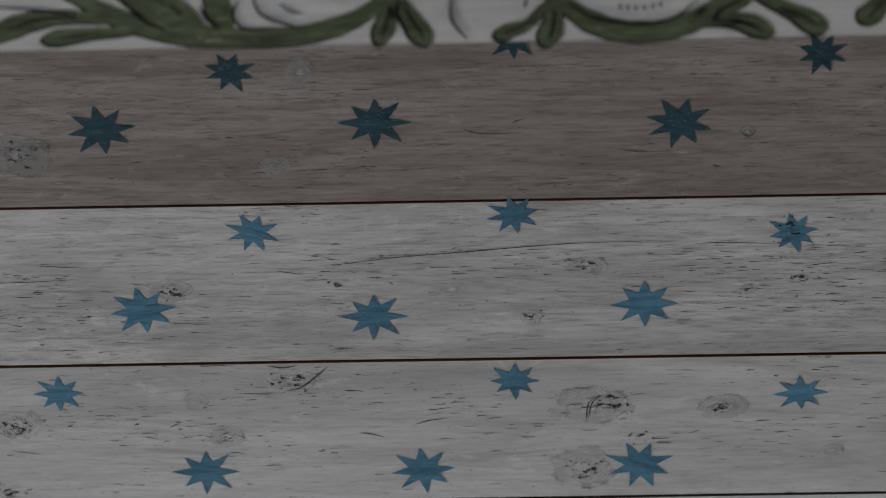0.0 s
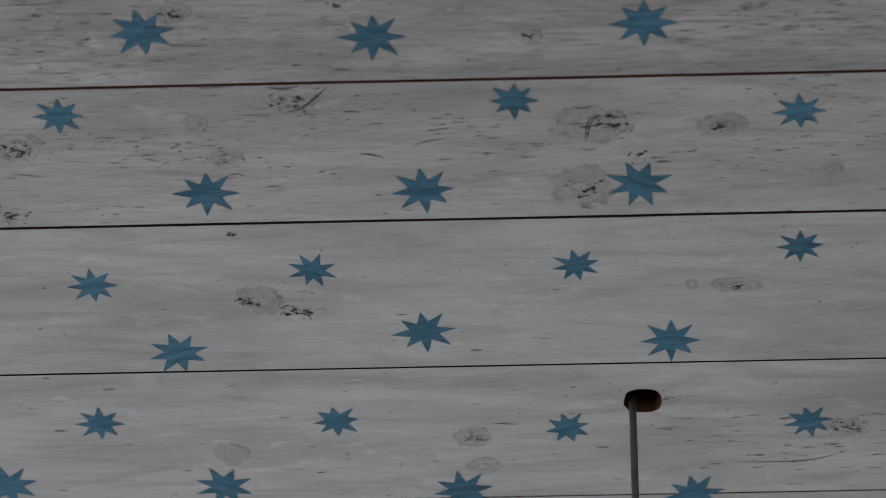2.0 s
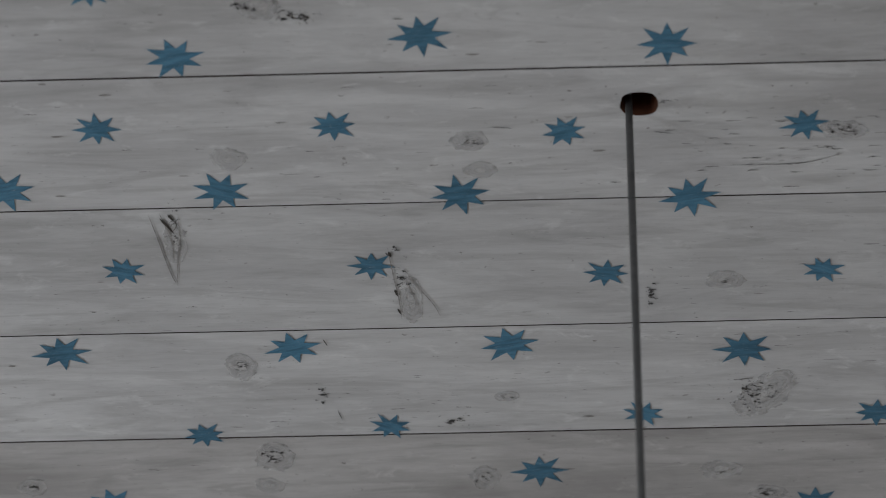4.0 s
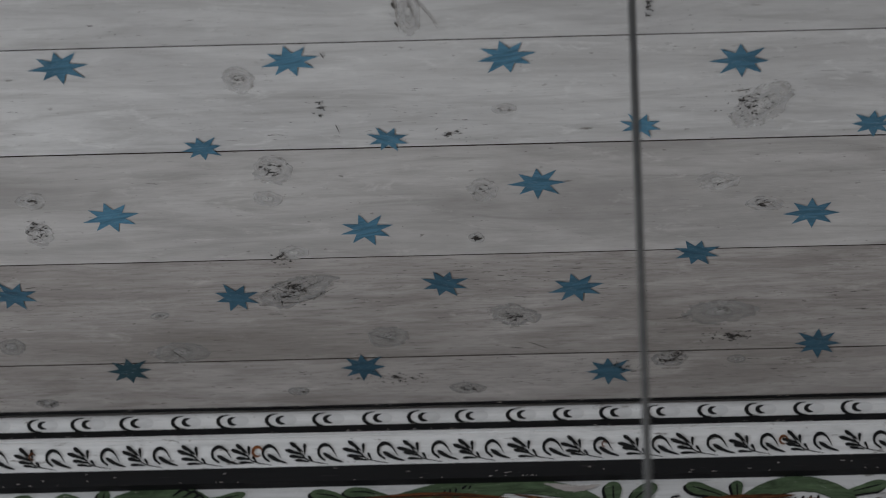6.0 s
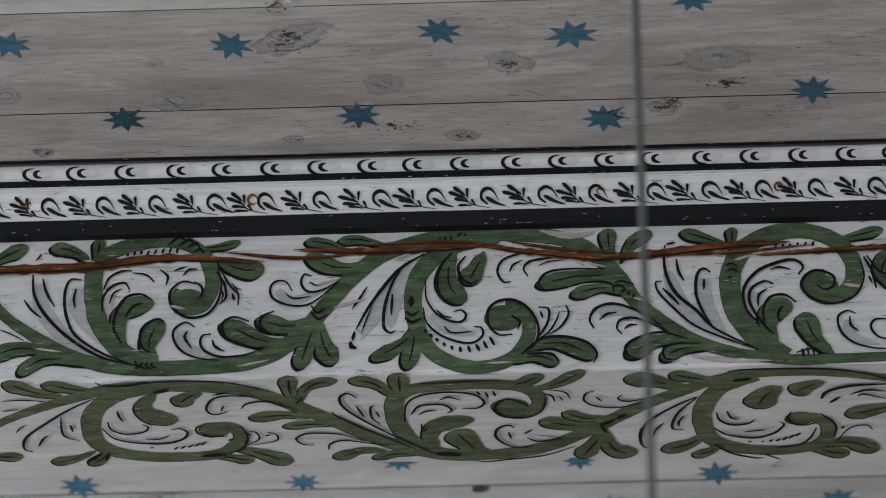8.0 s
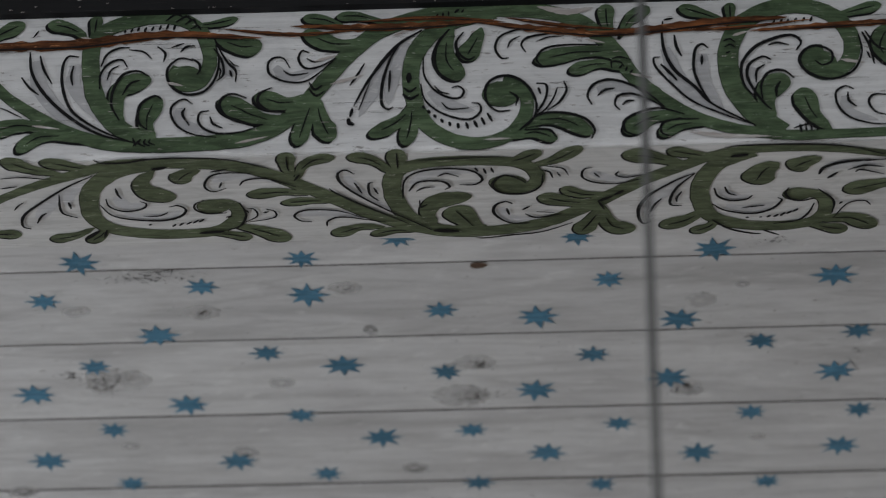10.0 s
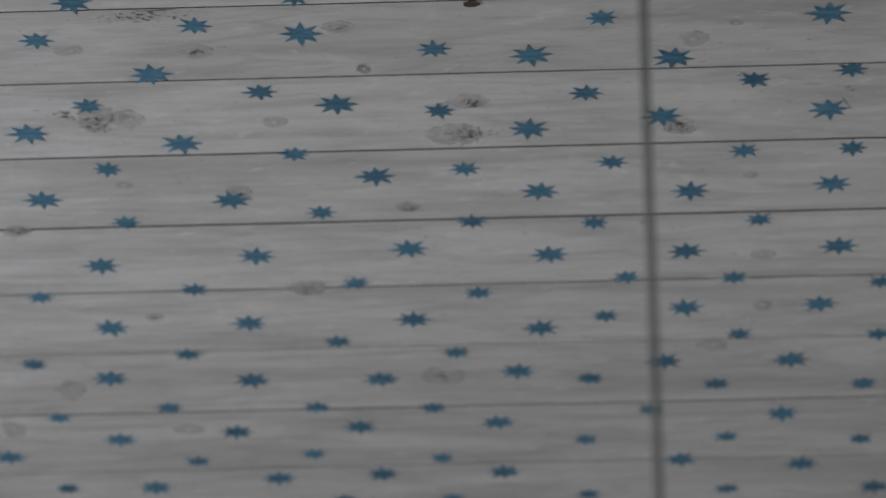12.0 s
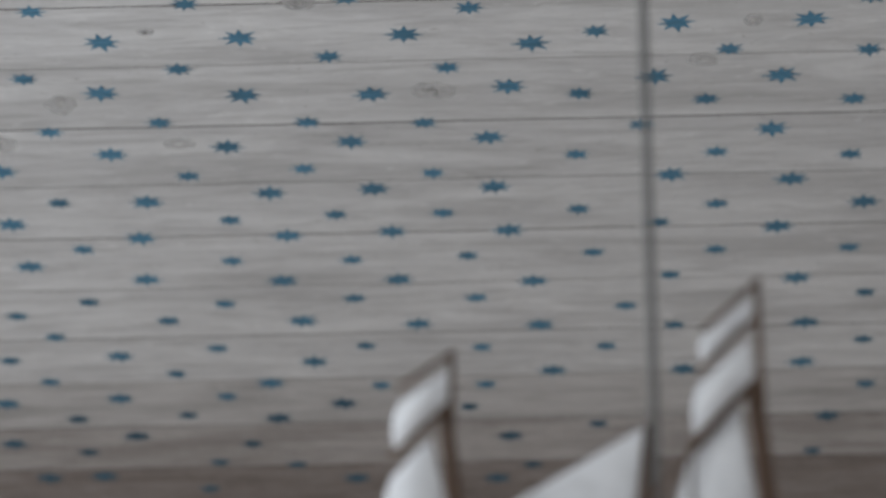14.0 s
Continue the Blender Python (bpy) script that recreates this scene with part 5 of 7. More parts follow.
    ('K', 0.0032, [(-0.703, 0.246), (-0.700, 0.256)]),
    ('K', 0.0032, [(-0.691, 0.247), (-0.688, 0.257)]),
    ('K', 0.0032, [(-0.679, 0.246), (-0.677, 0.256)]),
    ('K', 0.0032, [(-0.269, 0.083), (-0.266, 0.076)]),
    ('K', 0.0038, [(-0.261, 0.074), (-0.257, 0.067)]),
    ('K', 0.0038, [(-0.251, 0.065), (-0.247, 0.058)]),
    ('K', 0.0038, [(-0.239, 0.056), (-0.236, 0.048)]),
    ('K', 0.0038, [(-0.226, 0.050), (-0.224, 0.041)]),
    ('K', 0.0038, [(-0.212, 0.047), (-0.211, 0.036)]),
    ('K', 0.0038, [(-0.199, 0.048), (-0.195, 0.035)]),
    ('K', 0.0038, [(-0.186, 0.051), (-0.180, 0.037)]),
    ('K', 0.0038, [(-0.174, 0.057), (-0.168, 0.042)]),
    ('K', 0.0038, [(-0.164, 0.065), (-0.156, 0.048)]),
    ('K', 0.0032, [(0.304, 0.223), (0.308, 0.232)]),
    ('K', 0.0032, [(0.316, 0.225), (0.320, 0.234)]),
    ('K', 0.0032, [(0.327, 0.225), (0.331, 0.234)]),
    ('K', 0.0032, [(0.340, 0.227), (0.344, 0.236)]),
    ('K', 0.0032, [(0.353, 0.228), (0.357, 0.237)]),
    ('K', 0.0032, [(0.366, 0.228), (0.369, 0.237)]),
]
UNDER_STROKES = [
    ('S', 0.0228, [(-1.053, 0.179), (-1.000, 0.136), (-0.959, 0.104), (-0.899, 0.069), (-0.830, 0.038), (-0.773, 0.016), (-0.681, 0.015), (-0.590, 0.026), (-0.527, 0.051), (-0.466, 0.097), (-0.413, 0.140), (-0.360, 0.185), (-0.297, 0.224), (-0.222, 0.246), (-0.138, 0.241), (-0.072, 0.221), (-0.006, 0.177), (0.041, 0.138), (0.088, 0.101), (0.143, 0.067), (0.207, 0.031), (0.270, 0.018), (0.370, 0.019), (0.479, 0.041), (0.545, 0.058)]),
    ('T', 0.0268, [(-0.716, 0.017), (-0.771, 0.038), (-0.809, 0.077), (-0.823, 0.121), (-0.820, 0.176), (-0.792, 0.209), (-0.739, 0.226), (-0.683, 0.230), (-0.626, 0.224), (-0.592, 0.198), (-0.580, 0.170), (-0.591, 0.144), (-0.613, 0.138), (-0.639, 0.147)]),
    ('T', 0.0268, [(-0.174, 0.243), (-0.249, 0.239), (-0.297, 0.202), (-0.317, 0.155), (-0.324, 0.107), (-0.318, 0.066), (-0.293, 0.042), (-0.241, 0.031), (-0.168, 0.032), (-0.115, 0.041), (-0.090, 0.067), (-0.087, 0.095), (-0.108, 0.117), (-0.141, 0.118), (-0.154, 0.096), (-0.133, 0.084)]),
    ('T', 0.0268, [(0.263, 0.024), (0.209, 0.058), (0.183, 0.111), (0.180, 0.162), (0.197, 0.215), (0.246, 0.244), (0.312, 0.252), (0.364, 0.241), (0.386, 0.209), (0.382, 0.170), (0.356, 0.152), (0.330, 0.156)]),
    ('B', 0.0467, [(-0.621, 0.146), (-0.621, 0.148), (-0.620, 0.149)]),
    ('B', 0.0467, [(-0.132, 0.098), (-0.131, 0.099), (-0.130, 0.101)]),
    ('B', 0.0418, [(0.338, 0.154), (0.339, 0.156), (0.339, 0.158)]),
    ('L', 0.0255, [(-0.855, 0.041), (-0.901, 0.025), (-0.926, 0.010), (-0.951, -0.010)]),
    ('L', 0.0230, [(-0.780, 0.034), (-0.828, 0.022), (-0.858, 0.010), (-0.890, 0.000)]),
    ('L', 0.0194, [(-1.020, 0.212), (-0.983, 0.216), (-0.946, 0.219)]),
    ('L', 0.0194, [(-0.823, 0.204), (-0.852, 0.224), (-0.876, 0.232), (-0.900, 0.236)]),
    ('L', 0.0194, [(-0.804, 0.205), (-0.814, 0.226), (-0.838, 0.248)]),
    ('L', 0.0303, [(-0.708, 0.034), (-0.732, 0.070), (-0.722, 0.101), (-0.680, 0.121)]),
    ('L', 0.0266, [(-0.633, 0.038), (-0.656, 0.047), (-0.677, 0.073)]),
    ('L', 0.0212, [(-0.460, 0.119), (-0.499, 0.109), (-0.527, 0.111), (-0.562, 0.116)]),
    ('L', 0.0169, [(-0.419, 0.142), (-0.460, 0.138), (-0.508, 0.143)]),
    ('L', 0.0218, [(-0.486, 0.068), (-0.491, 0.031), (-0.490, -0.009)]),
    ('L', 0.0206, [(-0.479, 0.082), (-0.466, 0.036), (-0.442, 0.015), (-0.412, 0.010)]),
    ('L', 0.0266, [(-0.598, 0.204), (-0.559, 0.220), (-0.532, 0.236), (-0.501, 0.257)]),
    ('L', 0.0182, [(-0.637, 0.227), (-0.598, 0.236), (-0.564, 0.248)]),
    ('L', 0.0230, [(-0.320, 0.066), (-0.342, 0.032), (-0.364, 0.015), (-0.392, 0.009)]),
    ('L', 0.0242, [(-0.311, 0.067), (-0.312, 0.031), (-0.312, -0.010)]),
    ('L', 0.0206, [(-0.143, 0.040), (-0.113, 0.029), (-0.078, 0.006)]),
    ('L', 0.0218, [(-0.093, 0.049), (-0.054, 0.032), (-0.012, -0.004)]),
    ('L', 0.0291, [(-0.257, 0.226), (-0.269, 0.186), (-0.251, 0.150), (-0.195, 0.135)]),
    ('L', 0.0376, [(-0.183, 0.251), (-0.206, 0.209), (-0.230, 0.167)]),
    ('L', 0.0218, [(-0.342, 0.224), (-0.381, 0.222), (-0.405, 0.233), (-0.431, 0.242)]),
    ('L', 0.0169, [(-0.286, 0.239), (-0.325, 0.235), (-0.366, 0.247)]),
    ('L', 0.0255, [(0.026, 0.162), (-0.024, 0.164), (-0.056, 0.154), (-0.086, 0.143)]),
    ('L', 0.0194, [(0.034, 0.141), (-0.014, 0.139), (-0.048, 0.119)]),
    ('L', 0.0266, [(0.020, 0.175), (-0.001, 0.223), (-0.022, 0.261)]),
    ('L', 0.0279, [(0.021, 0.175), (0.026, 0.219), (0.040, 0.242), (0.073, 0.251)]),
    ('L', 0.0303, [(0.165, 0.061), (0.115, 0.040), (0.088, 0.029), (0.053, 0.024)]),
    ('L', 0.0218, [(0.209, 0.040), (0.161, 0.026), (0.126, 0.013)]),
    ('L', 0.0400, [(0.306, 0.060), (0.282, 0.082), (0.267, 0.122)]),
    ('L', 0.0303, [(0.375, 0.048), (0.349, 0.060), (0.325, 0.079)]),
    ('L', 0.0279, [(0.520, 0.114), (0.466, 0.132), (0.414, 0.148)]),
    ('L', 0.0255, [(0.188, 0.195), (0.158, 0.225), (0.114, 0.244)]),
    ('L', 0.0194, [(0.207, 0.226), (0.195, 0.248), (0.165, 0.264)]),
    ('L', 0.0218, [(0.357, 0.246), (0.392, 0.260), (0.425, 0.270)]),
    ('L', 0.0279, [(0.375, 0.238), (0.424, 0.231), (0.472, 0.262)]),
    ('G', 0.0107, [(-0.912, 0.174), (-0.888, 0.131), (-0.834, 0.074)]),
    ('G', 0.0088, [(-0.860, 0.133), (-0.851, 0.099), (-0.814, 0.059)]),
    ('G', 0.0097, [(-0.778, 0.111), (-0.763, 0.141), (-0.734, 0.135)]),
    ('G', 0.0088, [(-0.770, 0.168), (-0.706, 0.178), (-0.676, 0.159)]),
    ('G', 0.0097, [(-0.617, 0.072), (-0.574, 0.057), (-0.502, 0.081)]),
    ('G', 0.0088, [(-0.481, 0.179), (-0.425, 0.178), (-0.370, 0.198)]),
    ('G', 0.0088, [(-0.398, 0.069), (-0.375, 0.122), (-0.305, 0.203)]),
    ('G', 0.0097, [(-0.291, 0.100), (-0.261, 0.068), (-0.188, 0.066)]),
    ('G', 0.0088, [(-0.150, 0.176), (-0.132, 0.210), (-0.081, 0.212)]),
    ('G', 0.0088, [(0.001, 0.075), (0.042, 0.099), (0.088, 0.086)]),
    ('G', 0.0107, [(0.087, 0.205), (0.111, 0.154), (0.161, 0.096)]),
    ('G', 0.0088, [(0.212, 0.141), (0.236, 0.162), (0.259, 0.159)]),
    ('G', 0.0088, [(0.222, 0.188), (0.264, 0.201), (0.301, 0.180)]),
    ('G', 0.0097, [(0.383, 0.084), (0.418, 0.068), (0.473, 0.071)]),
    ('K', 0.0038, [(-0.928, 0.201), (-0.941, 0.191), (-0.934, 0.157), (-0.895, 0.114), (-0.853, 0.075), (-0.809, 0.044)]),
    ('K', 0.0032, [(-0.916, 0.184), (-0.907, 0.163), (-0.897, 0.153)]),
    ('K', 0.0032, [(-0.870, 0.098), (-0.873, 0.139), (-0.868, 0.158), (-0.847, 0.170)]),
    ('K', 0.0032, [(-0.857, 0.122), (-0.855, 0.143)]),
    ('K', 0.0026, [(-0.949, 0.142), (-0.941, 0.129), (-0.931, 0.119)]),
    ('K', 0.0026, [(-0.960, 0.046), (-0.923, 0.044), (-0.878, 0.053)]),
    ('K', 0.0026, [(-0.964, 0.076), (-0.936, 0.071)]),
    ('K', 0.0032, [(-0.795, 0.115), (-0.791, 0.139), (-0.769, 0.154), (-0.740, 0.149), (-0.730, 0.134), (-0.740, 0.125)]),
    ('K', 0.0032, [(-0.776, 0.083), (-0.774, 0.102), (-0.769, 0.116)]),
    ('K', 0.0038, [(-0.807, 0.132), (-0.789, 0.166), (-0.753, 0.181), (-0.706, 0.185), (-0.677, 0.173), (-0.667, 0.154), (-0.678, 0.141), (-0.694, 0.144)]),
    ('K', 0.0026, [(-0.739, 0.170), (-0.714, 0.171), (-0.697, 0.161)]),
    ('K', 0.0032, [(-0.733, 0.198), (-0.727, 0.196)]),
    ('K', 0.0032, [(-0.694, 0.205), (-0.687, 0.197)]),
    ('K', 0.0032, [(-0.682, 0.202), (-0.674, 0.194)]),
    ('K', 0.0032, [(-0.670, 0.199), (-0.660, 0.191)]),
    ('K', 0.0032, [(-0.659, 0.196), (-0.648, 0.186)]),
    ('K', 0.0032, [(-0.649, 0.193), (-0.639, 0.183)]),
    ('K', 0.0032, [(-0.595, 0.092), (-0.618, 0.101), (-0.630, 0.084), (-0.618, 0.055), (-0.591, 0.046), (-0.551, 0.050)]),
    ('K', 0.0032, [(-0.573, 0.085), (-0.562, 0.070), (-0.529, 0.066), (-0.481, 0.093)]),
    ('K', 0.0032, [(-0.617, 0.042), (-0.589, 0.036)]),
    ('K', 0.0026, [(-0.606, 0.090), (-0.601, 0.073)]),
    ('K', 0.0026, [(-0.566, 0.154), (-0.554, 0.158), (-0.551, 0.179), (-0.573, 0.197)]),
    ('K', 0.0026, [(-0.569, 0.157), (-0.564, 0.169)]),
    ('K', 0.0032, [(-0.540, 0.169), (-0.531, 0.166)]),
    ('K', 0.0026, [(-0.536, 0.157), (-0.521, 0.166), (-0.524, 0.185), (-0.568, 0.197)]),
    ('K', 0.0032, [(-0.462, 0.201), (-0.481, 0.196), (-0.489, 0.178), (-0.466, 0.164), (-0.415, 0.170), (-0.376, 0.193)]),
    ('K', 0.0032, [(-0.438, 0.216), (-0.434, 0.198), (-0.407, 0.189), (-0.339, 0.208)]),
    ('K', 0.0032, [(-0.600, 0.166), (-0.630, 0.168), (-0.649, 0.157), (-0.651, 0.139), (-0.634, 0.126)]),
    ('K', 0.0032, [(-0.577, 0.136), (-0.569, 0.173), (-0.581, 0.207), (-0.603, 0.220)]),
    ('K', 0.0032, [(-0.603, 0.180), (-0.593, 0.177)]),
    ('K', 0.0038, [(-0.383, 0.060), (-0.397, 0.047), (-0.410, 0.057), (-0.408, 0.082), (-0.388, 0.114), (-0.340, 0.166), (-0.265, 0.235)]),
    ('K', 0.0032, [(-0.385, 0.085), (-0.374, 0.118)]),
    ('K', 0.0032, [(-0.355, 0.085), (-0.362, 0.091), (-0.361, 0.122), (-0.348, 0.142)]),
    ('K', 0.0026, [(-0.354, 0.102), (-0.348, 0.121)]),
    ('K', 0.0032, [(-0.427, 0.100), (-0.416, 0.116), (-0.377, 0.153), (-0.302, 0.214)]),
    ('K', 0.0038, [(-0.297, 0.115), (-0.281, 0.089), (-0.244, 0.087), (-0.230, 0.103), (-0.238, 0.113)]),
    ('K', 0.0032, [(-0.285, 0.116), (-0.272, 0.106), (-0.254, 0.104)]),
    ('K', 0.0038, [(-0.308, 0.137), (-0.303, 0.084), (-0.279, 0.058), (-0.233, 0.050), (-0.192, 0.059), (-0.176, 0.083), (-0.189, 0.100), (-0.213, 0.099)]),
    ('K', 0.0032, [(-0.249, 0.073), (-0.234, 0.065), (-0.214, 0.075)]),
    ('K', 0.0032, [(-0.173, 0.052), (-0.169, 0.069)]),
    ('K', 0.0032, [(-0.161, 0.050), (-0.157, 0.066)]),
    ('K', 0.0032, [(-0.187, 0.049), (-0.182, 0.061)]),
    ('K', 0.0026, [(-0.281, 0.143), (-0.280, 0.164), (-0.269, 0.156)]),
    ('K', 0.0038, [(-0.105, 0.099), (-0.117, 0.086), (-0.137, 0.075), (-0.153, 0.085), (-0.160, 0.106), (-0.144, 0.128), (-0.107, 0.131), (-0.082, 0.110), (-0.077, 0.075)]),
    ('K', 0.0032, [(-0.081, 0.061), (-0.066, 0.068), (-0.061, 0.086)]),
    ('K', 0.0026, [(-0.073, 0.050), (-0.045, 0.058), (-0.035, 0.080)]),
    ('K', 0.0026, [(-0.054, 0.069), (-0.048, 0.083)]),
    ('K', 0.0038, [(-0.129, 0.161), (-0.140, 0.154), (-0.156, 0.163), (-0.161, 0.184), (-0.151, 0.205), (-0.132, 0.220), (-0.102, 0.222)]),
    ('K', 0.0032, [(-0.139, 0.174), (-0.135, 0.195)]),
    ('K', 0.0032, [(-0.114, 0.181), (-0.100, 0.169)]),
    ('K', 0.0032, [(-0.109, 0.193), (-0.090, 0.205), (-0.049, 0.196)]),
    ('K', 0.0019, [(-0.090, 0.187), (-0.060, 0.192)]),
    ('K', 0.0032, [(0.003, 0.058), (-0.010, 0.063), (-0.013, 0.085), (0.005, 0.102), (0.042, 0.108), (0.082, 0.096)]),
    ('K', 0.0026, [(0.006, 0.074), (0.015, 0.088)]),
    ('K', 0.0032, [(0.047, 0.071), (0.042, 0.082), (0.060, 0.090), (0.095, 0.080)]),
    ('K', 0.0045, [(0.170, 0.082), (0.138, 0.104), (0.097, 0.144), (0.080, 0.178), (0.078, 0.209), (0.085, 0.231), (0.099, 0.226)]),
    ('K', 0.0032, [(0.116, 0.157), (0.104, 0.176), (0.098, 0.198)]),
    ('K', 0.0038, [(0.169, 0.085), (0.143, 0.121), (0.131, 0.155), (0.132, 0.177), (0.150, 0.180)]),
    ('K', 0.0032, [(0.149, 0.137), (0.141, 0.155), (0.141, 0.169)]),
    ('K', 0.0038, [(0.202, 0.129), (0.208, 0.153), (0.227, 0.168), (0.254, 0.166), (0.265, 0.154)]),
    ('K', 0.0032, [(0.219, 0.126), (0.226, 0.146), (0.239, 0.153)]),
    ('K', 0.0038, [(0.199, 0.177), (0.222, 0.199), (0.265, 0.210), (0.297, 0.197), (0.313, 0.172), (0.307, 0.163)]),
    ('K', 0.0026, [(0.248, 0.191), (0.285, 0.186)]),
    ('K', 0.0032, [(0.255, 0.221), (0.261, 0.222)]),
    ('K', 0.0032, [(0.277, 0.222), (0.282, 0.221)]),
    ('K', 0.0038, [(0.290, 0.223), (0.296, 0.216)]),
    ('K', 0.0038, [(0.301, 0.222), (0.309, 0.214)]),
    ('K', 0.0038, [(0.312, 0.219), (0.320, 0.209)]),
    ('K', 0.0038, [(0.322, 0.214), (0.331, 0.204)]),
    ('K', 0.0038, [(0.332, 0.208), (0.341, 0.198)]),
    ('K', 0.0038, [(0.367, 0.168), (0.347, 0.174), (0.329, 0.169), (0.319, 0.152), (0.324, 0.133)]),
    ('K', 0.0032, [(0.367, 0.182), (0.358, 0.212), (0.340, 0.234), (0.301, 0.243)]),
    ('K', 0.0032, [(0.372, 0.139), (0.398, 0.176), (0.397, 0.214)]),
    ('K', 0.0026, [(0.399, 0.230), (0.422, 0.186), (0.449, 0.179), (0.460, 0.193)]),
    ('K', 0.0032, [(0.408, 0.187), (0.413, 0.180)]),
    ('K', 0.0057, [(0.372, 0.096), (0.381, 0.075), (0.417, 0.060), (0.481, 0.056)]),
    ('K', 0.0045, [(0.386, 0.109), (0.402, 0.091)]),
    ('K', 0.0038, [(0.418, 0.085), (0.445, 0.073), (0.477, 0.078)]),
    ('K', 0.0032, [(0.431, 0.091), (0.441, 0.085), (0.478, 0.100)]),
    ('K', 0.0038, [(-0.803, -0.004), (-0.790, 0.007), (-0.753, 0.008), (-0.716, 0.000), (-0.661, -0.002), (-0.588, 0.006), (-0.522, 0.035)]),
    ('K', 0.0026, [(-0.278, 0.023), (-0.223, 0.021), (-0.146, 0.018)]),
    ('K', 0.0038, [(0.218, 0.009), (0.252, 0.004), (0.343, 0.005), (0.416, 0.015), (0.476, 0.041)]),
    ('K', 0.0032, [(-0.192, 0.263), (-0.176, 0.264), (-0.138, 0.258), (-0.082, 0.249), (-0.031, 0.223)]),
    ('K', 0.0038, [(0.199, 0.226), (0.228, 0.255), (0.266, 0.271), (0.282, 0.272)]),
    ('K', 0.0032, [(0.283, 0.261), (0.312, 0.279)]),
    ('K', 0.0064, [(-0.712, 0.031), (-0.687, 0.025)]),
    ('K', 0.0070, [(-0.262, 0.237), (-0.220, 0.242)]),
    ('K', 0.0064, [(0.228, 0.036), (0.256, 0.032)]),
    ('K', 0.0057, [(-0.651, 0.227), (-0.609, 0.223)]),
    ('K', 0.0057, [(-0.842, 0.238), (-0.816, 0.211)]),
    ('K', 0.0051, [(0.011, 0.161), (0.036, 0.145)]),
    ('K', 0.0051, [(0.039, 0.142), (0.054, 0.129)]),
    ('K', 0.0032, [(-0.473, 0.057), (-0.483, 0.075)]),
    ('K', 0.0032, [(0.013, 0.161), (0.022, 0.186)]),
    ('K', 0.0032, [(-0.810, 0.233), (-0.803, 0.209)]),
]
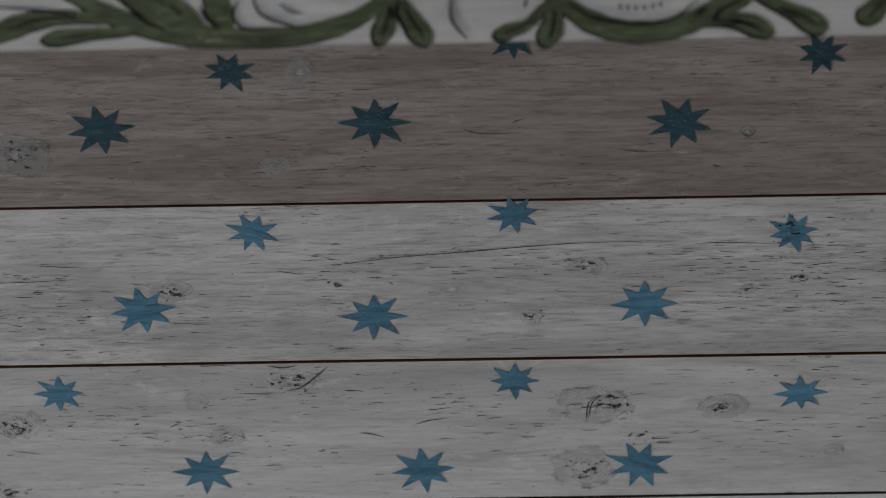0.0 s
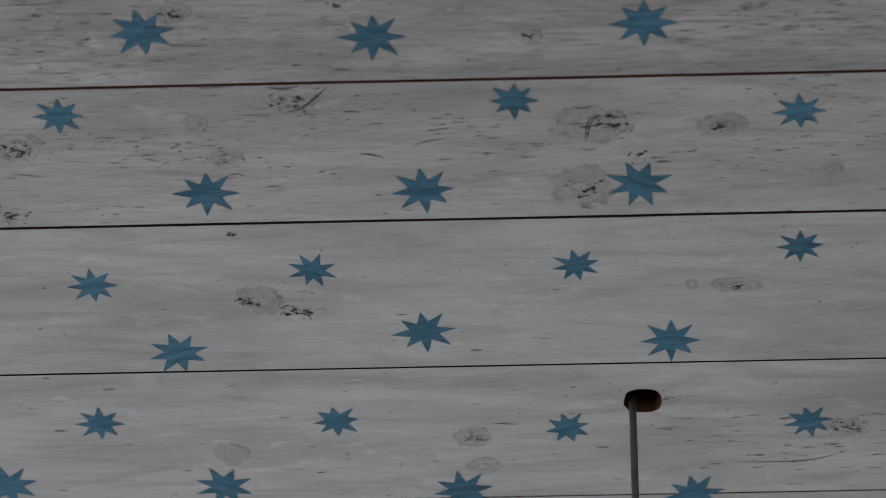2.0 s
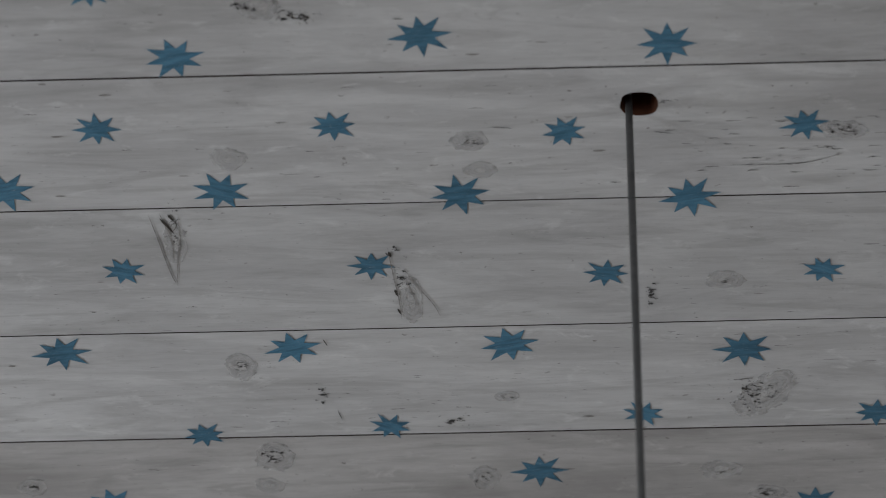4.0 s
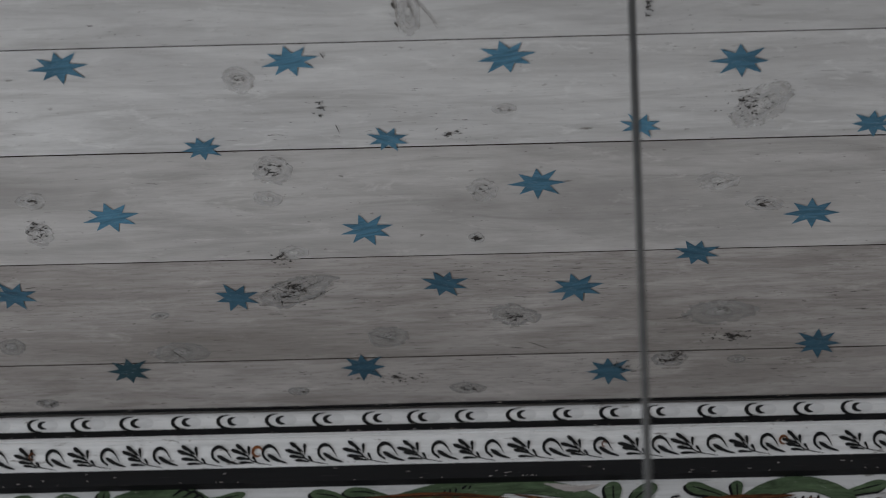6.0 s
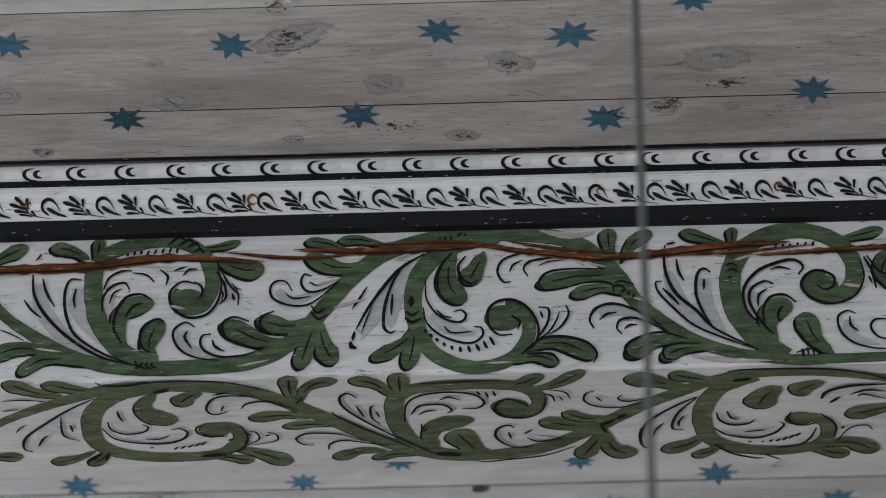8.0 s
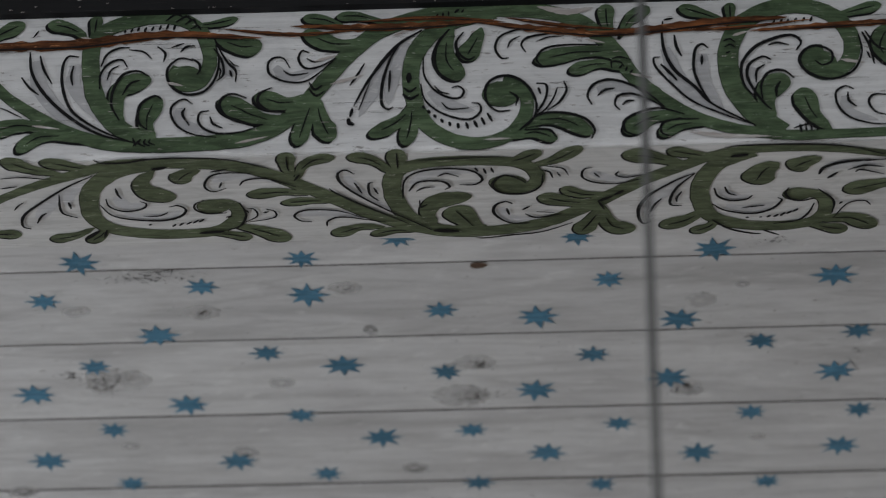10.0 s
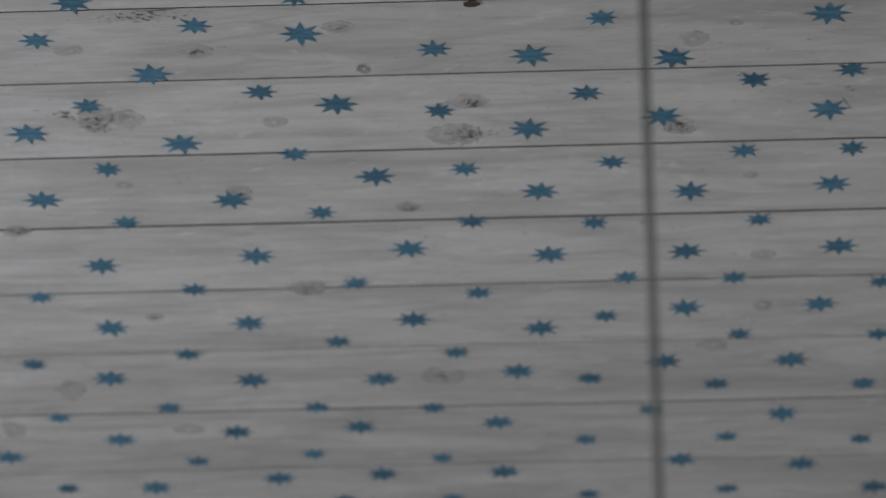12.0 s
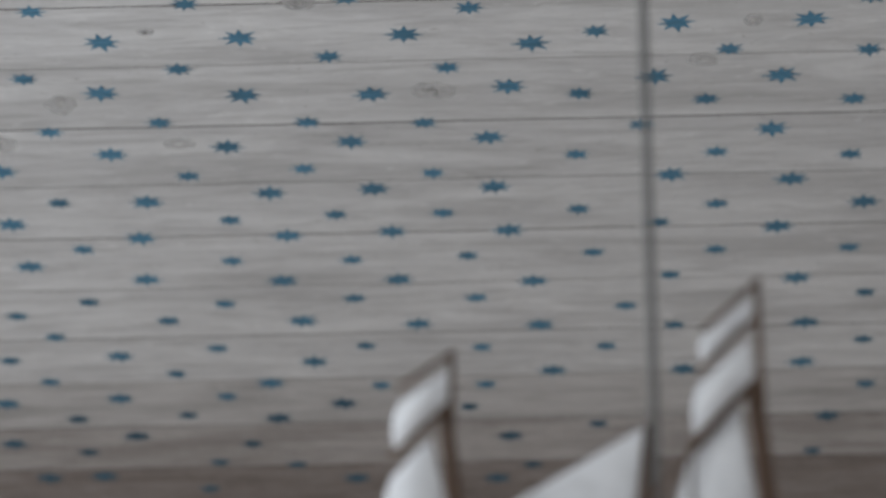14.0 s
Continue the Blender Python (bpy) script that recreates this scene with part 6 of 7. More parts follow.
REAR_UNDER_STROKES = [
    ('S', 0.0203, [(-0.575, 0.171), (-0.534, 0.198), (-0.489, 0.226), (-0.430, 0.245), (-0.374, 0.249), (-0.311, 0.248), (-0.260, 0.235), (-0.221, 0.212), (-0.188, 0.180)]),
    ('S', 0.0222, [(-0.030, 0.184), (0.004, 0.222), (0.041, 0.245), (0.085, 0.251), (0.124, 0.242), (0.155, 0.221), (0.185, 0.189)]),
    ('S', 0.0203, [(-0.518, 0.165), (-0.477, 0.197), (-0.440, 0.227), (-0.393, 0.246)]),
    ('S', 0.0222, [(-0.391, 0.160), (-0.393, 0.199), (-0.385, 0.241)]),
    ('S', 0.0145, [(-0.463, 0.174), (-0.435, 0.205), (-0.411, 0.237)]),
    ('L', 0.0203, [(-0.492, 0.221), (-0.560, 0.215), (-0.605, 0.222), (-0.660, 0.246)]),
    ('L', 0.0168, [(-0.476, 0.237), (-0.531, 0.239), (-0.563, 0.243), (-0.591, 0.247)]),
    ('L', 0.0168, [(-0.200, 0.189), (-0.205, 0.223), (-0.216, 0.263)]),
    ('L', 0.0186, [(-0.196, 0.186), (-0.181, 0.223), (-0.160, 0.265)]),
    ('L', 0.0150, [(-0.020, 0.196), (-0.046, 0.234), (-0.068, 0.245), (-0.087, 0.254)]),
    ('L', 0.0186, [(-0.023, 0.193), (-0.021, 0.231), (-0.030, 0.270)]),
    ('L', 0.0186, [(0.120, 0.243), (0.160, 0.236), (0.192, 0.240), (0.223, 0.260)]),
    ('L', 0.0194, [(0.192, 0.194), (0.235, 0.221), (0.260, 0.237), (0.280, 0.257)]),
    ('L', 0.0177, [(0.139, 0.236), (0.173, 0.216), (0.201, 0.194)]),
    ('L', 0.0221, [(0.365, 0.185), (0.341, 0.216), (0.321, 0.245)]),
    ('G', 0.0073, [(-0.339, 0.192), (-0.322, 0.219), (-0.284, 0.225)]),
    ('G', 0.0066, [(-0.002, 0.197), (0.029, 0.221), (0.079, 0.227)]),
    ('G', 0.0059, [(-0.133, 0.197), (-0.130, 0.224), (-0.115, 0.244)]),
    ('K', 0.0026, [(-0.133, 0.195), (-0.134, 0.228), (-0.118, 0.257)]),
    ('K', 0.0026, [(-0.354, 0.192), (-0.342, 0.219), (-0.301, 0.237)]),
    ('K', 0.0022, [(-0.323, 0.202), (-0.314, 0.211), (-0.300, 0.216)]),
    ('K', 0.0026, [(-0.004, 0.208), (0.023, 0.230), (0.073, 0.239), (0.110, 0.232), (0.138, 0.208)]),
    ('K', 0.0026, [(-0.641, 0.199), (-0.597, 0.204), (-0.550, 0.214)]),
    ('K', 0.0026, [(-0.499, 0.191), (-0.479, 0.220), (-0.454, 0.236)]),
    ('K', 0.0022, [(0.224, 0.219), (0.249, 0.235)]),
    ('K', 0.0022, [(0.161, 0.244), (0.187, 0.240), (0.212, 0.253)]),
    ('K', 0.0026, [(-0.370, 0.196), (-0.376, 0.218), (-0.365, 0.235), (-0.335, 0.239)]),
    ('K', 0.0022, [(-0.446, 0.199), (-0.433, 0.216)]),
    ('K', 0.0022, [(-0.413, 0.201), (-0.406, 0.222), (-0.391, 0.235)]),
    ('K', 0.0026, [(-0.202, 0.209), (-0.199, 0.227)]),
    ('K', 0.0026, [(-0.192, 0.200), (-0.195, 0.222), (-0.183, 0.244)]),
    ('K', 0.0022, [(-0.053, 0.213), (-0.051, 0.202)]),
    ('K', 0.0022, [(0.052, 0.211), (0.053, 0.218)]),
    ('K', 0.0022, [(0.060, 0.212), (0.062, 0.220)]),
    ('K', 0.0022, [(0.070, 0.213), (0.070, 0.220)]),
    ('K', 0.0022, [(0.079, 0.213), (0.080, 0.220)]),
    ('K', 0.0022, [(0.089, 0.211), (0.089, 0.218)]),
    ('K', 0.0022, [(0.097, 0.209), (0.097, 0.216)]),
    ('K', 0.0035, [(0.134, 0.230), (0.149, 0.218)]),
    ('K', 0.0030, [(0.155, 0.238), (0.164, 0.219)]),
]
CRACKS = [
    ('C', 0.0138, [(-1.046, 0.211), (-0.972, 0.220), (-0.832, 0.222), (-0.692, 0.236), (-0.533, 0.225)]),
    ('C', 0.0055, [(-0.599, 0.245), (-0.486, 0.230), (-0.375, 0.235)]),
    ('C', 0.0101, [(-0.487, 0.247), (-0.375, 0.240), (-0.263, 0.241), (-0.151, 0.249)]),
    ('C', 0.0055, [(-0.375, 0.252), (-0.244, 0.255), (-0.133, 0.244)]),
    ('C', 0.0092, [(-0.189, 0.248), (-0.096, 0.230), (0.015, 0.215), (0.089, 0.217)]),
    ('C', 0.0120, [(-0.022, 0.212), (0.099, 0.219), (0.220, 0.232), (0.331, 0.238)]),
    ('C', 0.0083, [(0.265, 0.213), (0.376, 0.218), (0.485, 0.223), (0.552, 0.225)]),
    ('C', 0.0055, [(-0.133, 0.252), (-0.040, 0.233), (0.053, 0.223)]),
    ('C', 0.0046, [(0.145, 0.216), (0.256, 0.220), (0.368, 0.232)]),
]
PAINT_LOSS = [
    ('C', 0.0111, [(-0.081, 0.273), (-0.030, 0.261), (0.012, 0.268)]),
    ('C', 0.0074, [(0.161, 0.018), (0.220, 0.009), (0.293, 0.006)]),
    ('C', 0.0046, [(-0.448, 0.175), (-0.408, 0.187)]),
    ('C', 0.0055, [(-0.420, 0.130), (-0.365, 0.146)]),
    ('C', 0.0055, [(0.410, 0.152), (0.451, 0.144)]),
    ('C', 0.0037, [(-0.907, 0.064), (-0.860, 0.056)]),
    ('C', 0.0046, [(-0.688, 0.142), (-0.660, 0.134)]),
    ('C', 0.0037, [(-0.319, 0.221), (-0.291, 0.234)]),
    ('C', 0.0046, [(-0.832, 0.236), (-0.804, 0.228)]),
    ('C', 0.0046, [(0.069, 0.135), (0.105, 0.125)]),
    ('C', 0.0037, [(-0.171, 0.014), (-0.126, 0.015)]),
    ('C', 0.0037, [(-0.574, 0.019), (-0.519, 0.031)]),
    ('C', 0.0046, [(0.237, 0.204), (0.265, 0.213)]),
    ('C', 0.0037, [(-0.003, 0.205), (0.030, 0.197)]),
]
WORN = paint("worn_through_paint", (0.52, 0.50, 0.49), (0.40, 0.35, 0.33), (0.62, 0.61, 0.6), 0.58, 60, 0.8)


def on_face(x, h, lift):
    return (x, FACE_Y - lift, UNDER_Z + h)


def on_under(x, d, lift):
    return (x, FACE_Y + d, UNDER_Z - lift)


def painted_beam(dy, strokes, label):
    beam = new("ceiling_beam")
    tagged(beam, label, "beam", "painted ceiling beams")
    r = 0.006
    bm = bmesh.new()
    extrude_x(bm, [(FACE_Y, TOP), (FACE_Y, UNDER_Z + r), (FACE_Y + 0.3 * r, UNDER_Z + 0.3 * r), (FACE_Y + r, UNDER_Z), (BACK_Y - r, UNDER_Z), (BACK_Y - 0.3 * r, UNDER_Z + 0.3 * r), (BACK_Y, UNDER_Z + r), (BACK_Y, TOP)], X0, X1, 80, 0.0012)
    part("beam_timber", bm, WHITE, beam)
    z0, z1, z2, z3, z4, z5 = PROFILE_Z
    # black line where the moulding meets the boards
    bm = bmesh.new()
    extrude_x(bm, [(5.7245, TOP - 0.0005), (5.7205, TOP - 0.0005), (5.7205, TOP - 0.0045), (5.7245, TOP - 0.0045)], X0, X1, 120, 0.0016)
    part("black_top_line", bm, BLACK, beam)
    bm = bmesh.new()
    half = (z0 - z1) / 2
    roll = [(5.742 - 0.021 * math.cos(a), (z0 + z1) / 2 - 0.002 + (half - 0.002) * math.sin(a)) for a in np.linspace(math.pi / 2, -math.pi / 2, 11)]
    extrude_x(bm, roll + [(FACE_Y - 0.001, z1), (FACE_Y - 0.001, TOP - 0.001)], X0, X1, 80, 0.0009)
    part("roll_moulding", bm, WHITE, beam, "white half-round moulding with black crescents")
    bm = bmesh.new()
    extrude_x(bm, [(FACE_Y - 0.0012, z1 + 0.0005), (5.7345, z1 + 0.0005), (5.7345, z2), (FACE_Y - 0.0012, z2)], X0, X1, 80, 0.0009)
    part("black_fillet", bm, BLACK, beam)
    bm = bmesh.new()
    zs = z2 - (z2 - z3) * 0.28
    cove = [(5.7355, z2 - 0.0003), (5.7355, z2 - 0.006), (5.7375, z2 - 0.0068), (5.7375, zs + 0.004), (5.7395, zs + 0.002)]
    for u in np.linspace(0, 1, 8):
        cove.append((5.7410 + 0.0235 * u + 0.004 * math.sin(math.pi * u), zs - (zs - z3) * u))
    extrude_x(bm, cove + [(FACE_Y - 0.0014, z3), (FACE_Y - 0.0014, z2 - 0.0003)], X0, X1, 80, 0.0008)
    part("cove_moulding", bm, WHITE, beam, "white coved moulding with black sprigs")
    bm = bmesh.new()
    extrude_x(bm, [(FACE_Y - 0.0016, z3 - 0.0004), (5.7655, z3 - 0.0004), (5.7725, z4), (FACE_Y - 0.0016, z4)], X0, X1, 80, 0.0009)
    part("black_band", bm, BLACK, beam)

    # crescents on the roll
    def on_roll(x, v, lift):
        a = radians(-33 + 52 * v)
        return (x, 5.742 - (0.0212 + lift) * math.cos(a), (z0 + z1) / 2 - 0.002 + (half - 0.002 + lift) * math.sin(a))

    def arc(x, width, height, a0, a1):
        return [(x - width * math.cos(a), height * math.sin(a)) for a in np.linspace(a0, a1, 8)]

    rnd = random.Random(3)
    marks, glaze = bmesh.new(), bmesh.new()

    def curve_mark(bm, pts, full, lift):
        """A crescent: thin ends and a full middle, in the roll's own measure."""
        line = spline(pts, 4)
        last, n = None, len(line) - 1
        for i, q in enumerate(line):
            d = (line[min(n, i + 1)] - line[max(0, i - 1)])
            d = Vector((d.x, d.y * 0.017)).normalized()
            w = full * (0.2 + 0.8 * math.sin(math.pi * i / n))
            s = Vector((-d.y * w, d.x * w / 0.017))
            pair = [bm.verts.new(on_roll(*(q + s), lift)), bm.verts.new(on_roll(*(q - s), lift))]
            if last:
                bm.faces.new((last[0], last[1], pair[1], pair[0]))
            last = pair

    x = -0.933 - 0.0791 * 45
    while x < 4.5:
        o = rnd.uniform(-0.004, 0.004)
        k = rnd.uniform(0.9, 1.08)
        curve_mark(marks, arc(x + o + 0.019, 0.019 * k, 0.74 * k, -1.75, 1.55), 0.0031, 0.0006)
        curve_mark(marks, arc(x + o + 0.030, 0.0115 * k, 0.40 * k, -1.6, 1.5), 0.0036, 0.0006)
        last = None
        for q in np.linspace(-0.95, 0.95, 9):
            w = 0.014 * math.sqrt(1 - q * q)
            row = [glaze.verts.new(on_roll(x + 0.037 + s * w, 0.58 * q, 0.0004)) for s in (-1, 1)]
            if last:
                glaze.faces.new((last[0], last[1], row[1], row[0]))
            last = row
        x += 0.0791
    even_normals(marks, (0, -1, -0.6))
    even_normals(glaze, (0, -1, -0.6))
    part("crescent_painting", marks, BLACK, beam)
    part("crescent_shadow", glaze, GREY_PALE, beam)

    # sprigs on the cove
    def on_cove(x, h, lift):
        u = max(0.0, min(1.0, 0.5 - h / (zs - z3)))
        return (x, 5.7410 + 0.0235 * u + 0.004 * math.sin(math.pi * u) - lift - 0.0012, zs - (zs - z3) * u)

    sprigs = bmesh.new()
    x = -0.9555 - 0.0908 * 39
    high = (zs - z3)
    while x < 4.5:
        j = lambda s: rnd.uniform(-s, s)
        o = j(0.003)
        x0 = x + o
        s = rnd.uniform(0.92, 1.06)
        at = lambda a, h: (x0 + 0.00093 * a * s, h * high)
        ribbon(sprigs, "K", 0.0019, [at(14, 0.34), at(27, 0.02), at(42, -0.28), at(76, -0.47)], on_cove, 0.001)
        for fa, fh, ta, th in ((30, 0.08, 7, 0.40), (33, -0.06, -3, 0.20), (36, -0.18, 6, -0.06), (42, -0.34, 14, -0.27), (33, -0.02, 32, 0.36), (48, -0.34, 40, -0.04)):
            ta, th = ta + j(2.0), th + j(0.05)
            ribbon(sprigs, "L", 0.0053 if fa < 40 else 0.0044, [at(fa, fh), at((fa + ta) / 2, (fh + th) / 2 + 0.02), at(ta, th)], on_cove, 0.0012)
        ribbon(sprigs, "G", 0.0047, [at(71, -0.30), at(60, -0.06), at(60, 0.20), at(70, 0.33), at(82, 0.22), at(93, -0.16)], on_cove, 0.0014)
        ribbon(sprigs, "L", 0.0062, [at(105, -0.40), at(86, -0.24), at(67, 0.02)], on_cove, 0.0016)
        x += 0.0908
    wear = bmesh.new()
    for wx, wr in ((-0.552, 0.006), (-0.925, 0.004), (0.315, 0.005), (0.02, 0.003)):
        loop = [(wx + wr * math.cos(q) * 1.3, wr * math.sin(q) + 0.004) for q in np.linspace(0, 5.4, 9)]
        ribbon(wear, "C", wr * 0.9, loop, on_cove, 0.002)
    even_normals(wear, (0, -1, 0))
    part("worn_spots", wear, RAW, beam)
    even_normals(sprigs, (0, -1, 0))
    part("sprig_painting", sprigs, BLACK, beam)

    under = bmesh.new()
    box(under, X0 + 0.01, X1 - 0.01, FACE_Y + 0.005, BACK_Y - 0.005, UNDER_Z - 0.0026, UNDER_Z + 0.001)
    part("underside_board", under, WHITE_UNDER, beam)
    brushwork(beam, FACE_STROKES, lambda a, b, c: on_face(a, b, c + 0.0012), (0, -1, 0), GREEN, stem_shade=(-0.0003, -0.0003))
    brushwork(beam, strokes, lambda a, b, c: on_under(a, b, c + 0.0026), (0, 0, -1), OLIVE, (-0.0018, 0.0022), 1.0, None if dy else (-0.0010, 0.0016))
    raw, dark = bmesh.new(), bmesh.new()
    for n, (kind, w, pts) in enumerate(CRACKS):
        ribbon(raw, kind, w * 1.9, pts, lambda a, b, c: on_face(a, b, c + 0.0012), 0.003 + 0.0001 * n)
        ribbon(dark, kind, w * 0.35, [(p, q - w * 0.45) for p, q in pts], lambda a, b, c: on_face(a, b, c + 0.0012), 0.0045 + 0.0001 * n)
    loss = bmesh.new()
    for n, (kind, w, pts) in enumerate(PAINT_LOSS):
        ribbon(loss, kind, w * 1.4, pts, lambda a, b, c: on_face(a, b, c + 0.0012), 0.0027)
    # light scratches along the grain, and hairline cracks
    for n in range(330):
        x, h = rnd.uniform(-1.2, 0.75), rnd.uniform(0.004, 0.274)
        if noise.noise((x * 3.1, h * 14, 2.6)) < -0.05:
            continue
        l = rnd.uniform(0.002, 0.011)
        ribbon(loss, "C", rnd.uniform(0.0006, 0.0016), [(x - l, h), (x, h + rnd.uniform(-0.0008, 0.0008)), (x + l, h)], lambda a, b, c: on_face(a, b, c + 0.0012), 0.0027)
    for n in range(46):
        x, l = rnd.uniform(-1.2, 0.75), rnd.uniform(0.012, 0.07)
        h = rnd.gauss(0.232, 0.014) if n % 2 else rnd.uniform(0.01, 0.27)
        ribbon(dark, "C", rnd.uniform(0.0006, 0.0012), [(x - l, h), (x, h + rnd.uniform(-0.002, 0.002)), (x + l, h + rnd.uniform(-0.003, 0.003))], lambda a, b, c: on_face(a, min(b, 0.276), c + 0.0012), 0.0028)
    even_normals(loss, (0, -1, 0))
    part("worn_paint_patches", loss, WORN, beam)
    # chipped edges of the black lines
    chips = bmesh.new()
    for n in range(170):
        x, l = rnd.uniform(-1.2, 0.75), rnd.uniform(0.001, 0.0042)
        w = rnd.uniform(0.0007, 0.0018)
        edge, y = rnd.choice(((z1 + 0.0002, 5.7335), (z2 + 0.0006, 5.7335), (z3 - 0.001, 5.7643), (z4 + 0.001, 5.7708), (rnd.uniform(z4, z3), 5.7640), (TOP - 0.003, 5.7196)))
        ribbon(chips, "C", w, [(x - l, edge), (x, edge + rnd.uniform(-0.0008, 0.0008)), (x + l, edge)], lambda a, b, c: (a, y - c, b), 0.0006)
    even_normals(chips, (0, -1, 0))
    part("paint_chips", chips, WORN, beam)
    even_normals(raw, (0, -1, 0))
    even_normals(dark, (0, -1, 0))
    part("split_gap", dark, BLACK, beam)
    part("split_in_the_timber", raw, RAW, beam, "long reddish-brown drying split")
    beam.matrix_basis = pose(0, dy, 0)
    return beam


painted_beam(0.0, UNDER_STROKES, "white-painted ceiling beam with green acanthus scrolls and black mouldings")
painted_beam(-3.1442, REAR_UNDER_STROKES, "white-painted ceiling beam with olive acanthus scrolls underneath")

# ---- hanging rod ----
ROD = (0.0680, 4.352)


def rod_mesh(bm, a, b, ra, rb, sides=12):
    a, b = Vector(a), Vector(b)
    q = (b - a).to_track_quat("Z", "Y")
    rings = []
    for p, r in ((a, ra), (b, rb)):
        rings.append([bm.verts.new(p + q @ Vector((r * math.cos(k * math.tau / sides), r * math.sin(k * math.tau / sides), 0))) for k in range(sides)])
    for k in range(sides):
        bm.faces.new((rings[0][k], rings[0][(k + 1) % sides], rings[1][(k + 1) % sides], rings[1][k])).smooth = True
    bm.faces.new(rings[0][::-1])
    bm.faces.new(rings[1])


bm = bmesh.new()
rod_mesh(bm, (*ROD, 2.78), (*ROD, TOP + 0.12), 0.0052, 0.0052)
rod = part("hanging_rod", bm, IRON)
tagged(rod, "thin dark grey iron rod hanging from a hole in the ceiling", "rod")

# ---- votive ship on the rod ----
ship = new("model_ship")
tagged(ship, "hanging model sailing ship with white sails and brown masts", "model ship")
SY = ROD[1]


def spar(name, a, b, ra, rb, parent=None):
    bm = bmesh.new()
    rod_mesh(bm, a, b, ra, rb, 10)
    return part(name, bm, SPAR, parent or ship)


def sail(name, corners, belly, parent=None):
    """A four-cornered sail (top inner, top outer, low outer, low inner), hollow with the wind, with thickness."""
    bm = bmesh.new()
    n = 10
    tl, tr, br, bl = [Vector(c) for c in corners]
    sheets = []
    for off in (0.0, 0.0012):
        g = []
        for i in range(n + 1):
            v = i / n
            row = []
            for k in range(n + 1):
                u = k / n
                p = (tl * (1 - u) + tr * u) * (1 - v) + (bl * (1 - u) + br * u) * v
                full = math.sin(math.pi * u) * math.sin(math.pi * v)
                p = p + Vector((-0.30 * belly * math.sin(math.pi * v) * (u ** 1.5), -belly * full - off, 0.0))
                row.append(bm.verts.new(p))
            g.append(row)
        sheets.append(g)
    for s, g in enumerate(sheets):
        for i in range(n):
            for k in range(n):
                q = (g[i][k], g[i][k + 1], g[i + 1][k + 1], g[i + 1][k])
                bm.faces.new(q if s else q[::-1]).smooth = True
    a, b = sheets
    rim = [(0, k) for k in range(n)] + [(i, n) for i in range(n)] + [(n, k) for k in range(n, 0, -1)] + [(i, 0) for i in range(n, 0, -1)]
    for p, q in zip(rim, rim[1:] + rim[:1]):
        bm.faces.new((a[p[0]][p[1]], a[q[0]][q[1]], b[q[0]][q[1]], b[p[0]][p[1]]))
    bmesh.ops.recalc_face_normals(bm, faces=bm.faces)
    return part(name, bm, SAIL, parent or ship)


def at(x, z, dy=0.0):
    return (x, SY + dy, z)


# masts and topmasts
main_mast = spar("mast", at(0.2229, 2.8338), at(0.1777, 3.3255), 0.0128, 0.0092)
spar("topmast", at(0.1855, 3.3025), at(0.1859, 3.4516), 0.0050, 0.0036, main_mast)
fore_mast = spar("mast", at(-0.1147, 2.8397, 0.004), at(-0.1609, 3.3047, 0.004), 0.0125, 0.0075)
spar("topmast", at(-0.1548, 3.2899), at(-0.1530, 3.3761), 0.0048, 0.0034, fore_mast)
spar("mast", at(0.0603, 2.8367, 0.012), at(0.0585, 3.2866, 0.012), 0.0200, 0.0062)
# yards
spar("yard", at(0.1884, 3.4516, -0.009), at(0.1234, 3.3902, -0.009), 0.0036, 0.0029, main_mast)
spar("yard", at(0.1817, 3.4039, -0.009), at(0.1175, 3.3416, -0.009), 0.0040, 0.0032, main_mast)
spar("yard", at(0.1803, 3.3295, -0.009), at(0.1037, 3.2510, -0.009), 0.0050, 0.0040, main_mast)
spar("yard", at(-0.1493, 3.3719, -0.009), at(-0.2130, 3.3287, -0.009), 0.0038, 0.0030, fore_mast)
spar("yard", at(-0.1559, 3.3086, -0.009), at(-0.2217, 3.2460, -0.009), 0.0044, 0.0035, fore_mast)
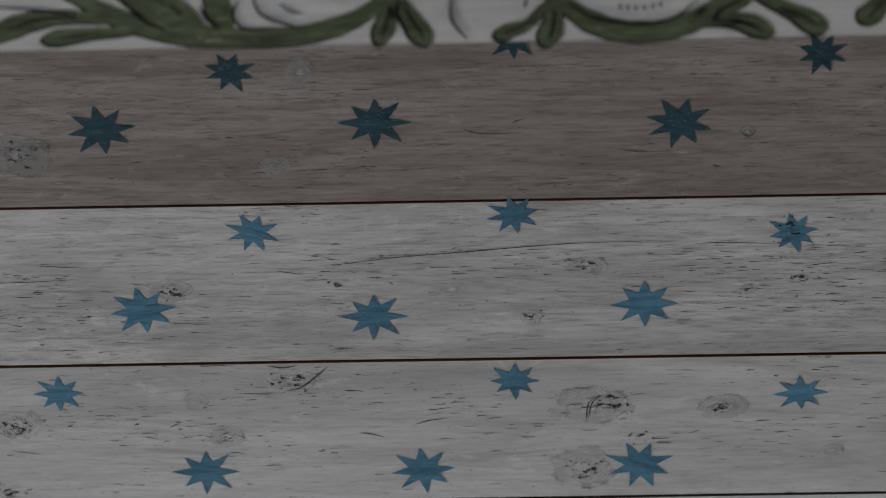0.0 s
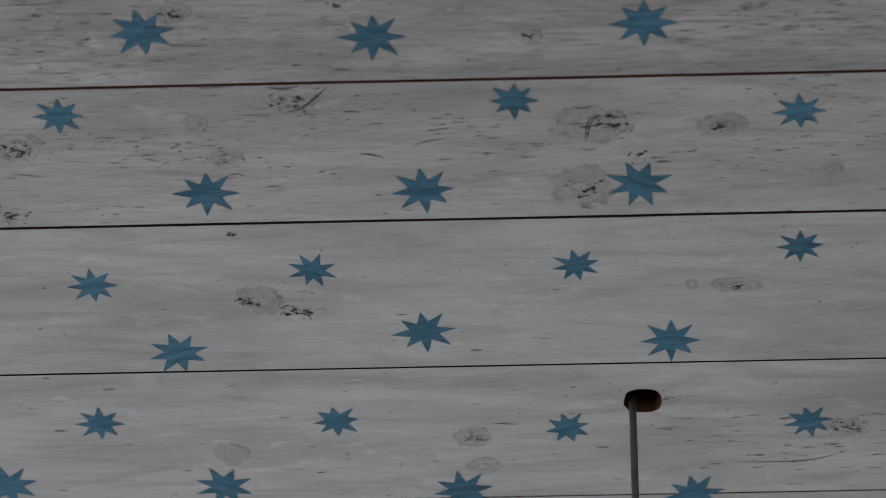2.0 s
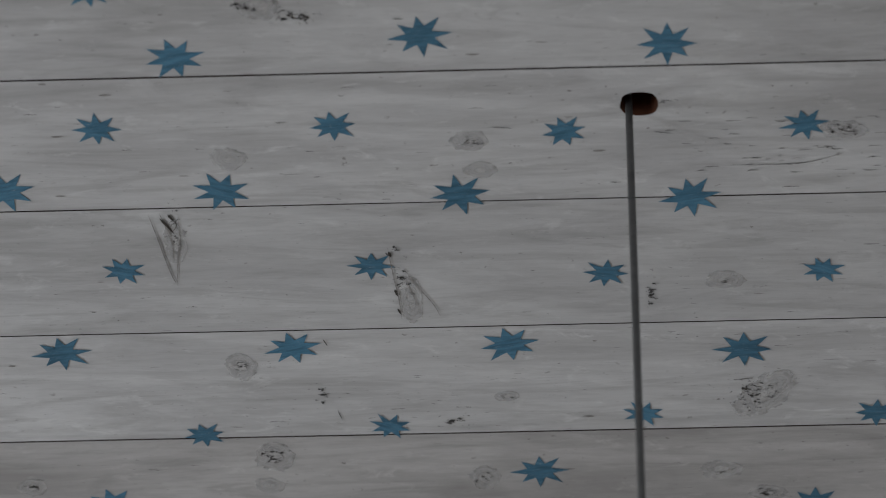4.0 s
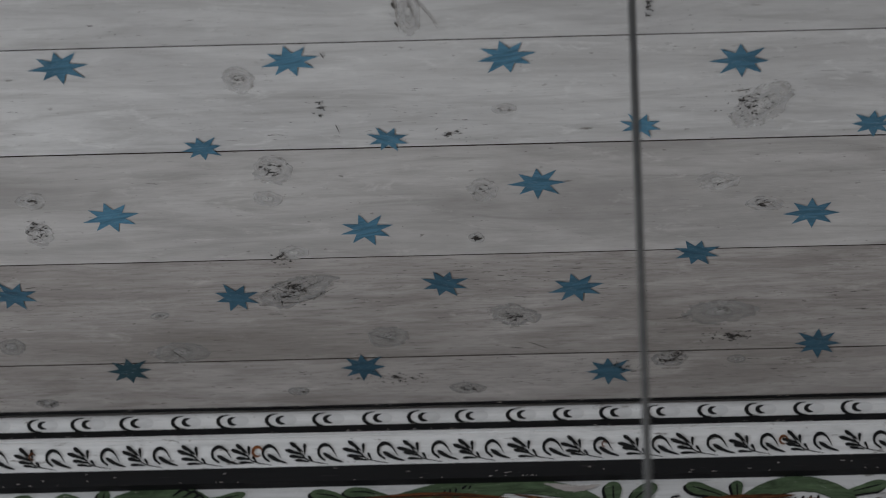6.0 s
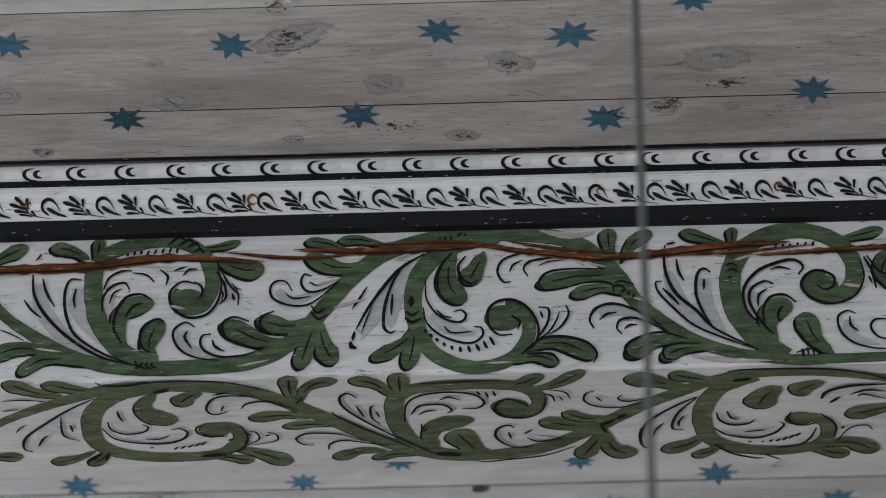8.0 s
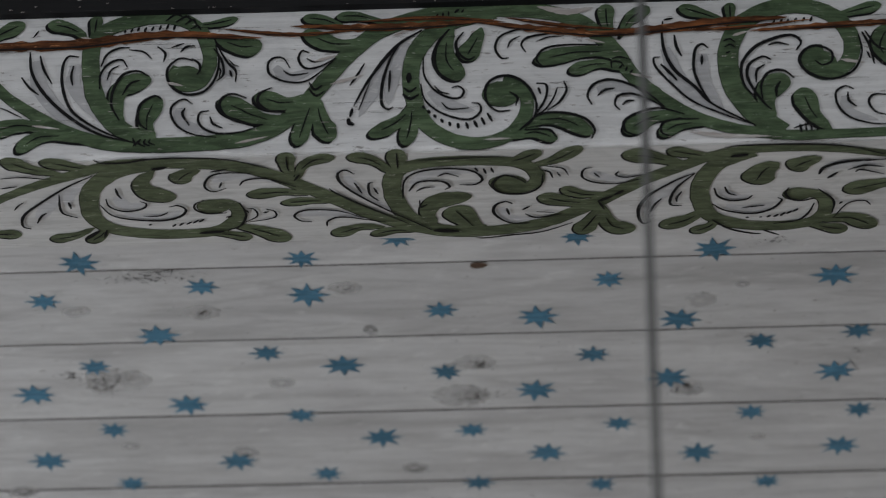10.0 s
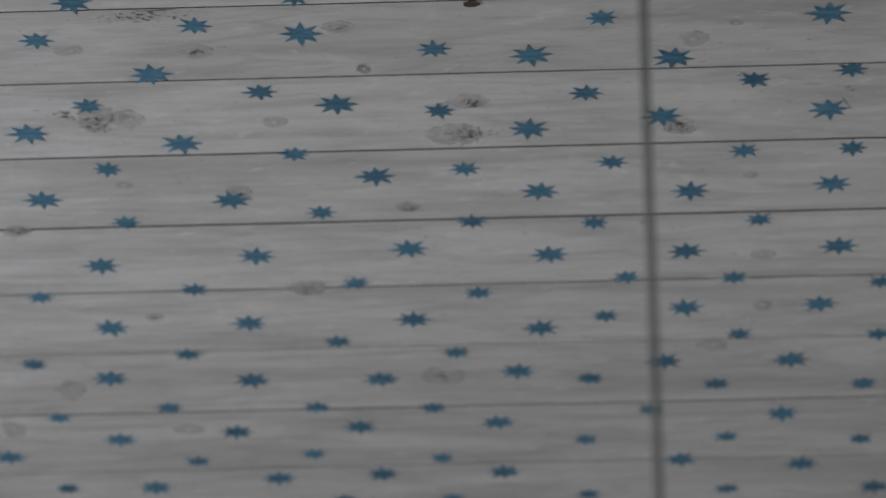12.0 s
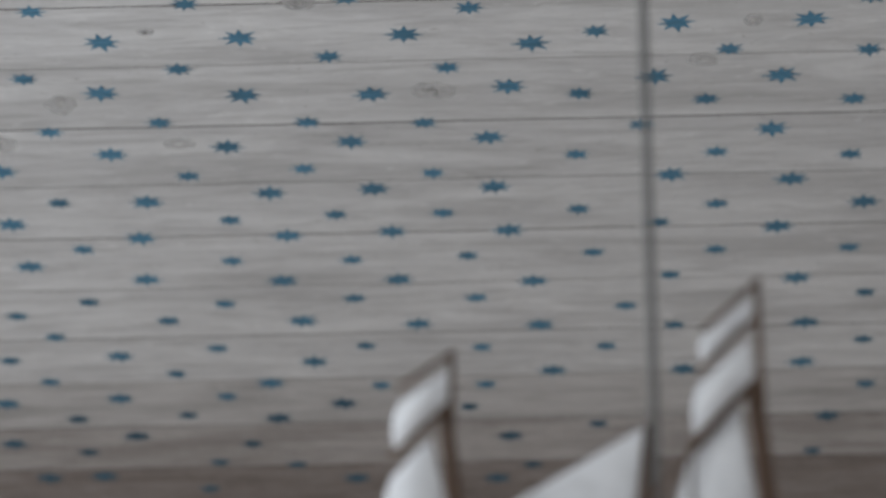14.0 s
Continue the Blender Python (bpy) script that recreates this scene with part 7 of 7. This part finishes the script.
# sails: upper inner, upper outer, lower outer, lower inner corner
sail("topgallant_sail", [at(0.1791, 3.4353), at(0.1213, 3.3848), at(0.1224, 3.3577), at(0.1780, 3.4053)], 0.010)
sail("topsail", [at(0.1748, 3.3836), at(0.1159, 3.3282), at(0.1117, 3.2694), at(0.1780, 3.3349)], 0.014)
sail("main_sail", [at(0.1597, 3.3058), at(0.1061, 3.2470), at(0.0436, 3.0057), at(0.2059, 3.0026)], 0.016)
sail("topgallant_sail", [at(-0.1557, 3.3558), at(-0.2130, 3.3139), at(-0.2156, 3.2578), at(-0.1547, 3.3153)], 0.014)
sail("main_sail", [at(-0.1772, 3.2743), at(-0.2205, 3.2274), at(-0.2520, 3.0113), at(-0.1191, 3.0088)], 0.026)
# staysail that runs up to the rod, and stays
sail("staysail", [at(0.0559, 3.2813), at(0.0528, 3.2794), at(-0.2522, 3.0947), at(0.0335, 3.0890)], 0.008)
spar("stay", at(0.0572, 3.2833), at(-0.2766, 3.0810), 0.0016, 0.0016)
spar("stay", at(0.1751, 3.3229, -0.012), at(0.0227, 3.1475, -0.012), 0.0026, 0.0022)
spar("stay", at(0.1085, 3.2443, -0.014), at(0.0990, 3.0046, -0.014), 0.0022, 0.0022)
# hull
bm = bmesh.new()
rings = []
for i in range(17):
    u = i / 16 * 2 - 1
    half = 0.075 * (1 - abs(u) ** 2.6) + 0.004
    rise = 0.05 * abs(u) ** 2.2
    ring = []
    for k in range(9):
        a = math.pi * k / 8
        ring.append(bm.verts.new((0.06 + u * 0.42, SY + half * math.cos(a), 2.82 + rise - (0.14 - 0.4 * rise) * math.sin(a) ** 0.8)))
    rings.append(ring)
for p, q in zip(rings, rings[1:]):
    for k in range(8):
        bm.faces.new((p[k], p[k + 1], q[k + 1], q[k])).smooth = True
    bm.faces.new((p[8], p[0], q[0], q[8]))
bm.faces.new(rings[0])
bm.faces.new(rings[-1])
bmesh.ops.recalc_face_normals(bm, faces=bm.faces)
part("hull", bm, SPAR, ship)
